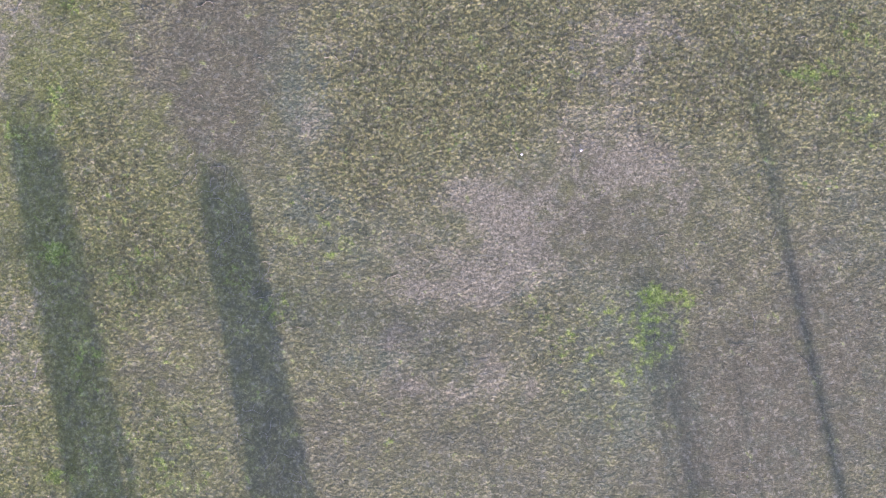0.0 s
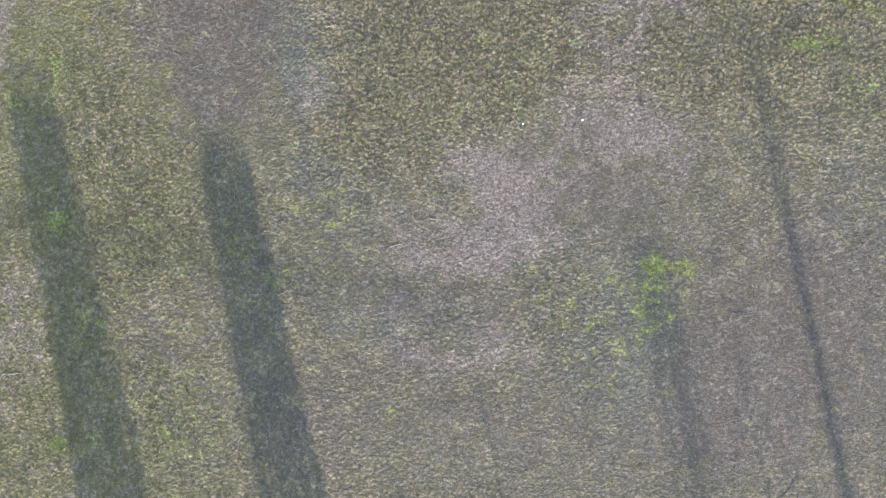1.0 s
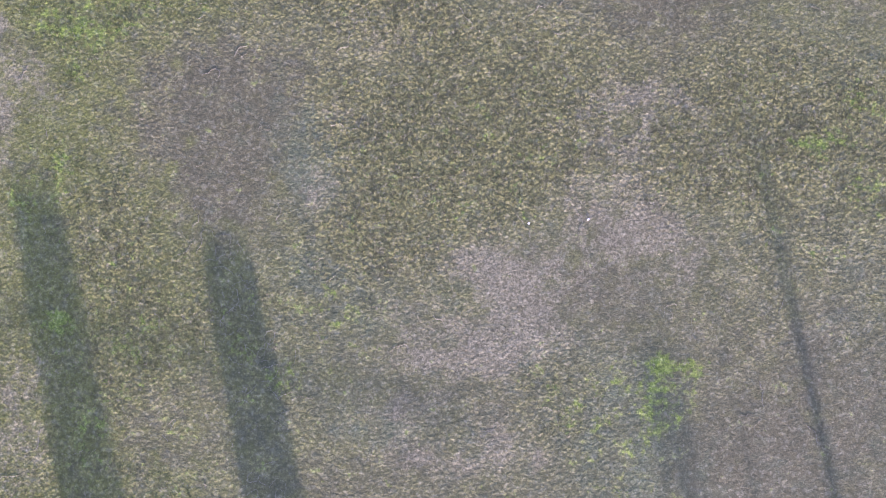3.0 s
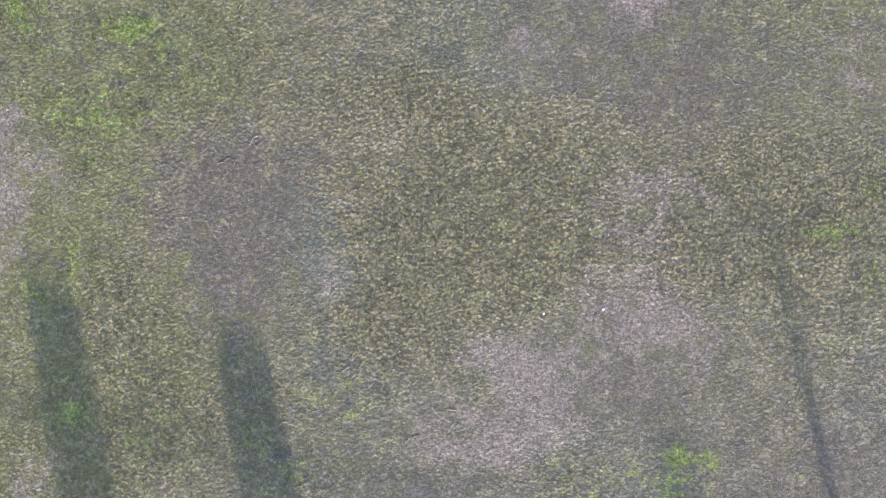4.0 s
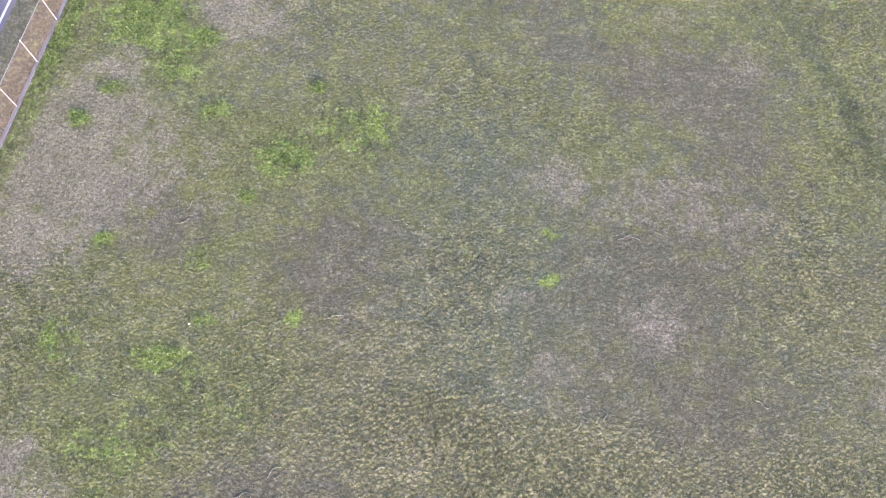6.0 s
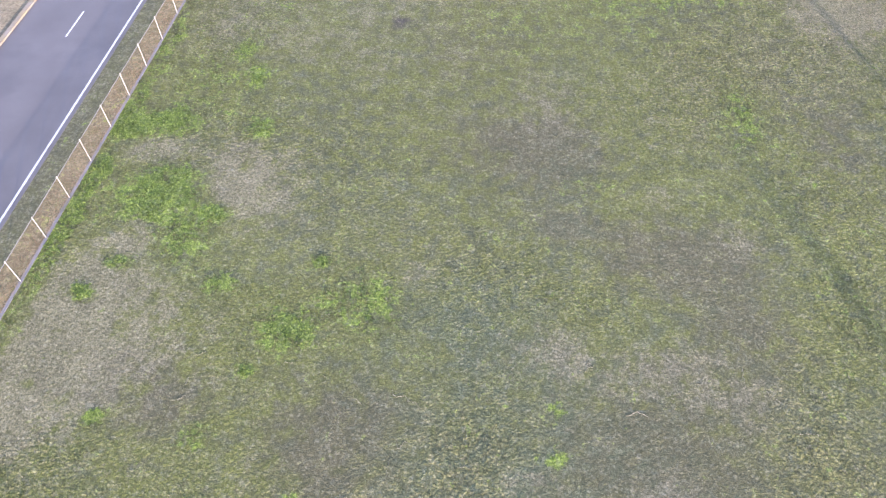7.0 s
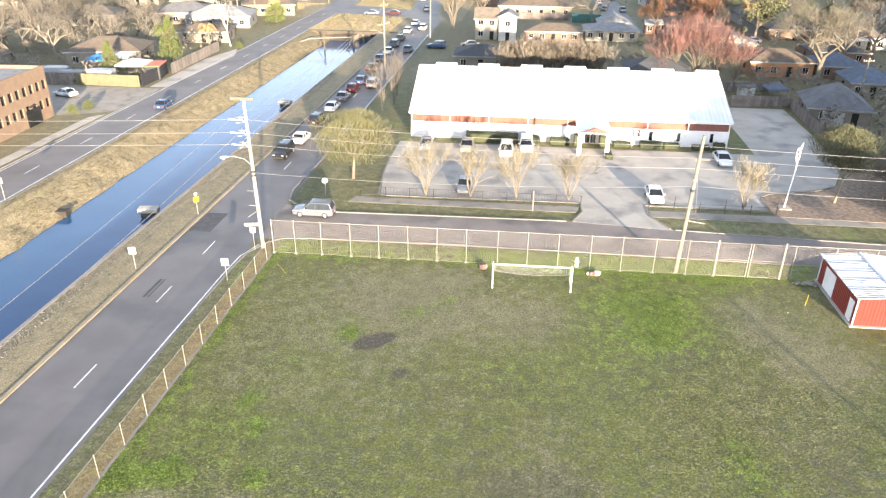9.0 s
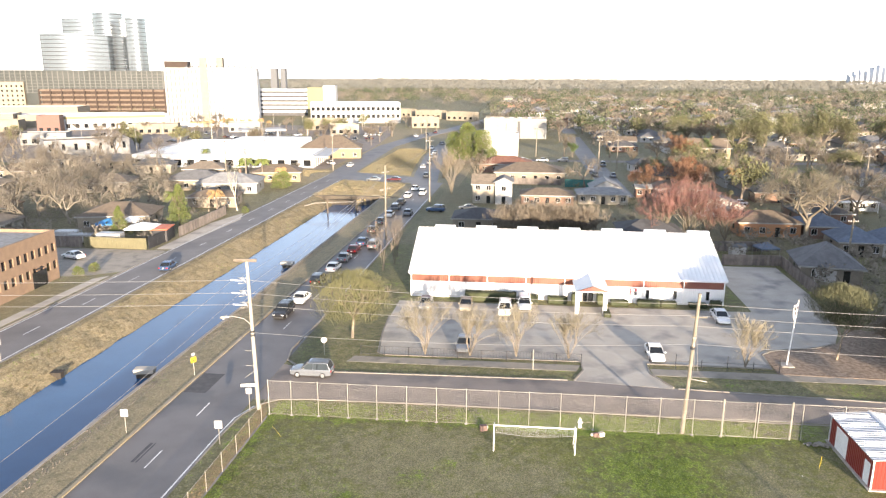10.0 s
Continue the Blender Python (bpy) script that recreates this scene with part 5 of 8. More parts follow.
# ------------------------------------------------------------------ cars
TYRE = paint("tyre_rubber", (0.02, 0.02, 0.021), rough=0.9)
RIM = paint("wheel_rim", (0.5, 0.5, 0.51), rough=0.35, metal=0.7)
CAR_GLASS = glass("car_glass", (0.015, 0.018, 0.02))
HEAD_LAMP = paint("headlamp_glass", (0.75, 0.75, 0.74), rough=0.12)
TAIL_LAMP = paint("tail_lamp", (0.42, 0.02, 0.02), rough=0.2)
BLACK_TRIM = paint("black_plastic", (0.03, 0.03, 0.03), rough=0.6)
PLATE = paint("number_plate_blank", (0.6, 0.6, 0.58), rough=0.5)
CAR_PAINT = {}


def car_paint(name, colour):
    if name not in CAR_PAINT:
        CAR_PAINT[name] = paint("car_paint_" + name, colour, tuple(c * 0.92 for c in colour), 1.0, 0.25, 0.25 if name in ("silver", "grey", "blue") else 0.0, fine=5)
    return CAR_PAINT[name]


CAR_KINDS = {}
HUES = {"white": (0.80, 0.80, 0.79), "silver": (0.20, 0.215, 0.235), "black": (0.02, 0.02, 0.022), "grey": (0.16, 0.17, 0.18), "red": (0.075, 0.009, 0.013), "blue": (0.05, 0.09, 0.17), "tan": (0.4, 0.33, 0.25)}


def build_car(style, hue, far=False):
    """A car whose nose points along +y; origin on the ground at its centre."""
    tall = style == "suv"
    L, W, H = (4.75, 1.88, 1.76) if tall else (4.70, 1.80, 1.45)
    c = thing("car", 0, 0, 0, 0, f"{hue} {'sport utility vehicle' if tall else 'sedan'} on the street", "car")
    body = car_paint(hue, HUES[hue])
    belt, hood = (1.08, 1.02) if tall else (0.93, 0.86)
    half = L / 2

    def ring(y, w, z0, z1, crown):
        return [(-w, y, z0 + 0.12), (-w * 0.86, y, z0), (w * 0.86, y, z0), (w, y, z0 + 0.12), (w, y, z1 - 0.16), (w * 0.93, y, z1 - 0.03),
                (w * 0.45, y, z1 + crown), (-w * 0.45, y, z1 + crown), (-w * 0.93, y, z1 - 0.03), (-w, y, z1 - 0.16)]

    tail = belt - (0.02 if tall else 0.0)
    stations = [(-half, 0.40 * W, 0.42, tail - 0.12), (-half + 0.10, 0.475 * W, 0.30, tail - 0.02), (-half + 0.55, 0.5 * W, 0.24, tail + 0.01), (-0.5, 0.5 * W, 0.22, belt), (0.75, 0.5 * W, 0.22, belt - 0.01),
                (1.15, 0.5 * W, 0.23, hood), (half - 0.45, 0.485 * W, 0.25, hood - 0.09), (half - 0.1, 0.44 * W, 0.30, hood - 0.20), (half, 0.37 * W, 0.40, hood - 0.30)]
    part("body", Shape().loft([ring(y, w, z0, z1, 0.025) for y, w, z0, z1 in stations]), body, c, smooth=False)
    y_r0, y_r1, y_f1, y_f0 = (-half + 0.12, -half + 0.42, 0.25, 1.15) if tall else (-half + 0.62, -half + 1.35, 0.2, 1.12)
    wb, wt = 0.475 * W, 0.385 * W

    g = Shape()
    g.add([(-wb, y_r0, belt - 0.03), (wb, y_r0, belt - 0.03), (wb, y_f0, belt - 0.05), (-wb, y_f0, belt - 0.05),
           (-wt, y_r1, H - 0.05), (wt, y_r1, H - 0.05), (wt, y_f1, H - 0.05), (-wt, y_f1, H - 0.05)],
          [(0, 1, 5, 4), (1, 2, 6, 5), (2, 3, 7, 6), (3, 0, 4, 7), (4, 5, 6, 7)])
    if far:
        part("window_glass", g, CAR_GLASS, c, "dark tinted glass")
    else:
        for nm, face in zip(("rear_window", "side_window", "windscreen", "side_window"), g.f):
            part(nm, Shape().add([g.v[i] for i in face], [(0, 1, 2, 3)]), CAR_GLASS, c, "dark tinted glass")
    part("roof", Shape().loft([[(-wt * k, y, z - 0.05), (wt * k, y, z - 0.05), (wt * k * 0.94, y, z), (0, y, z + 0.025), (-wt * k * 0.94, y, z)]
                               for y, k, z in ((y_r1 - 0.03, 1.0, H - 0.03), (y_r1 + 0.25, 1.04, H), (y_f1 - 0.25, 1.04, H), (y_f1 + 0.04, 1.0, H - 0.035))]), body, c)
    for sx in (-1, 1) if not far else ():
        for (ya, za), (yb, zb) in (((y_r0, belt - 0.03), (y_r1, H - 0.04)), ((y_f0, belt - 0.05), (y_f1, H - 0.04)), ((-0.35, belt - 0.03), (-0.35, H - 0.04))):
            part("pillar", Shape().tube([(sx * wb * 1.005, ya, za), (sx * wt * 1.01, yb, zb)], 0.04, 4), body, c)
        part("mirror", Shape().soft_box(sx * (wb + 0.16) - 0.1, sx * (wb + 0.16) + 0.1, 0.82, 0.95, belt - 0.05, belt + 0.1, 0.03), body, c)
        part("headlight", Shape().soft_box(sx * 0.31 * W - 0.17, sx * 0.31 * W + 0.17, half - 0.24, half - 0.02, hood - 0.36, hood - 0.22, 0.04), HEAD_LAMP, c)
        part("tail_light", Shape().soft_box(sx * 0.37 * W - 0.13, sx * 0.37 * W + 0.13, -half - 0.01, -half + 0.14, tail - 0.32, tail - 0.1, 0.03), TAIL_LAMP, c)
    if far:
        for sx in (-1, 1):
            for wy in (-half + 0.95, half - 0.92):
                part("wheel", Shape().tube([(sx * (W / 2 - 0.2), wy, 0.33), (sx * (W / 2 + 0.015), wy, 0.33)], 0.33, 10), TYRE, c)
        return c
    part("front_bumper", Shape().soft_box(-0.4 * W, 0.4 * W, half - 0.16, half + 0.04, 0.3, 0.5, 0.05), BLACK_TRIM if tall else body, c)
    part("rear_bumper", Shape().soft_box(-0.42 * W, 0.42 * W, -half - 0.04, -half + 0.16, 0.34, 0.54, 0.05), BLACK_TRIM if tall else body, c)
    part("number_plate", Shape().box(-0.16, 0.16, -half - 0.05, -half - 0.03, 0.58, 0.74), PLATE, c)
    if tall:
        for sx in (-1, 1):
            part("roof_rail", Shape().tube([(sx * wt * 0.9, y_r1 + 0.1, H + 0.01), (sx * wt * 0.9, y_r1 + 0.2, H + 0.07), (sx * wt * 0.9, y_f1 - 0.3, H + 0.07), (sx * wt * 0.9, y_f1 - 0.2, H + 0.01)], 0.025, 5), BLACK_TRIM, c)
    rw = 0.36 if tall else 0.325
    for sx in (-1, 1):
        for wy in (-half + 0.95, half - 0.92):
            x0, x1 = sx * (W / 2 - 0.20), sx * (W / 2 + 0.015)
            w = part("wheel", Shape().tube([(x0, wy, rw), (x0 + (x1 - x0) * 0.15, wy, rw), (x0 + (x1 - x0) * 0.85, wy, rw), (x1, wy, rw)], [rw * 0.9, rw, rw, rw * 0.9], 14), TYRE, c)
            part("rim", Shape().tube([(x1 - sx * 0.02, wy, rw), (x1 + sx * 0.012, wy, rw)], [rw * 0.66, rw * 0.58], 12), RIM, w)
    return c


CARS = [  # x, y, heading (0: away along +y), style, colour
    (-23.3, 76.6, 90, "suv", "silver"), (-33.0, 96.5, 178, "suv", "black"), (-32.3, 103.2, -2, "sedan", "white"), (-32.3, 112.8, -2, "suv", "black"), (-31.9, 120.9, -2, "sedan", "white"),
    (-31.6, 127.8, -2, "sedan", "silver"), (-31.2, 134.2, -2, "sedan", "red"), (-30.9, 140.6, -2, "sedan", "blue"), (-31.0, 151.9, -2, "sedan", "black"), (-31.0, 161.4, -2, "sedan", "grey"),
    (-28.1, 138.0, -2, "suv", "silver"), (-30.5, 170.0, -2, "sedan", "white"), (-30.4, 178.6, -2, "suv", "grey"), (-30.3, 186.7, -2, "sedan", "black"), (-26.4, 172.5, -2, "sedan", "silver"),
    (-30.1, 198.0, -2, "sedan", "white"), (-26.7, 203.0, -2, "suv", "white"), (-29.8, 210.9, -2, "sedan", "white"), (-20.2, 177.4, 86, "suv", "blue"), (-30.0, 238.5, 3, "sedan", "grey"),
]
CARS_2 = [
    (-60.7, 118.4, 4, "sedan", "blue"), (-61.2, 263, 0, "sedan", "white"), (-45.7, 227.5, 100, "sedan", "grey"), (-39.1, 228.4, 95, "sedan", "red"),
    (-6.8, 86.9, 180, "sedan", "silver"), (-1.9, 100.7, 180, "suv", "white"), (0.9, 103.4, 180, "suv", "white"), (16.4, 86.3, 180, "sedan", "white"), (28.0, 101.0, 180, "sedan", "white"),
    (-13.5, 102.6, 180, "sedan", "silver"), (-7.6, 102.6, 180, "sedan", "tan"), (26.3, 262, 0, "sedan", "white"), (26.3, 248, 0, "sedan", "silver"), (32.0, 246, 180, "sedan", "silver"),
    (32.0, 275, 180, "suv", "grey"), (-81.5, 123.5, 70, "sedan", "white"), (4.2, 187.5, 180, "sedan", "silver"), (-2.5, 178.5, 0, "suv", "black"), (-12.4, 181, 90, "sedan", "tan"),
]
CARS_3 = [
    (-34, 262, 3, "sedan", "white"), (-33.2, 275, 3, "sedan", "silver"), (-34.2, 292, 3, "suv", "grey"), (-35, 310, 3, "sedan", "white"), (-32, 345, -8, "sedan", "black"), (-36, 352, -8, "sedan", "silver"),
    (-38.5, 330, 0, "sedan", "white"), (10, 288, 88, "sedan", "white"), (18, 288, 88, "suv", "silver"), (2, 288, 88, "sedan", "white"), (-70, 268, 40, "sedan", "white"), (-78, 272, 40, "suv", "silver"),
    (-55, 395, 20, "sedan", "white"), (-50, 405, 200, "sedan", "black"), (-47, 420, 20, "sedan", "red"), (58, 196, 90, "sedan", "white"), (86, 191, 0, "sedan", "white"), (98, 150, 0, "sedan", "silver"), (95, 240, 0, "suv", "grey"),
]
rng = random.Random(21)
PARKED = [(rng.uniform(-230, -75), rng.choice((345, 352, 366, 374, 392, 398)) + rng.uniform(-1, 1), rng.choice((0, 180, 90)), rng.choice(("sedan", "suv")), rng.choice(("white", "silver", "white", "grey", "red", "black"))) for _ in range(46)]
for x, y, turn, style, hue in CARS + CARS_2 + CARS_3 + PARKED:
    far = y > 165
    m = pose(x, y, 0.03, 0, 0, turn)
    if (style, hue, far) in CAR_KINDS:
        copy_thing(CAR_KINDS[style, hue, far], m)
    else:
        CAR_KINDS[style, hue, far] = build_car(style, hue, far)
        CAR_KINDS[style, hue, far].matrix_basis = m

# ------------------------------------------------------------------ the white metal building
WHITE_METAL = ribbed("white_sheet_metal", (0.80, 0.79, 0.78), 0.30, 0.015, 0.45, axis=0)
ORANGE_BAND = ribbed("orange_red_sheet_metal", (0.20, 0.068, 0.042), 0.30, 0.008, 0.6, axis=0, dirt=(0.14, 0.034, 0.026))
WHITE_ROOF = ribbed("white_roof_metal", (0.84, 0.84, 0.84), 0.6, 0.03, 0.3, 0.0, axis=0)
DARK_GLASS = glass("dark_window_glass", (0.02, 0.022, 0.025))
hall = thing("metal_hall", -16.5, 107.6, 0, 0, "long white metal building with an orange band and white roof", "building")
HW, HD, HE, HR = 46.8, 24.6, 3.75, 8.2
wall = Shape()
wall.box(0.0, 26.05, 0, 0.2, 0, 2.5).box(26.05, 27.75, 0, 0.2, 2.15, 2.5)
x = 27.75
for x0, x1 in ((35.4, 35.95), (39.4, 39.95), (44.1, 44.65)):
    wall.box(x, x0, 0, 0.2, 0, 2.5).box(x0, x1, 0, 0.2, 0, 0.75).box(x0, x1, 0, 0.2, 2.1, 2.5)
    x = x1
wall.box(x, HW, 0, 0.2, 0, 2.5)
part("front_wall", wall, WHITE_METAL, hall)
for x0, x1 in ((35.4, 35.95), (39.4, 39.95), (44.1, 44.65)):
    w = part("window", Shape().box(x0, x1, 0.08, 0.11, 0.75, 2.1), DARK_GLASS, hall, "narrow dark window")
    part("window_frame", Shape().tube([(x0, 0.02, 0.75), (x0, 0.02, 2.1), (x1, 0.02, 2.1), (x1, 0.02, 0.75), (x0, 0.02, 0.75)], 0.035, 4), WHITE_PAINT, w)
dr = part("door", Shape().box(26.05, 27.75, 0.06, 0.1, 0.0, 2.15), DARK_GLASS, hall, "dark glazed double door")
part("door_frame", Shape().tube([(26.05, 0.03, 0), (26.05, 0.03, 2.15), (27.75, 0.03, 2.15), (27.75, 0.03, 0)], 0.06, 4).tube([(26.9, 0.03, 0), (26.9, 0.03, 2.15)], 0.08, 4), WHITE_PAINT, dr)
bays = [round(v, 2) for v in np.linspace(0.15, HW - 0.15, 9)]
for a, b2 in zip(bays, bays[1:]):
    part("band_panel", Shape().box(a + 0.02, b2 - 0.02, -0.02, 0.2, 2.5, HE - 0.12), ORANGE_BAND, hall, "orange-red metal band")
for a in bays:
    part("downpipe", Shape().soft_box(a - 0.07, a + 0.07, -0.14, -0.025, 0.1, HE - 0.05, 0.02), WHITE_PAINT, hall)
part("gutter", Shape().box(-0.2, HW + 0.2, -0.3, -0.1, HE - 0.14, HE + 0.02), WHITE_PAINT, hall)
for xg in (0.0, HW - 0.2):
    part("gable_wall", Shape().add([(xg, 0.2, 0), (xg + 0.2, 0.2, 0), (xg + 0.2, HD, 0), (xg, HD, 0), (xg, 0.2, HE), (xg + 0.2, 0.2, HE), (xg + 0.2, HD, HE), (xg, HD, HE), (xg, HD / 2, HR - 0.05), (xg + 0.2, HD / 2, HR - 0.05)],
                                   [(0, 1, 5, 4), (2, 3, 7, 6), (0, 4, 8, 7, 3), (1, 2, 6, 9, 5), (4, 5, 9, 8), (6, 7, 8, 9)]), WHITE_METAL, hall)
part("back_wall", Shape().box(0.2, HW - 0.2, HD - 0.2, HD, 0, HE), WHITE_METAL, hall)
for sgn in (0, 1):
    ye, yr = (-0.28, HD / 2) if not sgn else (HD + 0.28, HD / 2)
    rf = Shape().add([(-0.3, ye, HE), (HW + 0.3, ye, HE), (HW + 0.3, yr, HR), (-0.3, yr, HR), (-0.3, ye, HE + 0.1), (HW + 0.3, ye, HE + 0.1), (HW + 0.3, yr, HR + 0.1), (-0.3, yr, HR + 0.1)],
                     [(0, 3, 2, 1), (4, 5, 6, 7), (0, 1, 5, 4), (1, 2, 6, 5), (3, 0, 4, 7)])
    sheet = part("roof", rf, WHITE_ROOF, hall, "bright white standing-seam roof")
    seam = Shape().add([(-0.03, ye, HE + 0.1), (0.03, ye, HE + 0.1), (0.03, yr, HR + 0.1), (-0.03, yr, HR + 0.1), (0, ye, HE + 0.18), (0, yr, HR + 0.18)], [(0, 1, 4), (1, 2, 5, 4), (3, 0, 4, 5)]).mesh("seam")
    for k in range(79 if not sgn else 0):
        part("seam", seam, WHITE_ROOF, sheet).matrix_basis = pose(-0.2 + k * (HW + 0.4) / 78, 0, 0)
for k in range(7):
    xv = 2.5 + k * 6.85
    part("ridge_vent", Shape().add([(xv, HD / 2 - 0.5, HR), (xv + 3.4, HD / 2 - 0.5, HR), (xv + 3.4, HD / 2 + 0.5, HR), (xv, HD / 2 + 0.5, HR), (xv, HD / 2 - 0.35, HR + 0.5), (xv + 3.4, HD / 2 - 0.35, HR + 0.5), (xv + 3.4, HD / 2 + 0.35, HR + 0.5), (xv, HD / 2 + 0.35, HR + 0.5)],
                                   [(4, 5, 6, 7), (0, 1, 5, 4), (1, 2, 6, 5), (2, 3, 7, 6), (3, 0, 4, 7)]), WHITE_PAINT, hall)
# porch
porch = part("porch_roof", Shape().add([(24.5, -6.1, 3.4), (26.9, -6.1, 4.25), (29.3, -6.1, 3.4), (24.5, -0.25, 3.4), (26.9, 1.3, 4.25), (29.3, -0.25, 3.4), (24.5, -6.1, 3.28), (29.3, -6.1, 3.28), (24.5, -0.25, 3.28), (29.3, -0.25, 3.28)],
                                       [(0, 1, 4, 3), (1, 2, 5, 4), (0, 3, 8, 6), (2, 7, 9, 5), (6, 8, 9, 7), (0, 6, 7, 2)]), WHITE_PAINT, hall, "small white gabled porch")
part("gable", Shape().add([(24.8, -6.15, 3.42), (29.0, -6.15, 3.42), (26.9, -6.15, 4.15), (24.8, -6.0, 3.42), (29.0, -6.0, 3.42), (26.9, -6.0, 4.15)], [(0, 1, 2), (5, 4, 3), (0, 3, 4, 1)]), ORANGE_BAND, porch)
for xc in (24.85, 28.75):
    part("column", Shape().soft_box(xc - 0.28, xc + 0.28, -6.0, -5.45, 0, 3.28, 0.03), WHITE_PAINT, hall, "square white porch column")
LOGO_RED = paint("logo_red", (0.5, 0.06, 0.08), rough=0.5)
LOGO_BLACK = paint("logo_black", (0.06, 0.05, 0.07), rough=0.5)
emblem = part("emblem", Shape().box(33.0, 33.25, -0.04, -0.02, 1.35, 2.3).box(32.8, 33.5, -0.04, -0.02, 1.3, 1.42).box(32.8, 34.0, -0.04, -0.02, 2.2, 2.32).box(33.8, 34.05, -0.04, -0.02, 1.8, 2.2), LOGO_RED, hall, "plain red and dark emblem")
part("emblem_bar", Shape().box(33.25, 33.9, -0.045, -0.025, 1.7, 1.85).box(33.7, 34.1, -0.045, -0.025, 1.3, 1.7), LOGO_BLACK, emblem)

# ------------------------------------------------------------------ fences, flag and posts of the lot
iron = thing("iron_fence", -19.1, 83.2, 0, 0, "low dark metal fence along the parking lot", "fence")
for k in range(10):
    part("post", Shape().tube([(k * 2.94, 0, -0.05), (k * 2.94, 0, 1.25)], 0.04, 6), DARK_METAL, iron)
part("rail", Shape().tube([(0, 0, 1.2), (26.5, 0, 1.2)], 0.025, 5).tube([(0, 0, 0.2), (26.5, 0, 0.2)], 0.02, 5), DARK_METAL, iron)
bar = Shape().tube([(0, 0, 0.1), (0, 0, 1.2)], 0.012, 3, False).mesh("bar")
for k in range(150):
    part("bar", bar, DARK_METAL, iron).matrix_basis = pose(k * 0.177, 0, 0)
iron2 = thing("iron_fence", 15.2, 82.7, 0, 0, "low dark metal fence beside the driveway", "fence")
for k in range(6):
    part("post", Shape().tube([(k * 2.9, 0, -0.05), (k * 2.9, 0, 1.9 if k % 2 else 1.3)], 0.04, 6), DARK_METAL, iron2)
part("rail", Shape().tube([(0, 0, 1.0), (14.5, 0, 1.0)], 0.02, 5).tube([(0, 0, 0.2), (14.5, 0, 0.2)], 0.02, 5), DARK_METAL, iron2)
flag = thing("flagpole", 31.4, 85.2, 0.05, 0, "white flagpole with a limp white and dark flag", "flagpole")
part("base", Shape().soft_box(-0.7, 0.7, -0.7, 0.7, -0.1, 0.12, 0.04), CONCRETE, flag)
part("pole", Shape().tube([(0, 0, 0.1), (0.5, 0.1, 8.0)], [0.09, 0.05], 10), WHITE_PAINT, flag)
part("finial", Shape().tube([(0.5, 0.1, 8.0), (0.5, 0.1, 8.08), (0.5, 0.1, 8.16)], [0.03, 0.09, 0.02], 8), GALV, flag)
fl = Shape()
fold = [[(0.45 - 0.5 * a * (1 - 0.45 * b2) + 0.08 * math.sin(a * 9 + b2 * 4), 0.05 - 0.18 * math.sin(a * 7), 7.8 - 1.6 * b2 - 0.7 * a) for a in (0, 0.33, 0.66, 1.0)] for b2 in (0, 0.25, 0.5, 0.75, 1)]
for r0, r1 in zip(fold, fold[1:]):
    for k in range(3):
        fl.add([r0[k], r0[k + 1], r1[k + 1], r1[k]], [(0, 1, 2, 3)])
part("flag", fl, WHITE_PAINT, flag, "limp pale flag")
for k in range(2):
    fb = Shape()
    fb.v = [(x, y - 0.02, z - 0.3 - 0.6 * k) for x, y, z in fl.v[:12]]
    fb.f = fl.f[:3]
    part("flag_stripe", fb, LOGO_BLACK, flag)


# ------------------------------------------------------------------ trees
TWIG_TAN = paint("tan_twigs", (0.225, 0.185, 0.138), (0.17, 0.142, 0.108), 0.6, 0.9, vary=0.15)
TWIG_GREY = paint("grey_twigs", (0.20, 0.172, 0.138), (0.15, 0.128, 0.104), 0.4, 0.9, vary=0.2)
TWIG_OLIVE = paint("olive_grey_twigs", (0.185, 0.165, 0.11), (0.14, 0.125, 0.085), 0.4, 0.9, vary=0.1)
BARK_MID = paint("grey_tan_bark", (0.17, 0.145, 0.105), (0.125, 0.105, 0.08), 1.0, 0.92)
BARK_GREY = paint("pale_grey_bark", (0.23, 0.20, 0.155), (0.17, 0.147, 0.115), 1.0, 0.92)
BUD_PALE = paint("pale_twigs", (0.36, 0.33, 0.27), rough=0.9)
BARK_WHITE = paint("white_bark", (0.50, 0.46, 0.38), (0.38, 0.34, 0.27), 1.0, 0.9)
BUD_RED = paint("red_maple_buds", (0.20, 0.085, 0.075), (0.23, 0.125, 0.10), 0.5, 0.85, vary=0.1)
BUD_RUST = paint("rust_leaves", (0.25, 0.125, 0.07), (0.19, 0.10, 0.06), 0.5, 0.85, vary=0.15)
LEAF_OLIVE = paint("olive_leaves", (0.095, 0.10, 0.045), (0.14, 0.135, 0.06), 0.5, 0.8, vary=0.2)
LEAF_DARK = paint("dark_olive_leaves", (0.058, 0.062, 0.03), (0.085, 0.085, 0.04), 0.5, 0.8)
LEAF_CORNER = paint("yellowish_olive_leaves", (0.115, 0.114, 0.05), (0.155, 0.147, 0.066), 0.5, 0.8)
LEAF_GREEN = paint("green_leaves", (0.055, 0.09, 0.028), (0.085, 0.12, 0.036), 0.5, 0.75, vary=0.2)
LEAF_LIME = paint("bright_green_leaves", (0.085, 0.115, 0.028), (0.125, 0.14, 0.036), 0.6, 0.75, vary=0.15)
PALM_DRY = paint("dry_palm_fronds", (0.34, 0.22, 0.10), (0.26, 0.17, 0.08), 0.6, 0.85, vary=0.1)
HEDGE = paint("hedge_leaves", (0.03, 0.04, 0.016), (0.048, 0.055, 0.022), 0.8, 0.8, vary=0.2)


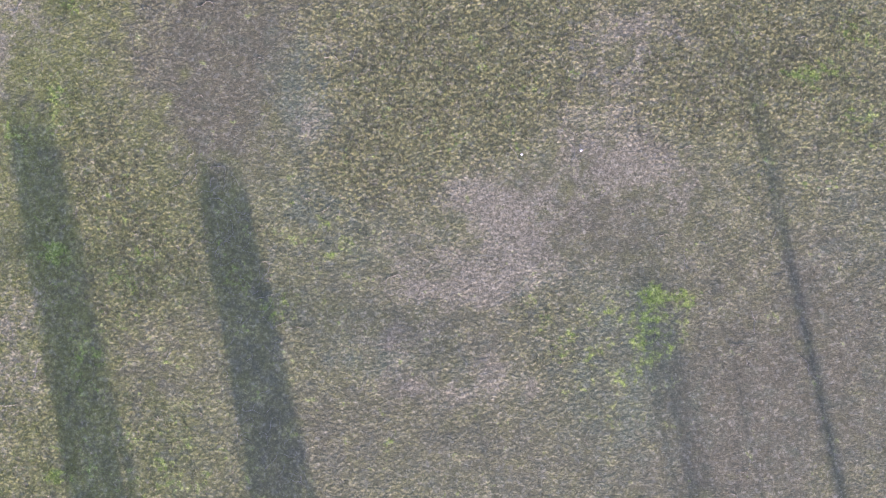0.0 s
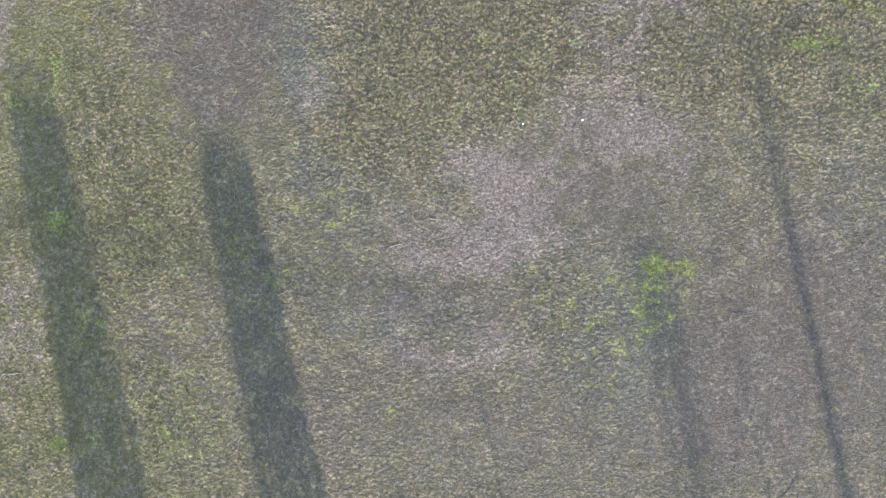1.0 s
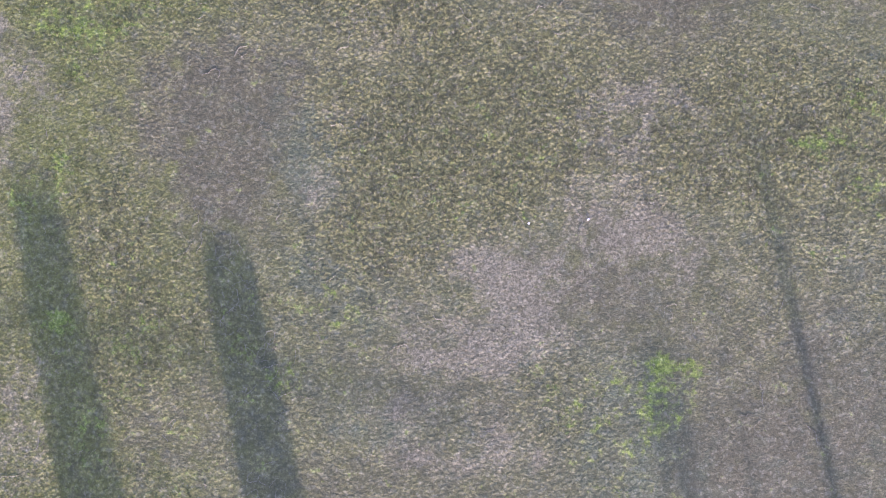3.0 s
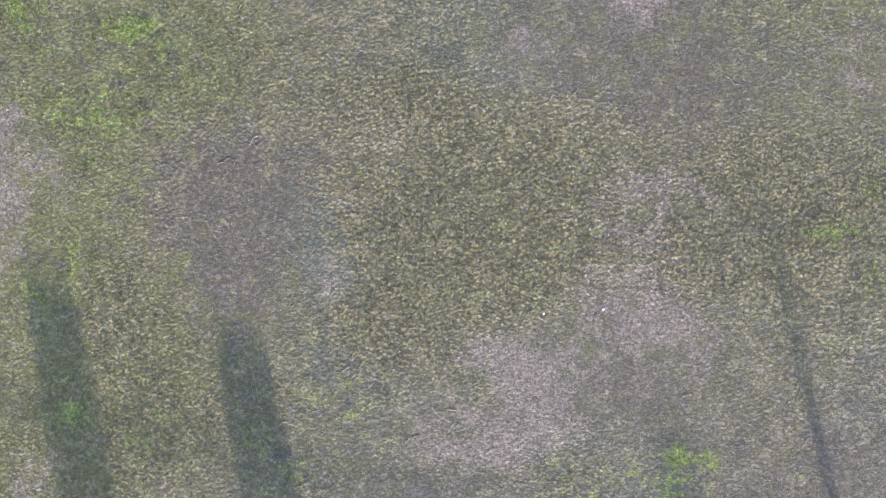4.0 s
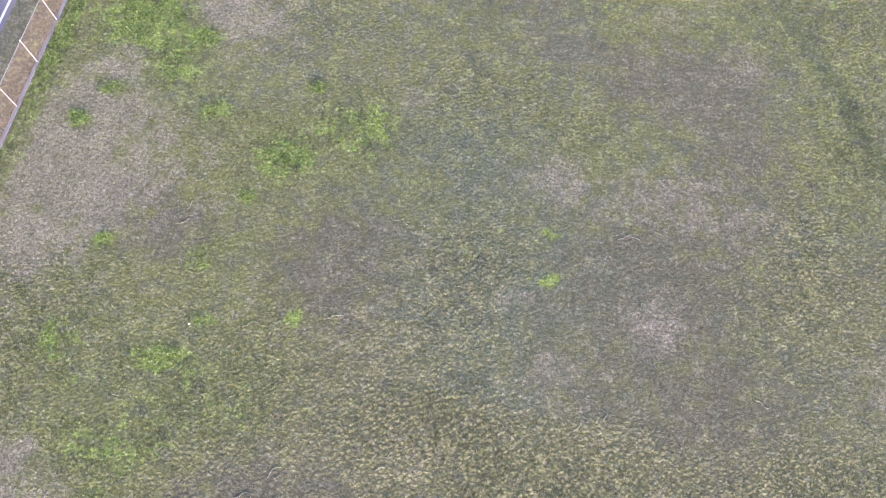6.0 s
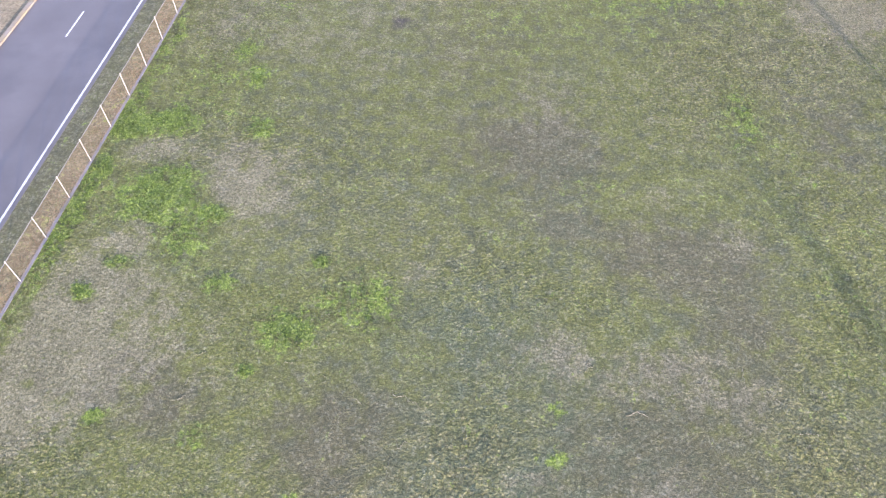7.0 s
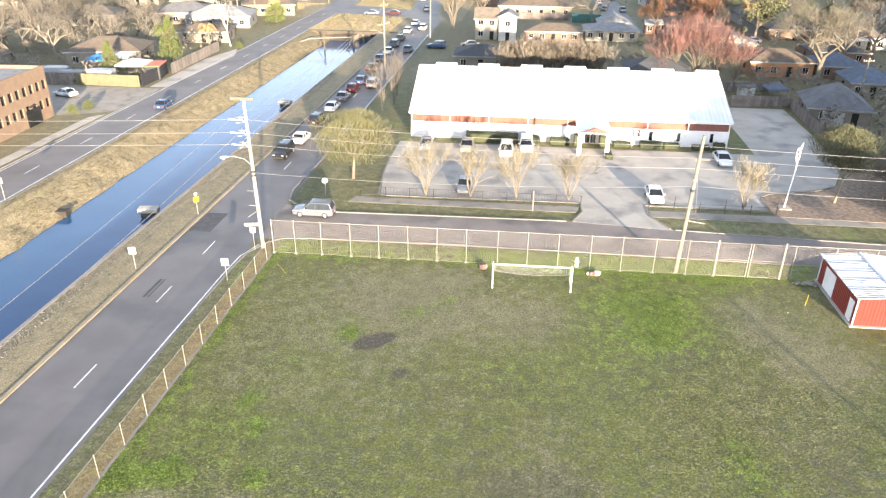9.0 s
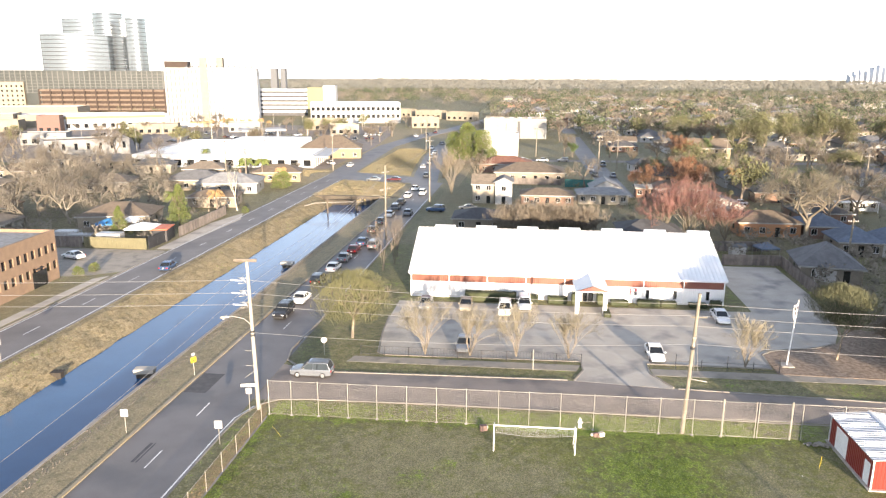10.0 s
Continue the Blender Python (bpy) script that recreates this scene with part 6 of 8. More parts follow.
def branches(seed, height, spread, forks, depth, first=0.25, bend=0.35, thick=0.022, rise=0.5):
    """Limbs and twig tips of a bare tree. Returns the wood and the places of the tips."""
    r = random.Random(seed)
    wood, tips = Shape(), []

    def grow(p, d, length, rad, level):
        steps = 3 if level < 2 else (2 if level < depth else 1)
        pts, q = [p], p
        for _ in range(steps):
            d = (d + Vector((r.uniform(-1, 1), r.uniform(-1, 1), r.uniform(-0.4, 0.9) * rise)) * bend * 0.45).normalized()
            q = q + d * length / steps
            pts.append(q)
        wood.tube(pts, [rad * (1 - 0.45 * k / steps) for k in range(steps + 1)], 7 if level == 0 else (5 if level < 3 else 3), False)
        if level == depth:
            tips.append((q, d))
            return
        if level >= 2:
            tips.extend([(pts[1], d), (pts[-1], d)])
        for _ in range(forks if level else forks + 1):
            turn = r.uniform(0, math.tau)
            open_ = r.uniform(0.35, 0.8) * spread
            a = d.cross(Vector((math.cos(turn), math.sin(turn), 0.3))).normalized()
            e = (d * math.cos(open_) + a * math.sin(open_)).normalized()
            at = q if r.random() < 0.6 else pts[-2].lerp(q, r.random())
            grow(at, e, length * r.uniform(0.62, 0.85), rad * 0.56, level + 1)

    grow(Vector((0, 0, -0.1)), Vector((r.uniform(-0.06, 0.06), r.uniform(-0.06, 0.06), 1)), height * first, height * thick, 0)
    top = max(v[2] for v in wood.v)
    k = height / top
    wood.v = [(x * k, y * k, z * k) for x, y, z in wood.v]
    return wood, [(p * k, d) for p, d in tips]


def sprays(tips, seed, count, length, width, droop=0.0, wide=0.9):
    """Fine twigs, each a thin tapering sliver."""
    r = random.Random(seed)
    s = Shape()
    for p, d in tips:
        for _ in range(count):
            e = (d + Vector((r.gauss(0, wide), r.gauss(0, wide), r.gauss(0.15, wide * 0.7) - droop))).normalized()
            ln = length * r.uniform(0.5, 1.2)
            a = e.cross(Vector((0, 0, 1)) if abs(e.z) < 0.9 else Vector((1, 0, 0))).normalized() * width
            q = p + e * ln
            s.add([p - a, p + a, q], [(0, 1, 2)])
    return s


def leafage(tips, seed, count, spread, size, flat=1.0):
    """Leaves round the tips, each a small bent card."""
    r = random.Random(seed)
    s = Shape()
    for p, d in tips:
        for _ in range(count):
            c = p + Vector((r.gauss(0, spread), r.gauss(0, spread), r.gauss(0, spread * 0.7 * flat)))
            n = Vector((r.gauss(0, 1), r.gauss(0, 1), r.gauss(0.4, 1))).normalized()
            a = n.orthogonal().normalized() * size * r.uniform(0.6, 1.3)
            b2 = n.cross(a).normalized() * size * r.uniform(0.5, 0.9)
            s.add([c - a, c + b2 * 1.6 + n * size * 0.2, c + a], [(0, 1, 2)])
    return s


def tree(name, wood, crown, bark, crown_mat, label, category="tree", group=""):
    t = thing(name, 0, 0, 0, 0, label, category, group)
    part("trunk", wood, bark, t, "trunk and limbs", smooth=True)
    part("crown", crown, crown_mat, t)
    return t


def bare(seed, h, spread=0.9, mat=TWIG_GREY, bark=BARK, label="bare winter tree with fine grey twigs", forks=3, depth=5, count=4, length=0.09, width=0.012, first=0.17, bend=0.45, thick=0.015, group=""):
    wood, tips = branches(seed, h, spread, forks, depth, first, bend, thick)
    return tree("bare_tree", wood, sprays(tips, seed, count, h * length, width), bark, mat, label, "tree", group)


def leafy(seed, h, spread=0.9, mat=LEAF_OLIVE, label="evergreen tree with olive leaves", depth=4, count=12, puff=0.07, size=0.16, first=0.28, bark=BARK, group="", thick=0.024):
    wood, tips = branches(seed, h, spread, 3, depth, first, 0.3, thick)
    return tree("leafy_tree", wood, leafage(tips, seed, count, h * puff, size), bark, mat, label, "tree", group)


def full_crown(seed, h, radius, low, outline, count, size, mat, label, bark=BARK):
    """A tree with a full crown: leaves thickest towards the outline, broken up by lumps and gaps. outline: cone, dome or ball."""
    r = random.Random(seed)
    wood, tips = branches(seed, h * 0.9, 1.0, 3, 4, max(low / h, 0.1), 0.3, 0.016)
    wide = max(math.hypot(v[0], v[1]) for v in wood.v)
    wood.v = [(x * radius * 0.85 / wide, y * radius * 0.85 / wide, z) for x, y, z in wood.v]
    s = Shape()
    lumps = [(r.uniform(0, math.tau), r.uniform(0, 1), r.uniform(0.75, 1.15)) for _ in range(26)]
    made = 0
    while made < count:
        a, f = r.uniform(0, math.tau), r.random()
        reach = {"cone": (1 - f) ** 0.8 + 0.08, "dome": math.sqrt(max(0, 1 - f ** 2.4)), "ball": math.sqrt(max(0.0, 1 - (2 * f - 1) ** 2))}[outline]
        k = max(w * math.exp(-((math.remainder(a - la, math.tau)) ** 2 * 3 + (f - lf) ** 2 * 30)) for la, lf, w in lumps)
        if k < 0.35 and r.random() < 0.7:
            continue
        rho = radius * reach * (0.55 + 0.5 * k) * r.random() ** 0.35
        c = Vector((rho * math.cos(a), rho * math.sin(a), low + (h - low) * f * (0.9 + 0.12 * k)))
        n = Vector((r.gauss(0, 1), r.gauss(0, 1), r.gauss(0.4, 1))).normalized()
        u1 = n.orthogonal().normalized() * size * r.uniform(0.6, 1.3)
        u2 = n.cross(u1).normalized() * size * r.uniform(0.8, 1.4)
        s.add([c - u1, c + u2, c + u1], [(0, 1, 2)])
        made += 1
    return tree("leafy_tree", wood, s, bark, mat, label)


def vase(seed, h, label, mat=TWIG_TAN, lean=(0.16, 0.42), name="crape_myrtle", width=0.011, bark=BARK_PALE, count=9, stems=7, thick=0.011, first=0.36, foot=0.0):
    """A crape myrtle: several stems fanning out from the ground."""
    r = random.Random(seed)
    wood, tips = Shape(), []
    for k in range(stems):
        a = k * math.tau / stems + r.uniform(-0.3, 0.3)
        w2, t2 = branches(seed * 10 + k, h * r.uniform(0.8, 1.0), 0.75, 2, 4, first, 0.18, thick, 0.9)
        tilt = Matrix.Translation((foot * math.cos(a) * r.random(), foot * math.sin(a) * r.random(), 0)) @ Matrix.Rotation(r.uniform(*lean), 4, Vector((-math.sin(a), math.cos(a), 0)))
        n = len(wood.v)
        wood.add([tilt @ Vector(v) for v in w2.v], w2.f)
        tips += [(tilt @ p, (tilt.to_3x3() @ d)) for p, d in t2]
    return tree(name, wood, sprays(tips, seed, count, h * 0.13, width, wide=0.6), bark, mat, label, "tree")


def place(ob, spots, jitter=3, wide=1.0):
    """Stands the built tree at the first spot and copies at the others: x, y, scale."""
    r = random.Random(jitter)
    for k, (x, y, s) in enumerate(spots):
        m = pose(x, y, 0, 0, 0, r.uniform(0, 360)) @ Matrix.Diagonal((s * wide * r.uniform(0.9, 1.1), s * wide * r.uniform(0.9, 1.1), s, 1))
        if k:
            copy_thing(ob, m)
        else:
            first = m
    ob.matrix_basis = first


def feathery(seed, h, radius, low, count, length, mat, label):
    """A broad dome of fine upright sprays over forking pale limbs."""
    r = random.Random(seed)
    wood, _ = branches(seed, h * 0.86, 1.1, 4, 4, low / h, 0.3, 0.03)
    wide = sorted(math.hypot(v[0], v[1]) for v in wood.v)[int(len(wood.v) * 0.97)]
    wood.v = [(x * radius * 0.9 / wide, y * radius * 0.9 / wide, z) if z > low else (x, y, z) for x, y, z in wood.v]
    lumps = [(r.uniform(0, math.tau), r.uniform(0.75, 1.1)) for _ in range(17)]
    tips = []
    for _ in range(count):
        a, f = r.uniform(0, math.tau), r.random()
        k = max(w * math.exp(-6 * math.remainder(a - la, math.tau) ** 2) for la, w in lumps)
        rho = radius * math.sqrt(max(0.0, 1 - f ** 3)) * (0.5 + 0.5 * min(1.0, f / 0.45)) * (0.6 + 0.4 * k) * r.random() ** 0.4
        p = Vector((rho * math.cos(a), rho * math.sin(a), low + (h - low) * f * (0.86 + 0.14 * k)))
        tips.append((p, (Vector((p.x, p.y, 1.2 * (p.z - low * 0.6)))).normalized()))
    return tree("leafy_tree", wood, sprays(tips, seed, 2, length, 0.02, wide=0.35), BARK_PALE, mat, label)


TWIG_PALE = paint("pale_pinkish_twigs", (0.30, 0.265, 0.19), (0.24, 0.21, 0.15), 0.6, 0.9, vary=0.1)
# trees of the parking lot and its verge
place(vase(3, 7.0, "bare crape myrtle with pale stems in the lot's verge", TWIG_PALE, (0.12, 0.34), count=15, width=0.009, thick=0.0095), [(-11.3, 84.0, 1.0), (-0.3, 84.4, 0.95)], 1)
place(vase(5, 6.6, "bare crape myrtle with pale stems in the lot's verge", TWIG_PALE, (0.12, 0.34), count=15, width=0.009, thick=0.0095), [(-5.9, 84.2, 1.0), (6.0, 84.6, 0.95), (26.3, 84.0, 1.0)], 2)
place(feathery(11, 8.5, 7.9, 2.7, 8200, 0.6, LEAF_CORNER, "round tree with a dome of thin olive sprays"), [(-21.4, 88.8, 1.0)])
place(feathery(12, 9.2, 4.9, 4.6, 7000, 0.5, LEAF_DARK, "spreading evergreen tree with a pale trunk in the mulch bed"), [(38.0, 87.6, 1.0)])
place(bare(13, 5.4, 1.2, TWIG_GREY, BARK_PALE, "low spreading bare shrub in the mulch bed", 3, 5, 12, 0.14, 0.012, 0.12), [(44.4, 89.0, 1.0), (47.5, 93, 1.1)])
place(vase(14, 9.0, "slim bare tree with tan twigs beside the road", TWIG_TAN, (0.06, 0.2), "bare_tree", 0.007, BARK, 5, 5, 0.006), [(-23.2, 121, 1.0), (-22.0, 125.5, 1.1), (-22.4, 131, 0.85)])
place(vase(15, 13.0, "tall bare tree with a fan of tan twigs", TWIG_TAN, (0.08, 0.34), "bare_tree", 0.02, BARK_PALE, 8), [(-18.5, 203, 1.0), (-12.0, 222, 0.8)])
# the tan thicket behind the hall
place(vase(7, 7.6, "dense reddish-tan leafless thicket behind the hall", TWIG_TAN, (0.02, 0.3), "bare_thicket", 0.018, BARK, 8, 10, 0.006, 0.16, 1.4), [(-2.8 + 1.55 * k, 141 + (k % 3) * 1.6, 1.0 + 0.16 * math.sin(0.26 * k + 0.3) + 0.05 * (k % 3)) for k in range(12)])
# red maples
place(vase(17, 11.0, "maple with red spring buds and pale stems", BUD_RED, (0.1, 0.5), "red_maple", 0.017, BARK_MID, 12, 9, 0.009, 0.28), [(30.0, 151, 0.95), (35.2, 153, 1.05), (39.6, 155, 0.95), (32.5, 161, 0.95), (37.5, 164, 1.0), (42.6, 152, 0.7)])
place(bare(18, 11.5, 0.8, BUD_RUST, BARK, "tree with rust-brown leaves", 3, 5, 14, 0.09, 0.035, 0.2), [(41, 196, 1.0), (47, 201, 1.05), (36, 203, 0.9), (55, 268, 1.1)])
# the great bare tree
place(bare(19, 15.0, 1.15, TWIG_OLIVE, BARK_MID, "wide bare tree with heavy grey-tan limbs", 3, 5, 9, 0.075, 0.012, 0.14, 0.5, 0.009), [(58.6, 152, 1.0)], 4, 2.0)
place(bare(29, 12.0, 1.1, TWIG_OLIVE, BARK, "bare tree with olive-grey twigs among the gardens", 3, 5, 8, 0.085, 0.013, 0.14, 0.5, 0.014), [(70, 168, 1.0), (52, 222, 1.0), (47.5, 214, 0.9), (66, 186, 0.9), (80, 178, 1.0), (20.5, 222, 0.8)], 5, 1.25)
place(bare(30, 11.0, 0.7, BUD_PALE, BARK_WHITE, "pale-stemmed sycamore without leaves beside the road", 2, 5, 3, 0.06, 0.012, 0.3, 0.5, 0.02), [(-69.5, 173, 1.0)])
# bare trees across the canal
place(bare(20, 9.5, 1.2, TWIG_GREY, BARK_GREY, "wide bare tree with fine grey-brown twigs among the houses", 3, 5, 3, 0.085, 0.014, 0.13, 0.5, 0.012),
      [(-101, 153, 1.0), (-108, 149, 0.95), (-96, 161, 0.85), (-113, 160, 1.0), (-120, 172, 1.1), (-104, 171, 0.95), (-110, 188, 1.0), (-128, 190, 1.2), (-135, 207, 1.25), (-148, 203, 1.25), (-118, 215, 1.0), (-98, 183, 0.8), (-128, 222, 1.0), (-140, 228, 1.1), (-96, 194, 0.7), (-106, 160, 1.05), (-115, 152, 1.0), (-124, 163, 1.1), (-112, 178, 1.1), (-122, 184, 1.2), (-134, 192, 1.2), (-142, 214, 1.3), (-126, 206, 1.2), (-104, 200, 0.9), (-155, 216, 1.3), (-90, 172, 0.7), (-118, 230, 1.0)], 3, 1.3)
# evergreens across the canal
place(full_crown(22, 8.4, 2.9, 0.9, "cone", 3600, 0.15, LEAF_LIME, "bright green conical tree beside the driveway"), [(-75.1, 153.6, 1.12), (-81.7, 140.3, 0.8)])
place(full_crown(23, 5.2, 3.6, 0.3, "dome", 3200, 0.16, LEAF_LIME, "round bright green shrub beside the road"), [(-69.5, 209, 1.0), (-66.5, 170.5, 0.3), (-74.0, 113.0, 0.3), (-72.6, 115.5, 0.3)])
place(full_crown(24, 15.5, 5.2, 1.0, "ball", 7000, 0.27, LEAF_LIME, "tall bright green tree beside the road"), [(-19.5, 280, 1.0), (-13.5, 276, 0.85), (-24, 284, 0.75), (-9, 262, 0.5)])
place(leafy(25, 14.0, 1.05, LEAF_OLIVE, "broad live oak with dark olive leaves", 5, 10, 0.06, 0.22, 0.18), [(92, 318, 1.1), (108, 330, 1.25), (120, 345, 1.2), (132, 330, 1.15), (84, 372, 1.0), (104, 250, 0.7), (142, 356, 1.2), (160, 340, 1.1), (118, 228, 0.75)])
place(leafy(26, 8.5, 0.95, LEAF_GREEN, "green tree in a garden", 5, 8, 0.055, 0.17, 0.2), [(66, 292, 1.0), (75, 300, 1.1), (52, 235, 0.9), (44, 238, 0.9), (62, 240, 0.7), (86, 221, 0.8), (80, 224, 0.8), (23, 305, 0.7), (-3, 302, 0.6), (74, 212, 0.6)])


def palm(seed, h, label, mat):
    r = random.Random(seed)
    t = thing("palm_tree", 0, 0, 0, 0, label, "palm tree")
    part("trunk", Shape().tube([(0, 0, -0.1), (0.1, 0, h * 0.5), (0, 0.1, h * 0.82)], [0.28, 0.22, 0.26], 9), BARK, t)
    s = Shape()
    for k in range(60):
        a, up = r.uniform(0, math.tau), r.uniform(-1.1, 1.1)
        ln = h * r.uniform(0.22, 0.32)
        pts = []
        for j in range(5):
            f = j / 4
            e = up - 1.3 * f * f
            pts.append(Vector((math.cos(a) * ln * f, math.sin(a) * ln * f, h * 0.82 + ln * 0.7 * math.sin(e) * f)))
        side_v = Vector((-math.sin(a), math.cos(a), 0)) * 0.22
        for j in range(4):
            k0, k1 = math.sin(math.pi * (0.12 + 0.8 * j / 4)), math.sin(math.pi * (0.12 + 0.8 * (j + 1) / 4))
            dz = Vector((0, 0, -0.12))
            s.add([pts[j], pts[j] + side_v * k0 + dz, pts[j + 1] + side_v * k1 + dz, pts[j + 1], pts[j + 1] - side_v * k1 + dz, pts[j] - side_v * k0 + dz], [(0, 1, 2, 3), (0, 3, 4, 5)])
    part("fronds", s, mat, t)
    return t


place(palm(2, 7.2, "palm tree with dry golden fronds", PALM_DRY), [(-71.7, 166, 1.0), (-71.5, 214, 0.9), (62, 216, 1.15)])
place(palm(4, 9.5, "tall palm tree with green fronds", LEAF_LIME), [(-78.5, 158, 0.85), (-82.0, 214, 1.0), (-79.5, 220, 0.9), (-116, 262, 0.7)])


def hedge(x0, x1, y, h, d, label="clipped dark green hedge by the wall"):
    s = Shape().soft_box(x0, x1, y - d / 2, y + d / 2, 0.0, h * 0.92, 0.15)
    r = random.Random(int(x0 * 10))
    t = thing("hedge", 0, 0, 0, 0, label, "hedge")
    part("mass", s, HEDGE, t)
    pts = []
    for _ in range(int((x1 - x0) * 130)):
        px, py, pz = r.uniform(x0, x1), r.choice((y - d / 2, r.uniform(y - d / 2, y + d / 2), y + d / 2)), r.uniform(0.05, h)
        if abs(py - y) < d / 2 - 0.02:
            pz = h * r.uniform(0.88, 1.02)
        pts.append((Vector((px, py, pz)), Vector((0, 0, 1))))
    part("leaves", leafage(pts, 5, 1, 0.03, 0.09), HEDGE, t)
    return t


for x0, x1, h, d in ((-8.0, -0.3, 1.5, 1.4), (0.3, 3.0, 1.2, 1.2), (4.4, 7.3, 1.05, 1.2), (7.9, 9.0, 1.7, 1.0), (11.6, 12.8, 1.7, 1.0), (13.6, 16.2, 0.8, 1.1), (17.5, 20.8, 1.0, 1.2), (20.9, 23.2, 0.9, 1.1), (25.0, 27.5, 0.7, 1.1), (28.0, 29.6, 1.2, 1.0)):
    hedge(x0, x1, 106.4, h, d)
hedge(12.0, 13.0, 101.5, 0.7, 2.4, "low dark hedge beside the porch")


# ------------------------------------------------------------------ houses and buildings
ROOF_TONES = {"brown": (0.15, 0.115, 0.085), "grey": (0.14, 0.14, 0.145), "tan": (0.19, 0.155, 0.12), "dark": (0.075, 0.075, 0.08), "pale": (0.27, 0.27, 0.27), "red": (0.2, 0.09, 0.06), "blue": (0.12, 0.15, 0.2)}
WALL_TONES = {"orange": (0.40, 0.20, 0.10), "white": (0.46, 0.445, 0.42), "cream": (0.31, 0.275, 0.22), "brick": (0.20, 0.12, 0.085), "beige": (0.24, 0.205, 0.16), "grey": (0.24, 0.24, 0.235), "yellow": (0.25, 0.20, 0.125), "blue": (0.42, 0.48, 0.53)}
ROOFS = {k: paint("shingles_" + k, c, tuple(v * 0.75 for v in c), 1.3, 0.92, bump=0.02, fine=5, dirt=tuple(v * 0.6 for v in c), dirt_scale=0.5) for k, c in ROOF_TONES.items()}
WALLS = {k: paint("wall_" + k, c, tuple(v * 0.88 for v in c), 0.8, 0.85, bump=0.006, fine=9, dirt=tuple(v * 0.72 for v in c), dirt_scale=0.5) for k, c in WALL_TONES.items()}


TRIM = paint("weathered_white_trim", (0.30, 0.295, 0.28), (0.25, 0.245, 0.23), 1.0, 0.7)


def house(x, y, turn, w, d, h, wall, roof, style="hip", label="", rise=None, windows=3, chimney=False, porch=False):
    """A house on its centre; its front looks along local -y."""
    rise = rise or 0.22 * d
    t = thing("house", x, y, 0, turn, label or f"single-storey house with {wall} walls and a {roof} shingle roof", "house")
    a, b2, o = w / 2, d / 2, 0.45
    wl = Shape().box(-a, a, -b2, b2, -0.1, h)
    if style == "gable":
        for s in (-a, a - 0.15):
            wl.add([(s, -b2, h), (s + 0.15, -b2, h), (s + 0.15, b2, h), (s, b2, h), (s, 0, h + rise - 0.12), (s + 0.15, 0, h + rise - 0.12)], [(0, 3, 4), (1, 5, 2), (0, 4, 5, 1), (3, 2, 5, 4)])
    elif style == "front":
        for s in (-b2, b2 - 0.15):
            wl.add([(-a, s, h), (-a, s + 0.15, h), (a, s + 0.15, h), (a, s, h), (0, s, h + rise - 0.12), (0, s + 0.15, h + rise - 0.12)], [(0, 3, 4), (1, 5, 2), (0, 4, 5, 1), (3, 2, 5, 4)])
    part("wall", wl, WALLS[wall], t)
    e, zb = 0.18, h - 0.05
    corners = [(-a - o, -b2 - o, zb), (a + o, -b2 - o, zb), (a + o, b2 + o, zb), (-a - o, b2 + o, zb)]
    if style == "hip":
        k = max(a - b2, 0.3) if a > b2 else 0.3
        ridge = [(-k, 0, h + rise), (k, 0, h + rise)] if a >= b2 else [(0, -(b2 - a + 0.3), h + rise), (0, b2 - a + 0.3, h + rise)]
    elif style == "gable":
        ridge = [(-a - o, 0, h + rise), (a + o, 0, h + rise)]
    else:
        ridge = [(0, -b2 - o, h + rise), (0, b2 + o, h + rise)]
    up = [(px, py, pz + e) for px, py, pz in corners + ridge]
    if a >= b2 and style != "front":
        tops = [(6 + 0, 6 + 1, 6 + 5, 6 + 4), (6 + 1, 6 + 2, 6 + 5), (6 + 2, 6 + 3, 6 + 4, 6 + 5), (6 + 3, 6 + 0, 6 + 4)]
        if style == "gable":
            tops = [tops[0], tops[2]]
    else:
        tops = [(6 + 0, 6 + 1, 6 + 4), (6 + 1, 6 + 2, 6 + 5, 6 + 4), (6 + 2, 6 + 3, 6 + 5), (6 + 3, 6 + 0, 6 + 4, 6 + 5)]
        if style == "front":
            tops = [tops[1], tops[3]]
    rim = [(0, 1, 7, 6), (1, 2, 8, 7), (2, 3, 9, 8), (3, 0, 6, 9)] if style == "hip" else []
    under = [(3, 2, 1, 0)] if style == "hip" else ([(4, 5, 1, 0), (3, 2, 5, 4), (0, 1, 7, 6), (2, 3, 9, 8), (0, 6, 10, 4), (3, 4, 10, 9), (1, 5, 11, 7), (2, 8, 11, 5)] if style == "gable" else
                                                 [(4, 1, 2, 5), (0, 4, 5, 3), (1, 2, 8, 7), (3, 0, 6, 9), (0, 6, 10, 4), (1, 4, 10, 7), (2, 5, 11, 8), (3, 9, 11, 5)])
    rf = part("roof", Shape().add(corners + ridge + up, tops + rim + under), ROOFS[roof], t)
    part("fascia", Shape().box(-a - o, a + o, -b2 - o - 0.03, -b2 - o, zb - 0.08, zb + 0.2) if style != "front" else Shape().tube([corners[0], (0, -b2 - o, h + rise), corners[1]], 0.12, 4), TRIM, t)
    if chimney:
        part("chimney", Shape().soft_box(a * 0.3, a * 0.3 + 0.7, -0.35, 0.35, h + rise * 0.5, h + rise + 1.0, 0.04), WALLS["brick"], rf)
    n = max(windows, 1)
    storeys = 2 if h > 4.5 else 1
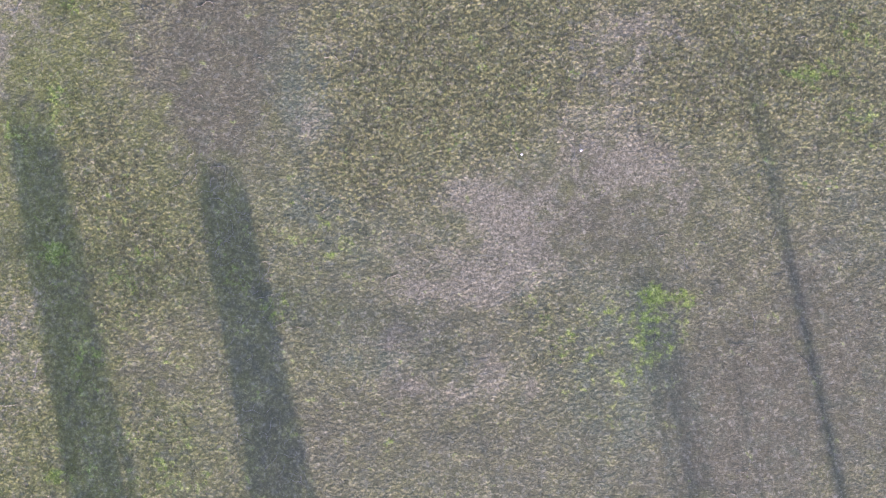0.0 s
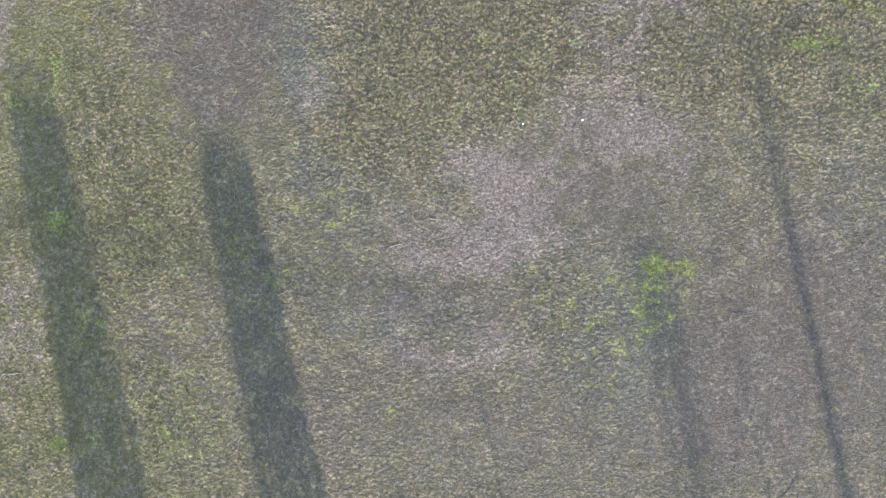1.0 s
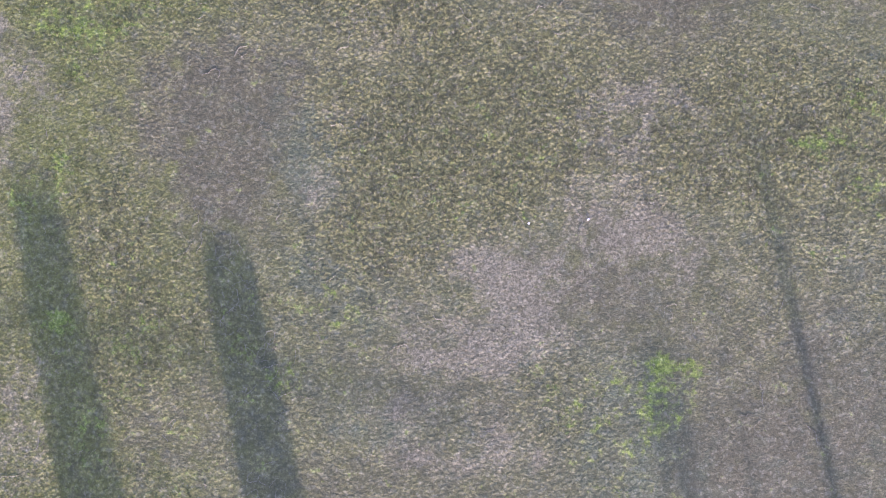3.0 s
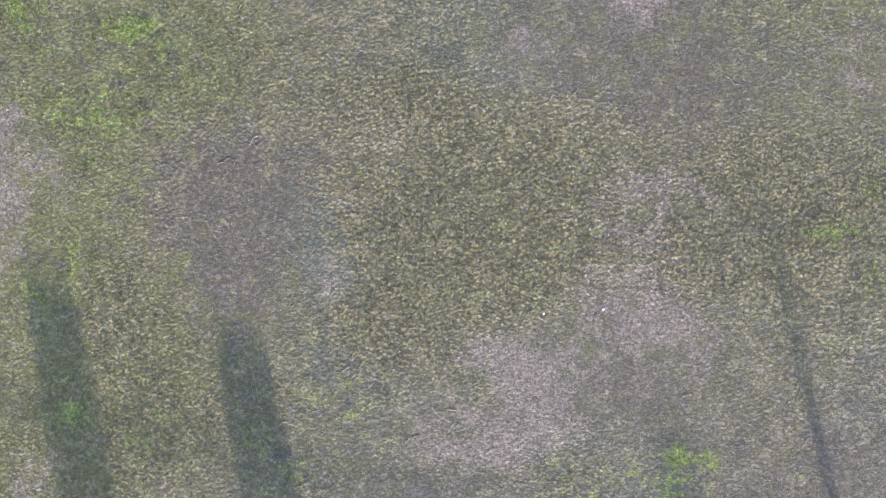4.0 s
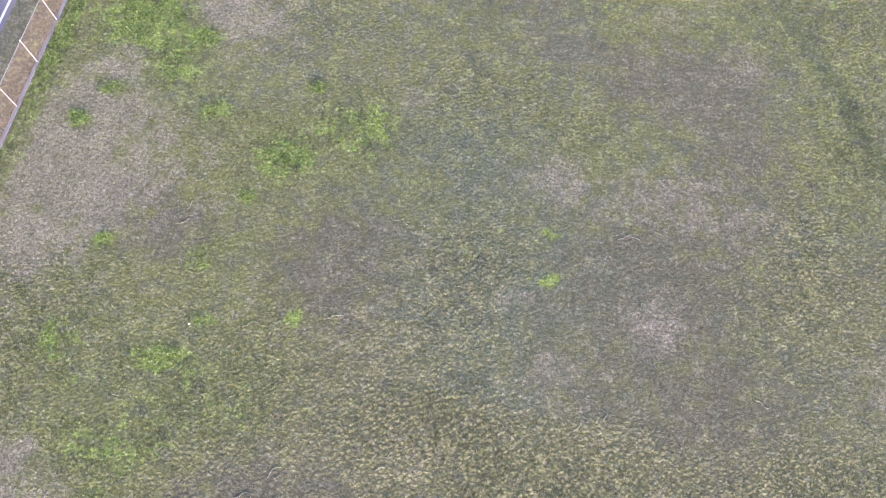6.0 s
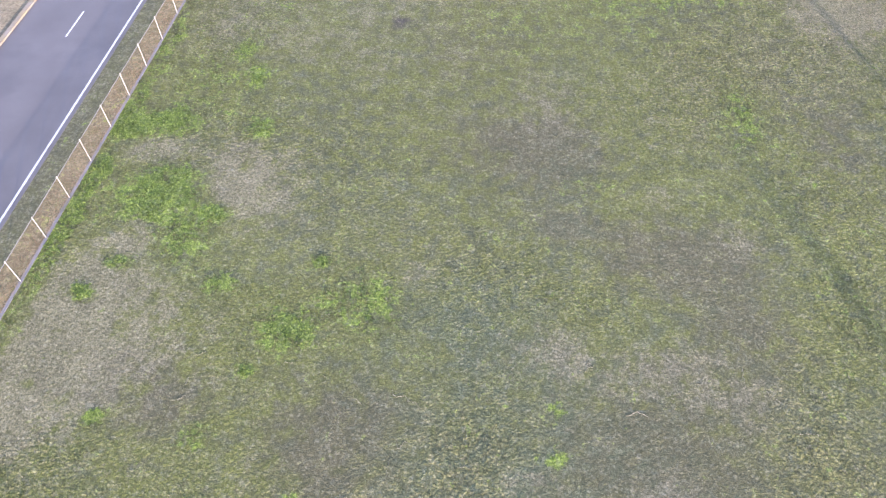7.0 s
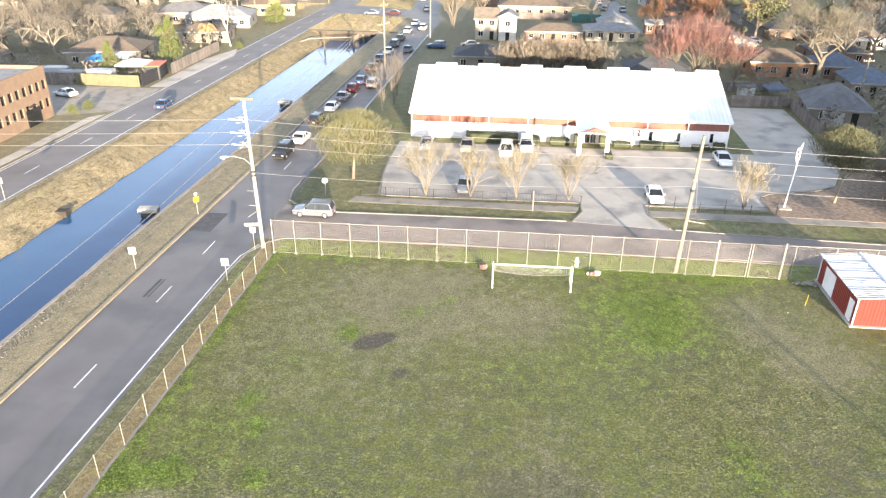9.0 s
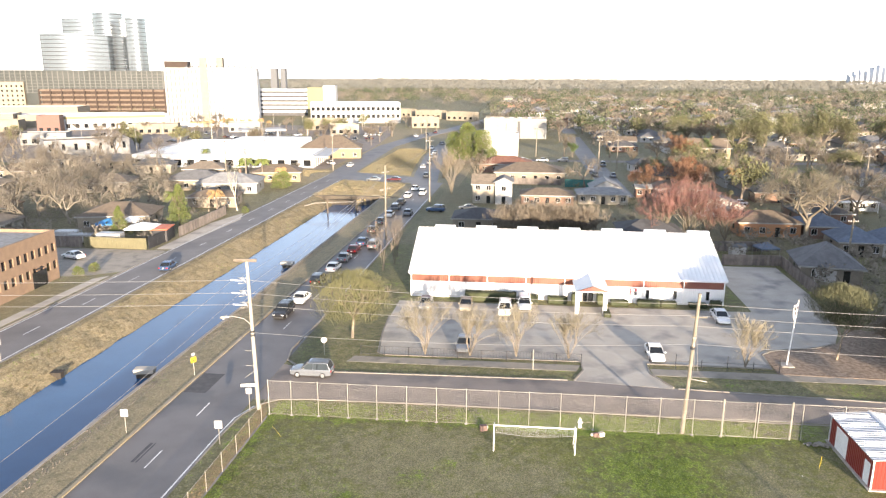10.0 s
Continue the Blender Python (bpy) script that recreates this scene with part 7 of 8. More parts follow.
    for lvl in range(storeys):
        for k in range(n):
            cx = -a + w * (k + 0.5) / n
            if lvl == 0 and k == n // 2:
                part("door", Shape().soft_box(cx - 0.5, cx + 0.5, -b2 - 0.05, -b2 + 0.02, 0.05, 2.1, 0.02), DARK_GLASS, t)
                continue
            z0 = 0.85 + lvl * 2.7
            wn2 = part("window", Shape().box(cx - 0.55, cx + 0.55, -b2 - 0.03, -b2 + 0.03, z0, z0 + 1.25), DARK_GLASS, t)
            part("window_frame", Shape().tube([(cx - 0.58, -b2 - 0.04, z0), (cx - 0.58, -b2 - 0.04, z0 + 1.25), (cx + 0.58, -b2 - 0.04, z0 + 1.25), (cx + 0.58, -b2 - 0.04, z0), (cx - 0.58, -b2 - 0.04, z0)], 0.05, 4).tube([(cx, -b2 - 0.04, z0), (cx, -b2 - 0.04, z0 + 1.25)], 0.03, 4), WHITE_PAINT, wn2)
    for sx in (-1, 1):
        part("window", Shape().box(sx * a - 0.03, sx * a + 0.03, -0.6, 0.6, 0.9, 2.1), DARK_GLASS, t)
    if porch:
        part("porch_roof", Shape().box(-a * 0.5, a * 0.9, -b2 - 2.2, -b2 - o, h - 0.2, h - 0.02), WHITE_PAINT, t)
        for px in (-a * 0.45, a * 0.2, a * 0.85):
            part("porch_post", Shape().box(px - 0.07, px + 0.07, -b2 - 2.15, -b2 - 2.0, 0, h - 0.2), WHITE_PAINT, t)
    return t


# houses that can be told apart
house(-9.0, 194.5, 0, 5.6, 8.0, 5.0, "cream", "tan", "gable", "two-storey cream house with a tan shingle roof", 2.2, 2)
house(-3.6, 192.5, 0, 4.4, 6.0, 5.8, "white", "grey", "front", "tall narrow white house with a front gable", 1.2, 1)
house(7.8, 193.0, 0, 13.5, 8.0, 2.6, "brick", "brown", "hip", "long brick house with a brown hipped roof", 1.4, 5)
house(22.5, 196.5, 0, 13.0, 8.0, 2.6, "cream", "pale", "hip", "cream bungalow with a pale roof", 1.3, 5)
house(24.3, 205, 0, 8.0, 7.0, 3.0, "white", "pale", "front", "white gabled house with a pale roof", 2.0, 2)
house(35, 207, 0, 4.0, 4.0, 2.6, "brick", "pale", "gable", "small red shed with white trim", 0.8, 2)
house(53.0, 161.0, 0, 12.5, 8.5, 3.0, "orange", "brown", "hip", "orange brick house with a brown hipped roof", 1.9, 4)
garage_house = house(52.2, 127.3, -10, 9.4, 10.2, 2.5, "beige", "grey", "hip", "beige garage with a large grey-brown hipped roof", 3.1, 2)
part("garage_door", Shape().soft_box(-2.6, 0.8, -5.2, -5.12, 0.05, 2.1, 0.03), WALLS["white"], garage_house, "white panelled garage door")
house(64.6, 145.4, -4, 7.6, 9.0, 2.7, "beige", "blue", "hip", "beige house with a blue-grey roof", 2.3, 3)
house(70.8, 144.8, -4, 5.2, 8.0, 2.8, "white", "blue", "hip", "white garage wing with a blue-grey roof", 1.9, 2)
house(82, 147, -5, 9.0, 9.0, 2.7, "white", "blue", "hip", "white house with a blue-grey roof", 1.9, 3)
house(82, 194, 4, 16.0, 9.0, 2.8, "white", "tan", "hip", "long white house with a porch and tan roof", 1.9, 6, porch=True)
house(64.5, 160.6, 0, 8.5, 9.0, 2.6, "brick", "blue", "hip", "low house with a blue-grey roof beside the bare tree", 1.9)
house(70, 176, 0, 12.0, 9.0, 2.6, "brick", "dark", "hip", "house with a dark roof behind the bare tree", 1.9)
house(48, 183, 0, 12.0, 9.0, 2.7, "white", "grey", "front", "white gabled house behind the maples", 2.2)
house(26.5, 150, 0, 12.0, 9.0, 2.7, "beige", "dark", "hip", "house with a dark hipped roof behind the hall", 1.8)
house(-8.5, 160, 0, 11.0, 9.0, 2.7, "beige", "dark", "hip", "house with a dark brown roof behind the hall", 1.6)
house(-14.5, 141, 0, 4.5, 6, 2.4, "grey", "grey", "gable", "small grey outbuilding beside the road", 0.7, 1)
house(4, 238, 0, 22.0, 14.0, 3.0, "beige", "brown", "hip", "long low building with a brown hipped roof", 2.4, 6)
house(-4, 258, 0, 18.0, 12.0, 3.0, "brick", "red", "hip", "low building with a reddish roof", 2.2, 5)
house(75.0, 300, 10, 16.0, 11.0, 5.2, "yellow", "brown", "gable", "two-storey yellow house with a brown roof", 3.4, 4, True)
house(-88.4, 153, 12, 15.0, 11.0, 3.0, "beige", "brown", "hip", "beige house with a large brown hipped roof", 2.2, 4)
house(-95.0, 207, 12, 16.0, 10.0, 3.0, "beige", "grey", "hip", "cream house with a grey hipped roof", 2.2, 4)
house(-83.0, 203, 10, 17.0, 12.0, 3.0, "grey", "pale", "hip", "house with a pale grey roof and brick chimney", 2.3, 4, True)
house(-76.5, 226, 12, 15.0, 10.0, 3.0, "yellow", "brown", "hip", "yellow stucco house with a brown roof", 2.0, 4)
house(-78.0, 180, 10, 12.0, 8.0, 2.6, "beige", "brown", "hip", "low beige house with a brown roof", 1.4, 3)
house(-76.0, 295, 10, 24.0, 16.0, 4.0, "yellow", "brown", "hip", "yellow shop building with a large brown roof", 4.4, 5)


def block(name, x, y, turn, w, d, h, wall_mat, rows_, cols_, label, roof_mat=None, win=(1.2, 1.4), glass_mat=None, parapet=0.6, base=0.9, category="building"):
    """A flat-roofed building with real window openings on the front and panes on its sides."""
    t = thing(name, x, y, 0, turn, label, category)
    a, b2 = w / 2, d / 2
    storey = (h - base) / rows_ if rows_ else h
    s = Shape().box(-a, a, -b2 + 0.35, b2, -0.2, h)
    if rows_:
        sw2 = w / cols_
        zs = [0.0]
        for r in range(rows_):
            z0 = base + r * storey
            s.box(-a, a, -b2, -b2 + 0.35, zs[-1] if r else -0.2, z0)
            for c in range(cols_ + 1):
                x0 = -a if c == 0 else -a + sw2 * (c - 0.5) + win[0] / 2
                x1 = a if c == cols_ else -a + sw2 * (c + 0.5) - win[0] / 2
                s.box(x0, x1, -b2, -b2 + 0.35, z0, z0 + win[1])
            zs.append(z0 + win[1])
            for c in range(cols_):
                cx = -a + sw2 * (c + 0.5)
                part("window", Shape().box(cx - win[0] / 2, cx + win[0] / 2, -b2 + 0.2, -b2 + 0.3, z0, z0 + win[1]), glass_mat or DARK_GLASS, t)
        s.box(-a, a, -b2, -b2 + 0.35, zs[-1], h)
    else:
        s.box(-a, a, -b2, -b2 + 0.35, -0.2, h)
    part("wall", s, wall_mat, t)
    p = Shape().box(-a, a, -b2, -b2 + 0.4, h, h + parapet).box(-a, a, b2 - 0.4, b2, h, h + parapet).box(-a, -a + 0.4, -b2 + 0.4, b2 - 0.4, h, h + parapet).box(a - 0.4, a, -b2 + 0.4, b2 - 0.4, h, h + parapet)
    part("parapet", p, wall_mat, t)
    part("roof", Shape().box(-a + 0.4, a - 0.4, -b2 + 0.4, b2 - 0.4, h, h + 0.08), roof_mat or ROOFS["pale"], t)
    return t


BRICK_ORANGE = paint("orange_brick", (0.25, 0.168, 0.112), (0.21, 0.142, 0.096), 1.0, 0.88, bump=0.008, fine=14)
# brick office: its long side faces the road
office = block("brick_office", -84.0, 92.5, 92, 37.0, 17.0, 7.6, BRICK_ORANGE, 2, 21, "orange brick office building with rows of dark windows", ROOFS["pale"], (1.0, 1.4), base=1.8)
part("entrance", Shape().box(11.5, 15.0, -8.62, -8.46, 0, 2.6), DARK_GLASS, office, "flat dark entrance panel")
part("lettering", Shape().box(12.3, 14.2, -8.62, -8.52, 2.85, 3.1), DARK_METAL, office)
for k in range(4):
    part("roof_unit", Shape().soft_box(-12 + k * 7, -10 + k * 7, -1, 1, 7.6, 8.8, 0.1), GALV, office)
YELLOW_WOOD = paint("yellowish_wood_fence", (0.145, 0.13, 0.075), (0.115, 0.105, 0.06), 1.2, 0.9, bump=0.01, fine=10)
GREY_WOOD = paint("grey_wood_fence", (0.19, 0.16, 0.14), (0.13, 0.11, 0.10), 1.2, 0.95, bump=0.01, fine=10, vary=0.2)


def board_fence(x0, y0, x1, y1, h, mat, label):
    n = max(2, int(math.dist((x0, y0), (x1, y1)) / 0.42))
    f = thing("board_fence", x0, y0, 0, math.degrees(math.atan2(y1 - y0, x1 - x0)), label, "fence")
    plank = Shape().soft_box(0.01, 0.41, -0.03, 0.03, 0, h, 0.012).mesh("board")
    plank.materials.append(mat)
    r = random.Random(int(x0))
    for k in range(n):
        o = part("board", plank, mat, f)
        o.matrix_basis = pose(k * 0.42, r.uniform(-0.02, 0.02), r.uniform(-0.06, 0.02))
    part("rail", Shape().box(0, n * 0.42, 0.035, 0.09, 0.4, 0.5).box(0, n * 0.42, 0.035, 0.09, h - 0.5, h - 0.4), mat, f)


board_fence(-84.5, 131.9, -71.3, 131.5, 2.2, YELLOW_WOOD, "yellowish wooden board fence by the lot")
board_fence(-97, 131.5, -84.6, 131.9, 2.2, GREY_WOOD, "grey wooden board fence by the lot")
board_fence(-71.2, 131.7, -70.9, 140.5, 2.4, DARK_METAL, "dark fence panels beside the driveway")
board_fence(-70.4, 143, -70.2, 168, 2.2, GREY_WOOD, "weathered grey fence beside the driveway")
board_fence(36.5, 132.0, 47.0, 132.4, 2.0, GREY_WOOD, "weathered grey wooden fence behind the lot")
board_fence(46.8, 132.0, 45.9, 112.0, 2.0, GREY_WOOD, "weathered grey wooden fence beside the lot")
board_fence(31.5, 142.5, 49.0, 143.5, 2.0, GREY_WOOD, "weathered grey wooden garden fence")
board_fence(-6.0, 226, 14, 226, 1.9, GREY_WOOD, "weathered grey wooden garden fence")
TEAL = paint("teal_screen", (0.03, 0.13, 0.12), rough=0.8)
board_fence(14.5, 222, 25.0, 222, 2.4, TEAL, "dark teal fence panels beside the gardens")
BLUE_GREY = paint("slate_blue_canvas", (0.12, 0.15, 0.20), (0.10, 0.125, 0.17), 1.0, 0.7)
BLUE_TARP = paint("blue_tarp", (0.03, 0.16, 0.36), (0.04, 0.2, 0.42), 1.0, 0.6)
ORANGE_BOX = paint("orange_container", (0.62, 0.16, 0.07), rough=0.6)


def tent(x, y, w, d, h, mat, label):
    t = thing("canopy_tent", x, y, 0, 10, label, "tent")
    a, b2 = w / 2, d / 2
    part("canopy", Shape().add([(-a, -b2, h), (a, -b2, h), (a, b2, h), (-a, b2, h), (0, 0, h + 0.9), (-a, -b2, h - 0.3), (a, -b2, h - 0.3), (a, b2, h - 0.3), (-a, b2, h - 0.3)],
                               [(0, 1, 4), (1, 2, 4), (2, 3, 4), (3, 0, 4), (0, 5, 6, 1), (1, 6, 7, 2), (2, 7, 8, 3), (3, 8, 5, 0)]), mat, t)
    for px, py in ((-a, -b2), (a, -b2), (a, b2), (-a, b2)):
        part("leg", Shape().tube([(px * 0.98, py * 0.98, 0), (px * 0.98, py * 0.98, h)], 0.04, 5), GALV, t)


tent(-86.0, 143.5, 4.5, 4.5, 2.6, BLUE_TARP, "blue canopy tent among the houses")
tent(46.6, 139.5, 3.6, 3.4, 1.9, BLUE_GREY, "slate-blue garden canopy behind the wooden fence")
gs = thing("garden_shed", 41.4, 139.5, 0, 4, "small white garden shed behind the fence", "shed")
part("body", Shape().soft_box(-1.3, 1.3, -1.0, 1.0, 0, 1.9, 0.04), WALLS["white"], gs)
part("roof", Shape().add([(-1.45, -1.15, 1.85), (1.45, -1.15, 1.85), (1.45, 1.15, 1.85), (-1.45, 1.15, 1.85), (-1.45, 0, 2.4), (1.45, 0, 2.4)], [(0, 1, 5, 4), (2, 3, 4, 5), (1, 2, 5), (3, 0, 4), (3, 2, 1, 0)]), ROOFS["grey"], gs)
tent(-76.8, 140.5, 6.0, 5.0, 2.6, WHITE_PAINT, "white canopy tent behind the fence")
tent(-83.0, 147.0, 4.0, 3.0, 2.5, WHITE_PAINT, "white canopy tent among the houses")
bin_ = thing("storage_container", -72.6, 140.5, 0, 10, "orange-roofed dark storage container", "container")
part("body", Shape().soft_box(-1.6, 1.6, -2.6, 2.6, 0, 2.4, 0.05), DARK_METAL, bin_)
part("lid", Shape().soft_box(-1.7, 1.7, -2.7, 2.7, 2.4, 2.6, 0.05), ORANGE_BOX, bin_, "orange roof panel")
part("sign_panel", Shape().box(0.0, 1.2, -2.66, -2.61, 0.6, 1.9), WHITE_PAINT, bin_)
for k, (x, y) in enumerate(((-90.0, 135.5), (-86.5, 134.6), (-80.5, 134.5))):
    c = thing("work_trailer", x, y, 0, 5, "pale grey trailer behind the fence", "trailer")
    part("body", Shape().soft_box(-2.4, 2.4, -1.1, 1.1, 0.5, 2.5 - 0.4 * (k % 2), 0.08), SIGN_BACK, c)
    for px in (-1.2, 1.2):
        part("wheel", Shape().tube([(px, -1.12, 0.33), (px, 1.12, 0.33)], 0.33, 10), TYRE, c)

# jetties and pipes in the canal
for x, y, turn, lab in ((-44.6, 79.6, 10, "pale concrete outfall box at the canal edge"), (-43.0, 130.5, 0, "pale concrete outfall slab at the canal edge")):
    o = thing("outfall", x, y, -1.75, turn, lab, "outfall")
    part("slab", Shape().soft_box(-1.5, 0.9, -0.6, 0.6, -0.2, 0.4, 0.06), CONCRETE, o)
    part("pier", Shape().box(-1.2, 0.8, -0.45, 0.45, -1.6, -0.21), CULVERT_WALL, o, "dark stained concrete pier")
of = thing("outfall", -55.2, 78.2, -2.0, 5, "dark wooden outfall box on the canal bank", "outfall")
WET_DARK = paint("dark_wet_timber", (0.045, 0.036, 0.028), (0.03, 0.025, 0.02), 1.5, 0.9)
part("box", Shape().soft_box(-0.6, 0.6, -0.45, 0.45, -1.2, 0.25, 0.05), WET_DARK, of)
part("lid", Shape().soft_box(-0.7, 0.7, -0.55, 0.55, 0.25, 0.33, 0.03), WET_DARK, of)

# ------------------------------------------------------------------ the town beyond
WHITE_WALL = paint("white_render", (0.42, 0.425, 0.43), (0.37, 0.375, 0.38), 0.3, 0.8)
CREAM_WALL = paint("cream_render", (0.24, 0.21, 0.16), (0.20, 0.175, 0.135), 0.3, 0.8)
YELLOW_WALL = paint("yellow_render", (0.29, 0.235, 0.12), rough=0.8)
BRICK_DARK = paint("brown_brick", (0.05, 0.034, 0.027), (0.04, 0.028, 0.022), 0.3, 0.9)
BRICK_TAN = paint("tan_brick", (0.150, 0.112, 0.086), (0.118, 0.088, 0.068), 0.3, 0.9)
MIRROR_GLASS = paint("mirror_glass", (0.33, 0.36, 0.38), (0.29, 0.32, 0.34), 0.05, 0.22, 0.8)
PODIUM_GLASS = paint("podium_glass", (0.032, 0.036, 0.034), (0.048, 0.052, 0.05), 0.05, 0.3)
PODIUM_BAR = paint("podium_mullion", (0.105, 0.108, 0.10), rough=0.6)
TOWER_GLASS = glass("tower_window_glass", (0.012, 0.013, 0.015), 0.4)
PALE_GLASS = glass("pale_glass", (0.06, 0.062, 0.07), 0.04)
FLAT_WHITE = paint("white_membrane", (0.80, 0.80, 0.79), (0.70, 0.70, 0.68), 0.1, 0.8)
block("office_block", -113.0, 509, 13, 62, 16, 13.5, WHITE_WALL, 2, 18, "white office block with two rows of dark windows", FLAT_WHITE, (2.2, 2.4), base=3.4)
tower = block("tower_block", -193, 455, 13, 56, 14, 36, WHITE_WALL, 9, 22, "white tower block with columns of narrow windows", FLAT_WHITE, (1.05, 3.3), TOWER_GLASS, base=3.2)
part("stair_core", Shape().box(-6.5, -2.0, -7.9, -6, 0, 43).box(3, 7, -4, 4, 36, 43), CREAM_WALL, tower)
part("roof_house", Shape().box(-28, -14, -5, 5, 36.6, 40.5), BRICK_DARK, tower)
for k in range(12):
    part("roof_vent", Shape().box(-15 + k * 3.6, -13.8 + k * 3.6, -6.8, -5.8, 36.6, 37.8), DARK_METAL, tower)
part("entrance_canopy", Shape().box(-14, 2, -14, -7, 3.2, 3.8), YELLOW_WALL, tower)
garage = thing("parking_garage", -182, 592, 0, 8, "white open-deck parking garage with a yellow stair tower", "building")
for k in range(6):
    part("deck", Shape().box(-36, 22, -12, 12, 3.4 * k + 2.4, 3.4 * k + 4.3), WHITE_WALL, garage)
# Dark solid stands in for the shade between the open decks.
part("core", Shape().box(-35.5, 21.5, -11, 11.5, 0, 21), DARK_METAL, garage)
part("stair_tower", Shape().box(12, 24, -13.5, 5, 0, 22.5), YELLOW_WALL, garage, "yellow stair tower")
part("wing", Shape().box(24, 34, -9, 9, 0, 24), WHITE_WALL, garage)
brick_garage = thing("parking_garage", -348, 625, 0, 5, "brown brick parking garage", "building")
for k in range(5):
    part("deck", Shape().box(-68, 62, -15, 15, 4.0 * k + 1.6, 4.0 * k + 3.2), BRICK_TAN, brick_garage)
# Darkened solid again paints the shaded voids between decks.
part("core", Shape().box(-67, 61, -13, 14, 0, 18), BRICK_DARK, brick_garage)
for k in range(14):
    part("pier", Shape().box(-68 + k * 10 - 0.6, -68 + k * 10 + 0.6, -15.3, -14, 0, 19.5), BRICK_DARK, brick_garage)
podium = block("glass_podium", -440, 700, 10, 230, 30, 35, PODIUM_GLASS, 0, 1, "long glazed podium below the towers", FLAT_WHITE)
for k in range(46):
    part("mullion", Shape().box(-115 + k * 5 - 0.4, -115 + k * 5 + 0.4, -15.4, -15, 14, 35), PODIUM_BAR, podium)
for k in range(7):
    part("mullion", Shape().box(-115, 115, -15.3, -15, 14 + k * 3, 14.4 + k * 3), PODIUM_BAR, podium)


def glass_tower(x, y, turn, w, d, h, label):
    t = thing("glass_tower", x, y, 0, turn, label, "tower")
    ring = [(-w / 2 + w * k / 24, -d / 2 - d * 0.32 * math.sin(math.pi * k / 24)) for k in range(25)] + [(w / 2, d / 2), (-w / 2, d / 2)]
    part("curtain_wall", Shape().slab(ring, 0, h), MIRROR_GLASS, t, "mirror glass facade")
    for k in range(int((h - 30) / 4) + 1):
        big = [(px * 1.006, py * 1.01) for px, py in ring]
        part("floor_band", Shape().slab(big, 30 + k * 4.0, 30.7 + k * 4.0) if 30 + k * 4.0 < h else Shape().slab(big, h, h + 1), PALE_GLASS, t)
    return t


glass_tower(-462, 748, 20, 64, 36, 72, "curved glass office tower")
glass_tower(-480, 805, 20, 52, 34, 90, "tall glass office tower")
glass_tower(-446, 790, 14, 30, 34, 96, "tall glass office tower")
glass_tower(-402, 752, 40, 20, 24, 88, "slim glass office tower")
block("cream_block", -520, 676, 12, 82, 20, 24, CREAM_WALL, 5, 18, "cream apartment block with small windows", FLAT_WHITE, (1.6, 1.9), base=1.6)
long_shop = block("low_shop", -252, 430, 33, 68, 18, 8.2, WHITE_WALL, 1, 14, "long low white shop building", FLAT_WHITE, (2.2, 2.4), base=1.2)
part("sign_band", Shape().box(-33, 33, -9.3, -9.02, 6.4, 8.0), YELLOW_WALL, long_shop, "yellow sign band")
block("low_shop", -300, 448, 20, 90, 30, 7.0, CREAM_WALL, 0, 1, "long low cream building", FLAT_WHITE)
block("low_shop", -390, 520, 15, 120, 30, 8.0, WALLS["beige"], 0, 1, "long low pale warehouse", FLAT_WHITE)
block("low_shop", -340, 420, 25, 60, 26, 8.0, WALLS["beige"], 1, 9, "low pale shop with display windows", FLAT_WHITE, (3.0, 2.2), base=0.8)
block("mansard_block", -180, 289, 40, 32, 14, 6.2, WALLS["grey"], 1, 7, "grey-green apartment block with tall arched windows", ROOFS["tan"], (1.2, 2.6), base=2.6)
store = block("flat_store", -109, 285, 5, 66, 62, 4.0, WHITE_WALL, 1, 14, "flat-roofed white store with a blinding white roof", FLAT_WHITE, (2.6, 2.2), base=0.6)
part("raised_roof", Shape().box(-8, 22, -4, 24, 4.0, 6.6), FLAT_WHITE, store)
for k in range(7):
    part("canopy_post", Shape().box(33 + 0.2, 33.5, -30 + k * 4.5, -29.7 + k * 4.5, 0, 3.8), WHITE_WALL, store)
part("canopy", Shape().box(32.8, 38, -31, 0, 3.8, 4.2), WHITE_WALL, store)
can = thing("fuel_canopy", -131, 366, 0, 30, "white filling-station canopy on columns", "canopy")
part("canopy", Shape().soft_box(-11, 11, -7, 7, 4.6, 5.6, 0.1), WHITE_WALL, can)
for px in (-8, 0, 8):
    part("column", Shape().box(px - 0.4, px + 0.4, -0.4, 0.4, 0, 4.6), WHITE_WALL, can)
wshop = block("white_shop", -7.0, 293, 0, 15, 10, 10.2, WALLS["white"], 0, 1, "tall plain white building", ROOFS["pale"])
part("annex", Shape().soft_box(-11.5, -7.5, -5, 5, 0, 5.0, 0.06).soft_box(-7.4, -1.0, -6.8, -5.0, 0, 3.2, 0.06), WALLS["white"], wshop)
ws = block("workshop", -0.8, 398, 0, 33, 14, 10.0, WALLS["grey"], 0, 1, "long pale grey workshop with a tan roof", ROOFS["tan"])
part("door", Shape().box(1.2, 2.6, -7.1, -6.9, 0, 9.0), DARK_METAL, ws, "tall dark door")
for k in range(5):
    part("roof_unit", Shape().soft_box(-13 + 5 * k, -11.6 + 5 * k, -1, 0.4, 10.0, 11.0, 0.1), GALV, ws)
FAR_DARK = paint("distant_dark_glass", (0.11, 0.115, 0.125), rough=0.7)
block("dark_tower", -402, 1200, 0, 11, 10, 41, FAR_DARK, 0, 1, "slim dark tower in the distance", FLAT_WHITE)
block("dark_tower", -386, 1200, 0, 8, 10, 41, FAR_DARK, 0, 1, "slim dark tower in the distance", FLAT_WHITE)
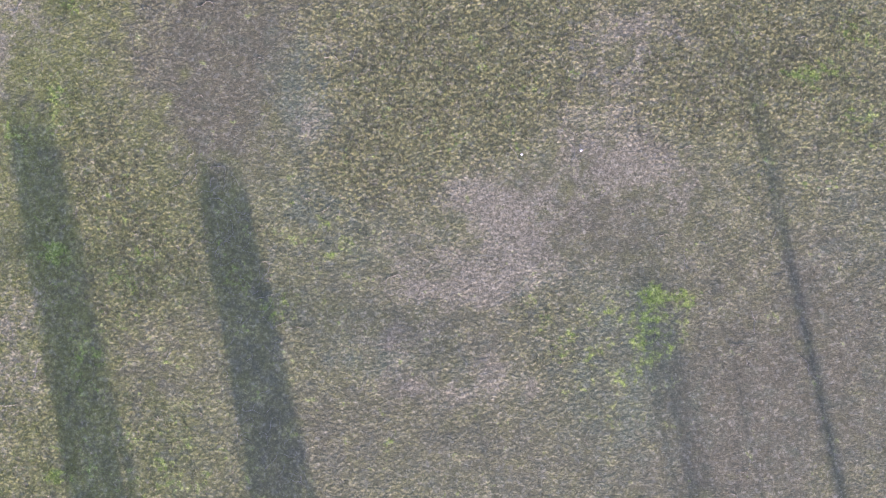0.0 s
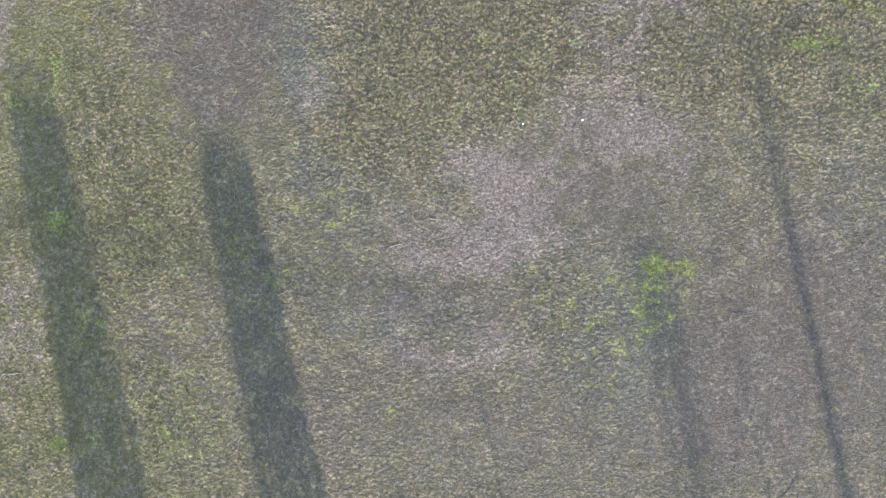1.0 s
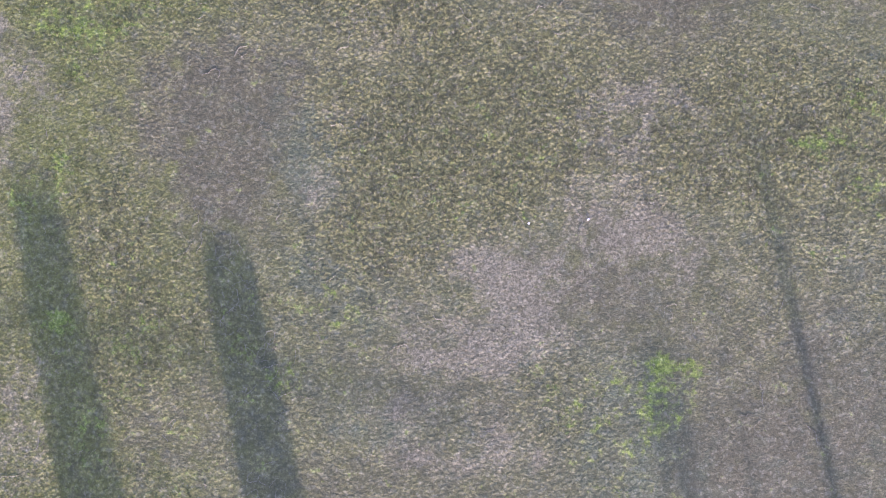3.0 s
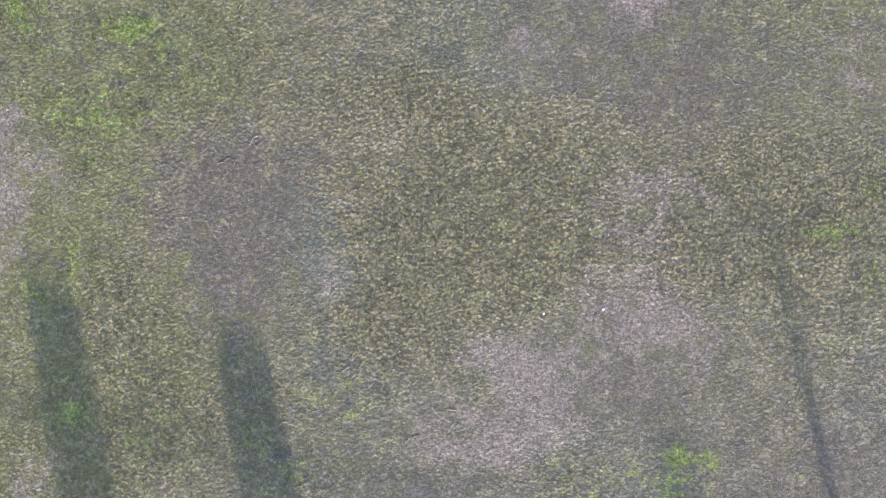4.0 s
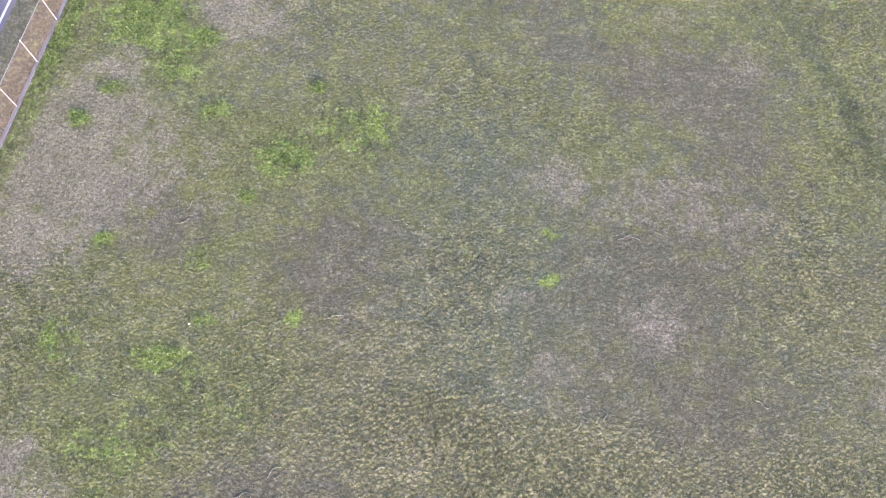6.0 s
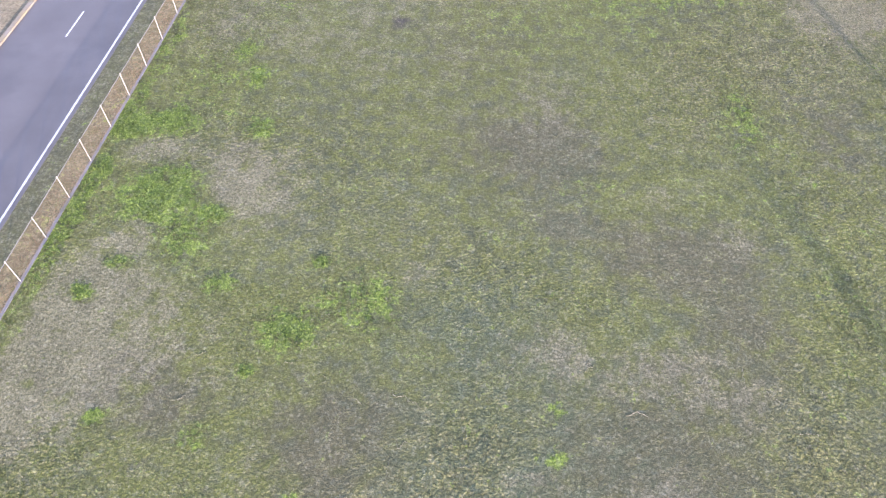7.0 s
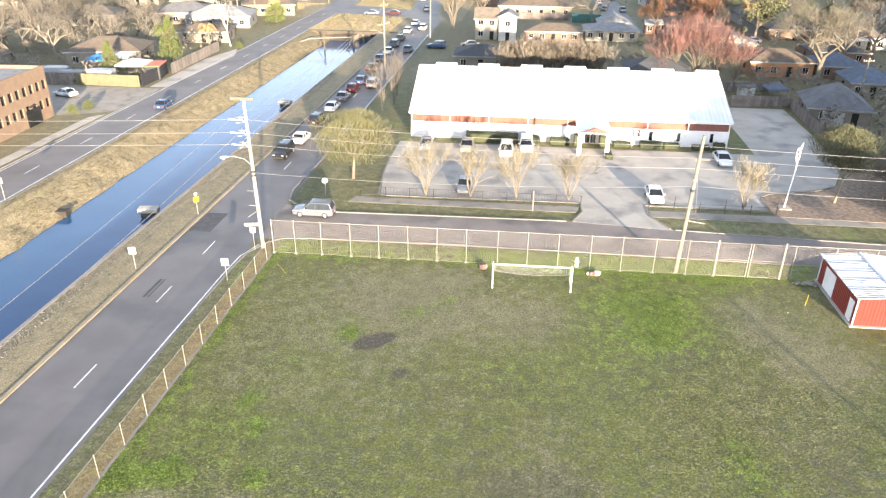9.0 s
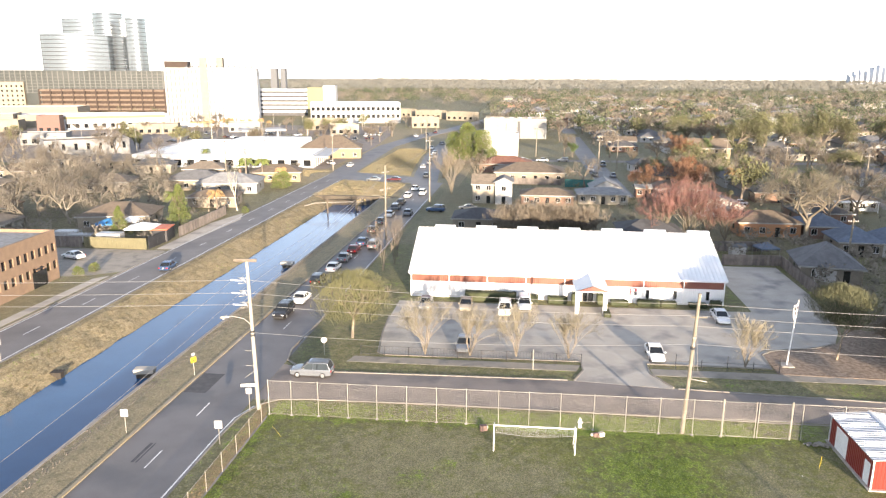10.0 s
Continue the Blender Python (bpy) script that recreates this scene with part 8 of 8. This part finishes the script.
for k in range(3):
    block("low_shop", -40 - 26 * k, 545 + 20 * k, -20, 22, 10, 5.5, CREAM_WALL, 1, 5, "low cream shop by the road", FLAT_WHITE, (2, 1.6), base=1.0)
# Haze of distance put into the towers' pale bluish grey.
HAZE_GREY = paint("hazy_concrete", (0.6, 0.64, 0.71), rough=0.9)
rng = random.Random(77)
for k in range(14):
    x = 1310 + k * 11 + rng.uniform(-4, 4)
    block("distant_tower", x, 3050 + 45 * (k % 2), 0, rng.uniform(8, 10), 20, rng.uniform(26, 44) + 3.0 * k, HAZE_GREY, 0, 1, "pale tower of the distant city", HAZE_GREY)

rng = random.Random(91)
for k in range(26):
    lp = thing("lamp_post", rng.uniform(-230, -62), rng.uniform(270, 440), 0, rng.uniform(0, 90), "tall pale lamp post on a parking lot", "lamp post", "lamp posts")
    hgt = rng.uniform(8, 12)
    part("post", Shape().tube([(0, 0, 0), (0, 0, hgt)], [0.14, 0.09], 6), GALV, lp)
    part("lamp_head", Shape().soft_box(-0.9, 0.9, -0.2, 0.2, hgt, hgt + 0.2, 0.05), GALV, lp)
RED_SHOP = paint("red_shop_front", (0.15, 0.075, 0.06), rough=0.7)
for x, y, w3, d3, h3, mt in ((-300, 400, 22, 14, 6, CREAM_WALL), (-268, 398, 12, 10, 9, RED_SHOP), (-330, 395, 16, 12, 5, YELLOW_WALL), (-205, 398, 26, 14, 5, WALLS["beige"]), (-160, 418, 18, 12, 5, WALLS["grey"]),
                             (-118, 440, 22, 12, 6, WALLS["beige"]), (-98, 408, 16, 10, 5, WALLS["cream"]), (-225, 330, 20, 12, 5, WALLS["grey"]), (-60, 470, 18, 12, 6, WALLS["beige"])):
    block("small_shop", x, y, 20, w3, d3, h3, mt, 1, max(3, int(w3 / 4)), "small flat-roofed shop on the parking lots", ROOFS["pale"], (2.0, 1.8), base=0.8)

# scattered houses and woods to the horizon
rng = random.Random(31)
spots = []
STREETS = (29, 97)


def clear(x, y, gap):
    return all((x - px) ** 2 + (y - py) ** 2 > gap * gap for px, py in spots)


for row in range(15):
    for col in range(-2, 13):
        x, y = 47 + col * 21 + rng.uniform(-3, 3), 212 + row * 24 + rng.uniform(-4, 4)
        if any(abs(x - s) < 11 + (y - 200) * 0.02 for s in STREETS) or abs(y - 292) < 10 or (x < 20 and y < 410) or x < -10 or not clear(x, y, 15) or (40 < x < 95 and 290 < y < 312):
            continue
        spots.append((x, y))
        house(x, y, rng.choice((0, 4, -5, 90)), rng.uniform(11, 15), rng.uniform(8, 10.5), 2.7, rng.choice(("white", "cream", "brick", "beige", "grey", "white")),
              rng.choice(("brown", "grey", "tan", "dark", "grey", "pale", "tan")), rng.choice(("hip", "gable", "hip", "front")), windows=4)
for x, y in ((110, 140), (112, 165), (115, 190), (70, 205), (112, 120), (128, 150), (130, 180), (133, 205)):
    spots.append((x, y))
    house(x, y, rng.choice((0, 90)), 13, 9, 2.7, rng.choice(("white", "brick", "beige")), rng.choice(("dark", "grey", "blue")), "hip")
for x, y in ((-112, 140), (-125, 158), (-140, 170), (-118, 200), (-150, 190), (-160, 220), (-125, 240), (-103, 232), (-145, 250), (-168, 250)):
    spots.append((x, y))
    house(x, y, 12, 13, 9, 2.8, rng.choice(("beige", "cream", "beige")), rng.choice(("brown", "grey", "tan")), "hip")

garden_bare = bare(41, 9.5, 0.9, TWIG_GREY, BARK, "bare garden tree with grey-brown twigs", 3, 4, 11, 0.14, 0.026, 0.17)
garden_tan = bare(42, 9.0, 0.8, TWIG_TAN, BARK, "bare garden tree with tan twigs", 3, 4, 11, 0.14, 0.026, 0.17)
garden_oak = leafy(43, 9.5, 1.0, LEAF_OLIVE, "garden oak with olive leaves", 3, 24, 0.09, 0.3, 0.2)
lists = ([], [], [])
tries = 0
while sum(map(len, lists)) < 165 and tries < 6000:
    tries += 1
    y = 195 + 330 * rng.random() ** 1.3
    x = rng.uniform(-15 if y > 300 else 38, 70 + y * 0.62)
    if any(abs(x - s) < 6 for s in STREETS) or abs(y - 292) < 6 or (x < 14 and y < 400) or not clear(x, y, 7):
        continue
    spots.append((x, y))
    lists[rng.choice((0, 0, 0, 1, 1, 2))].append((x, y, rng.uniform(0.75, 1.25)))
for x, y in ((-160, 235), (-172, 222), (-185, 240), (-152, 262), (-165, 275), (-198, 262), (-178, 205), (-135, 262), (-210, 285), (-190, 210), (-205, 235)):
    lists[0].append((x, y, rng.uniform(0.9, 1.3)))
for k in range(60):
    x, y = rng.uniform(-250, -62), rng.uniform(262, 470)
    if clear(x, y, 9) and not (-146 < x < -70 and 250 < y < 320):
        lists[rng.choice((0, 1, 2, 2))].append((x, y, rng.uniform(0.6, 1.0)))
for ob, some in zip((garden_bare, garden_tan, garden_oak), lists):
    place(ob, some, 9)


def far_woods(name, count, x0, x1, y0, y1, seed, mat, h0, h1, skip=None, cards=86, grain_=0.062, label="dense woods and gardens towards the horizon", deep=0.13):
    """Crowns of a far wood, one mesh of many small cards; each crown has its own tone."""
    r = np.random.default_rng(seed)
    y = y0 + (y1 - y0) * r.random(count) ** 1.5
    x = x0 + (x1 - x0) * r.random(count)
    keep = np.abs(x) < 160 + y * 0.72
    if skip is not None:
        keep &= ~skip(x, y)
    x, y = x[keep], y[keep]
    n = len(x)
    h = r.uniform(h0, h1, n)
    wide = r.uniform(0.7, 1.35, (n, 1, 1)) * np.array([1, 1, 0]) + np.array([0, 0, 1])
    off = r.normal(0, 1, (n, cards, 3)) * (h[:, None, None] * np.array([0.24, 0.24, deep])) * wide
    c = np.stack([x, y, h * 0.62], 1)[:, None, :] + off
    c[..., 2] = np.maximum(c[..., 2], 0.8)
    size = (h[:, None, None] * grain_) * r.uniform(0.6, 1.4, (n, cards, 1))
    a = r.normal(0, 1, (n, cards, 3))
    a /= np.linalg.norm(a, axis=-1, keepdims=True)
    b2 = np.cross(a, r.normal(0, 1, (n, cards, 3)))
    b2 /= np.linalg.norm(b2, axis=-1, keepdims=True)
    verts = np.stack([c - a * size, c + b2 * size * 0.9, c + a * size], 2).reshape(-1, 3)
    tone = np.clip(r.random((n, 1)) + r.normal(0, 0.06, (n, cards)), 0, 1)
    tone = np.repeat(tone.reshape(-1, 1), 3, axis=0)
    out = 0.6 * off / h[:, None, None] + r.normal(0, 0.04, (n, cards, 3)) + np.array([0.06, -0.14, 0.55])
    out /= np.linalg.norm(out, axis=-1, keepdims=True)
    tri = verts.reshape(-1, 3, 3)
    turned = (np.cross(tri[:, 1] - tri[:, 0], tri[:, 2] - tri[:, 0]) * np.array([0.33, -0.88, 0.35])).sum(1) < 0  # faces look to the sunny side
    tri[turned] = tri[turned][:, ::-1]
    verts = tri.reshape(-1, 3)
    me = big_mesh(name, verts, np.arange(len(verts)).reshape(-1, 3), 3, np.concatenate([tone, tone, tone, tone * 0 + 1], 1))
    me.attributes.new("custom_normal", "FLOAT_VECTOR", "POINT").data.foreach_set("vector", np.repeat(out.reshape(-1, 3), 3, axis=0).astype(np.float32).ravel())
    tagged(part(name, me, mat), label, "woods", kind="stuff")


def crown_paint(name, a, b):
    """Foliage or twigs between two tones, one for each crown."""
    m = paint(name, a, b, 0.03, 0.95, fine=0.6)
    t = m.node_tree
    at, mx = t.nodes.new("ShaderNodeAttribute"), t.nodes.new("ShaderNodeMix")
    at.attribute_name = "state"
    mx.data_type = "RGBA"
    t.links.new(at.outputs["Fac"], mx.inputs[0])
    mx.inputs[6].default_value, mx.inputs[7].default_value = (*a, 1), (*b, 1)
    t.links.new(mx.outputs[2], t.nodes["Principled BSDF"].inputs["Base Color"])
    return m


WOOD_BROWN = crown_paint("far_brown_woods", (0.25, 0.21, 0.16), (0.15, 0.13, 0.10))
WOOD_OLIVE = crown_paint("far_olive_woods", (0.075, 0.09, 0.045), (0.18, 0.175, 0.10))
left_town = lambda x, y: (x < -20) & (y < 760)  # noqa: E731
WOOD_TAN = crown_paint("far_tan_woods", (0.32, 0.265, 0.20), (0.22, 0.18, 0.14))
WOOD_DARK = crown_paint("far_dark_woods", (0.05, 0.068, 0.032), (0.11, 0.125, 0.056))
# Distance haze is painted into these paler, more even crown tones.
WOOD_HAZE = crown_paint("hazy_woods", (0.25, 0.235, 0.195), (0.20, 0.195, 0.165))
far_woods("woods_brown", 1500, -300, 900, 400, 1300, 5, WOOD_BROWN, 7, 13, left_town)
far_woods("woods_tan", 1000, -300, 900, 400, 1300, 15, WOOD_TAN, 7, 13, left_town)
far_woods("woods_olive", 1100, -300, 900, 410, 1300, 6, WOOD_OLIVE, 8, 15, left_town)
far_woods("woods_dark", 500, -300, 900, 380, 1300, 16, WOOD_DARK, 9, 16, left_town)
r2 = random.Random(66)
for k in range(170):
    y = 470 + 620 * r2.random() ** 1.4
    x = r2.uniform(-20 if y > 760 else 5, 60 + y * 0.62)
    t = thing("house", x, y, 0, r2.choice((0, 90, 8, -8)), "distant house with a pale roof among the trees", "house")
    w2, d2, e2 = r2.uniform(12, 22), r2.uniform(9, 13), r2.uniform(2.8, 5.5)
    part("wall", Shape().box(-w2 / 2, w2 / 2, -d2 / 2, d2 / 2, -0.3, e2), WALLS[r2.choice(("white", "cream", "beige", "brick"))], t)
    part("roof", Shape().add([(-w2 / 2 - 0.5, -d2 / 2 - 0.5, e2), (w2 / 2 + 0.5, -d2 / 2 - 0.5, e2), (w2 / 2 + 0.5, d2 / 2 + 0.5, e2), (-w2 / 2 - 0.5, d2 / 2 + 0.5, e2), (-w2 / 4, 0, e2 + 2.6), (w2 / 4, 0, e2 + 2.6)],
                             [(0, 1, 5, 4), (1, 2, 5), (2, 3, 4, 5), (3, 0, 4), (3, 2, 1, 0)]), ROOFS[r2.choice(("pale", "grey", "tan", "pale", "brown"))], t)
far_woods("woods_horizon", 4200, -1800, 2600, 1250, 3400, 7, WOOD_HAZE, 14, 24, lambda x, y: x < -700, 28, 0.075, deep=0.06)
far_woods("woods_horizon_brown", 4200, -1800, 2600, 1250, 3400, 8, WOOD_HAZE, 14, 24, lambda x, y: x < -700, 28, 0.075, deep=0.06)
far_woods("woods_town", 420, -420, -60, 330, 800, 9, WOOD_OLIVE, 4, 8, lambda x, y: (y < 560) & (x < -150), 30)


def street_or_lot(x, y):
    """Places that stay free of garden shrubs."""
    lot = (x < 47) & (y < 133) | (x < 30) & (y < 150)
    road = (np.abs(x - 29) < 6) & (y > 200) | (np.abs(x - 97) < 5) | (np.abs(y - 292) < 5) | (x < 17) & (y < 420)
    return lot | road


far_woods("garden_shrubs", 1000, 18, 330, 118, 460, 12, WOOD_BROWN, 1.2, 4.5, street_or_lot, 50, 0.09, "brown and olive shrubs of the gardens")
far_woods("garden_bushes", 650, 18, 330, 118, 460, 13, WOOD_OLIVE, 1.0, 4.0, street_or_lot, 50, 0.09, "brown and olive shrubs of the gardens")
far_woods("garden_thicket", 170, 46, 80, 112, 158, 24, WOOD_BROWN, 1.0, 4.0, lambda x, y: ((x < 58) & (y > 119) & (y < 135)) | ((x < 60) & (y > 154)), 60, 0.08, "brown leafless shrubs of the gardens")
far_woods("garden_scrub", 420, -190, -73, 136, 255, 14, WOOD_BROWN, 1.0, 4.5, None, 50, 0.09, "brown shrubs among the houses")

# ------------------------------------------------------------------ unseen casters assumed behind the start, shaped after their shadows on the field
tan_e = math.tan(SUN_ELEVATION)
to_sun = Vector((math.sin(SUN_AZIMUTH), math.cos(SUN_AZIMUTH)))


def shade_spot(x, y, h):
    """Where a thing of height h stands if the tip of its shadow lies at x, y."""
    return Vector((x, y)) + to_sun * (h / tan_e)


for x, y, h, thick in ((15.3, 4.9, 9.0, 0.34), (18.6, 64.5, 11.0, 0.26), (0.9, -5.9, 5.5, 0.05), (-11.3, -9.0, 5.0, 0.05), (13.9, -1.9, 5.5, 0.06)):
    q = shade_spot(x, y, h)
    utility_pole(q.x, q.y, h, (0, 0), "stout weathered wooden pole behind the field" if thick > 0.1 else "slim weathered pole behind the field", (), WOOD_POLE, thick)
# Made-up trunk, bent so that its shadow follows the curved streak.
q = shade_spot(13.6, 38.6, 13.5)
bent_caster = thing("dead_tree", q.x, q.y, 0, 0, "unseen bent trunk made up for the curved shadow streak", "tree")
part("trunk", Shape().tube([(0.25, 0, -0.2), (0.25, 0, 8.0), (1.6, 0.5, 10.6), (1.45, 0.45, 11.8), (0.9, 0.3, 12.6), (0, 0, 13.5)], [0.3, 0.27, 0.25, 0.23, 0.2, 0.1], 8), BARK, bent_caster)
for x, y, h, dense in ((-17.05, -2.1, 4.3, 1800), (-8.1, -3.4, 4.1, 1800), (11.9, -5.4, 6.4, 330)):
    q = shade_spot(x, y, h)
    sh = thing("columnar_evergreen", q.x, q.y, 0, 0, "columnar evergreen shrub widening towards its foot", "shrub")
    r = random.Random(int(h * 10))
    part("stem", Shape().tube([(-0.3, 0, 0), (-0.25, 0, h * 0.8)], 0.1, 6).tube([(0.3, 0, 0), (0.2, 0, h * 0.8)], 0.1, 6), BARK, sh)
    pts = []
    for k in range(dense):
        z = h - 0.08 - (h - 0.5) * (k / dense) ** 1.25
        half = min(0.98 + 0.28 * (h - z), 1.75) * (1.0 if dense > 500 else 0.75)
        pts.append((Vector((r.uniform(-1, 1) * half, r.uniform(-0.6, 0.6), z)), Vector((0, 0, 1))))
    part("leaves", leafage(pts, 3, 2, 0.06, 0.13), LEAF_GREEN, sh)
q0, q1 = shade_spot(-20.0, -7.6, 3.3), shade_spot(4.0, -9.6, 3.3)
bf = thing("rail_fence", q0.x, q0.y, 0, math.degrees(math.atan2(q1.y - q0.y, q1.x - q0.x)), "slim rail fence on the near side of the field", "fence")
for k in range(3):
    part("post", Shape().tube([(k * 12.0, 0, 0), (k * 12.0, 0, 3.3)], 0.04, 6), GALV, bf)
part("top_rail", Shape().tube([(0, 0, 3.28), (24.1, 0, 3.28)], 0.05, 6), GALV, bf)

# unseen oaks added right of the view to shade the lot and houses
place(leafy(51, 9.0, 1.0, LEAF_OLIVE, "unseen live oak added to shade the parking lot", 4, 22, 0.08, 0.28, 0.2), [(51, 91, 1.0), (48.6, 90, 0.85), (49.5, 84.5, 0.9), (52, 80.8, 0.8), (50.5, 97, 0.85), (56, 84, 1.05), (61, 93, 1.1), (67, 86, 1.1), (54, 100, 0.95), (62, 103, 1.1), (73, 93, 1.1), (70, 104, 1.2), (80, 98, 1.2), (79, 84, 1.0)])
place(full_crown(52, 10.0, 5.6, 0.4, "dome", 2800, 0.46, LEAF_OLIVE, "unseen dense live oak added to shade the right side"), [(52.8, 79.2, 0.8), (57.6, 79, 1.0), (66, 78.6, 0.95), (62, 83.5, 1.0), (75, 78.8, 0.95), (72, 84, 1.0), (83, 79, 1.0), (80, 84, 1.05), (91, 78, 1.25), (88, 88, 1.3), (99, 84, 1.35), (97, 97, 1.35), (96, 138, 1.3), (106, 150, 1.4), (114, 134, 1.4), (119, 160, 1.5), (127, 146, 1.5), (131, 175, 1.5), (141, 160, 1.5), (147, 186, 1.5), (157, 174, 1.5), (108, 95, 1.3), (106, 108, 1.35), (85, 98, 1.2), (76, 90, 1.1)])
place(palm(6, 7.0, "palm tree with yellow-green fronds before the tower block", PALM_DRY), [(-186 + 6 * k, 432 + 3 * (k % 2), 0.9 + 0.1 * (k % 3)) for k in range(7)])
# more unseen oaks, crowns set high so their shade reaches the lot
place(full_crown(53, 11.5, 5.4, 4.6, "ball", 2600, 0.42, LEAF_OLIVE, "unseen tall live oak with a bare trunk, added for shade"), [(44.5, 57, 1.0), (52.5, 54, 1.05), (61, 53, 1.0), (49, 47, 1.1), (58, 45, 1.1)])
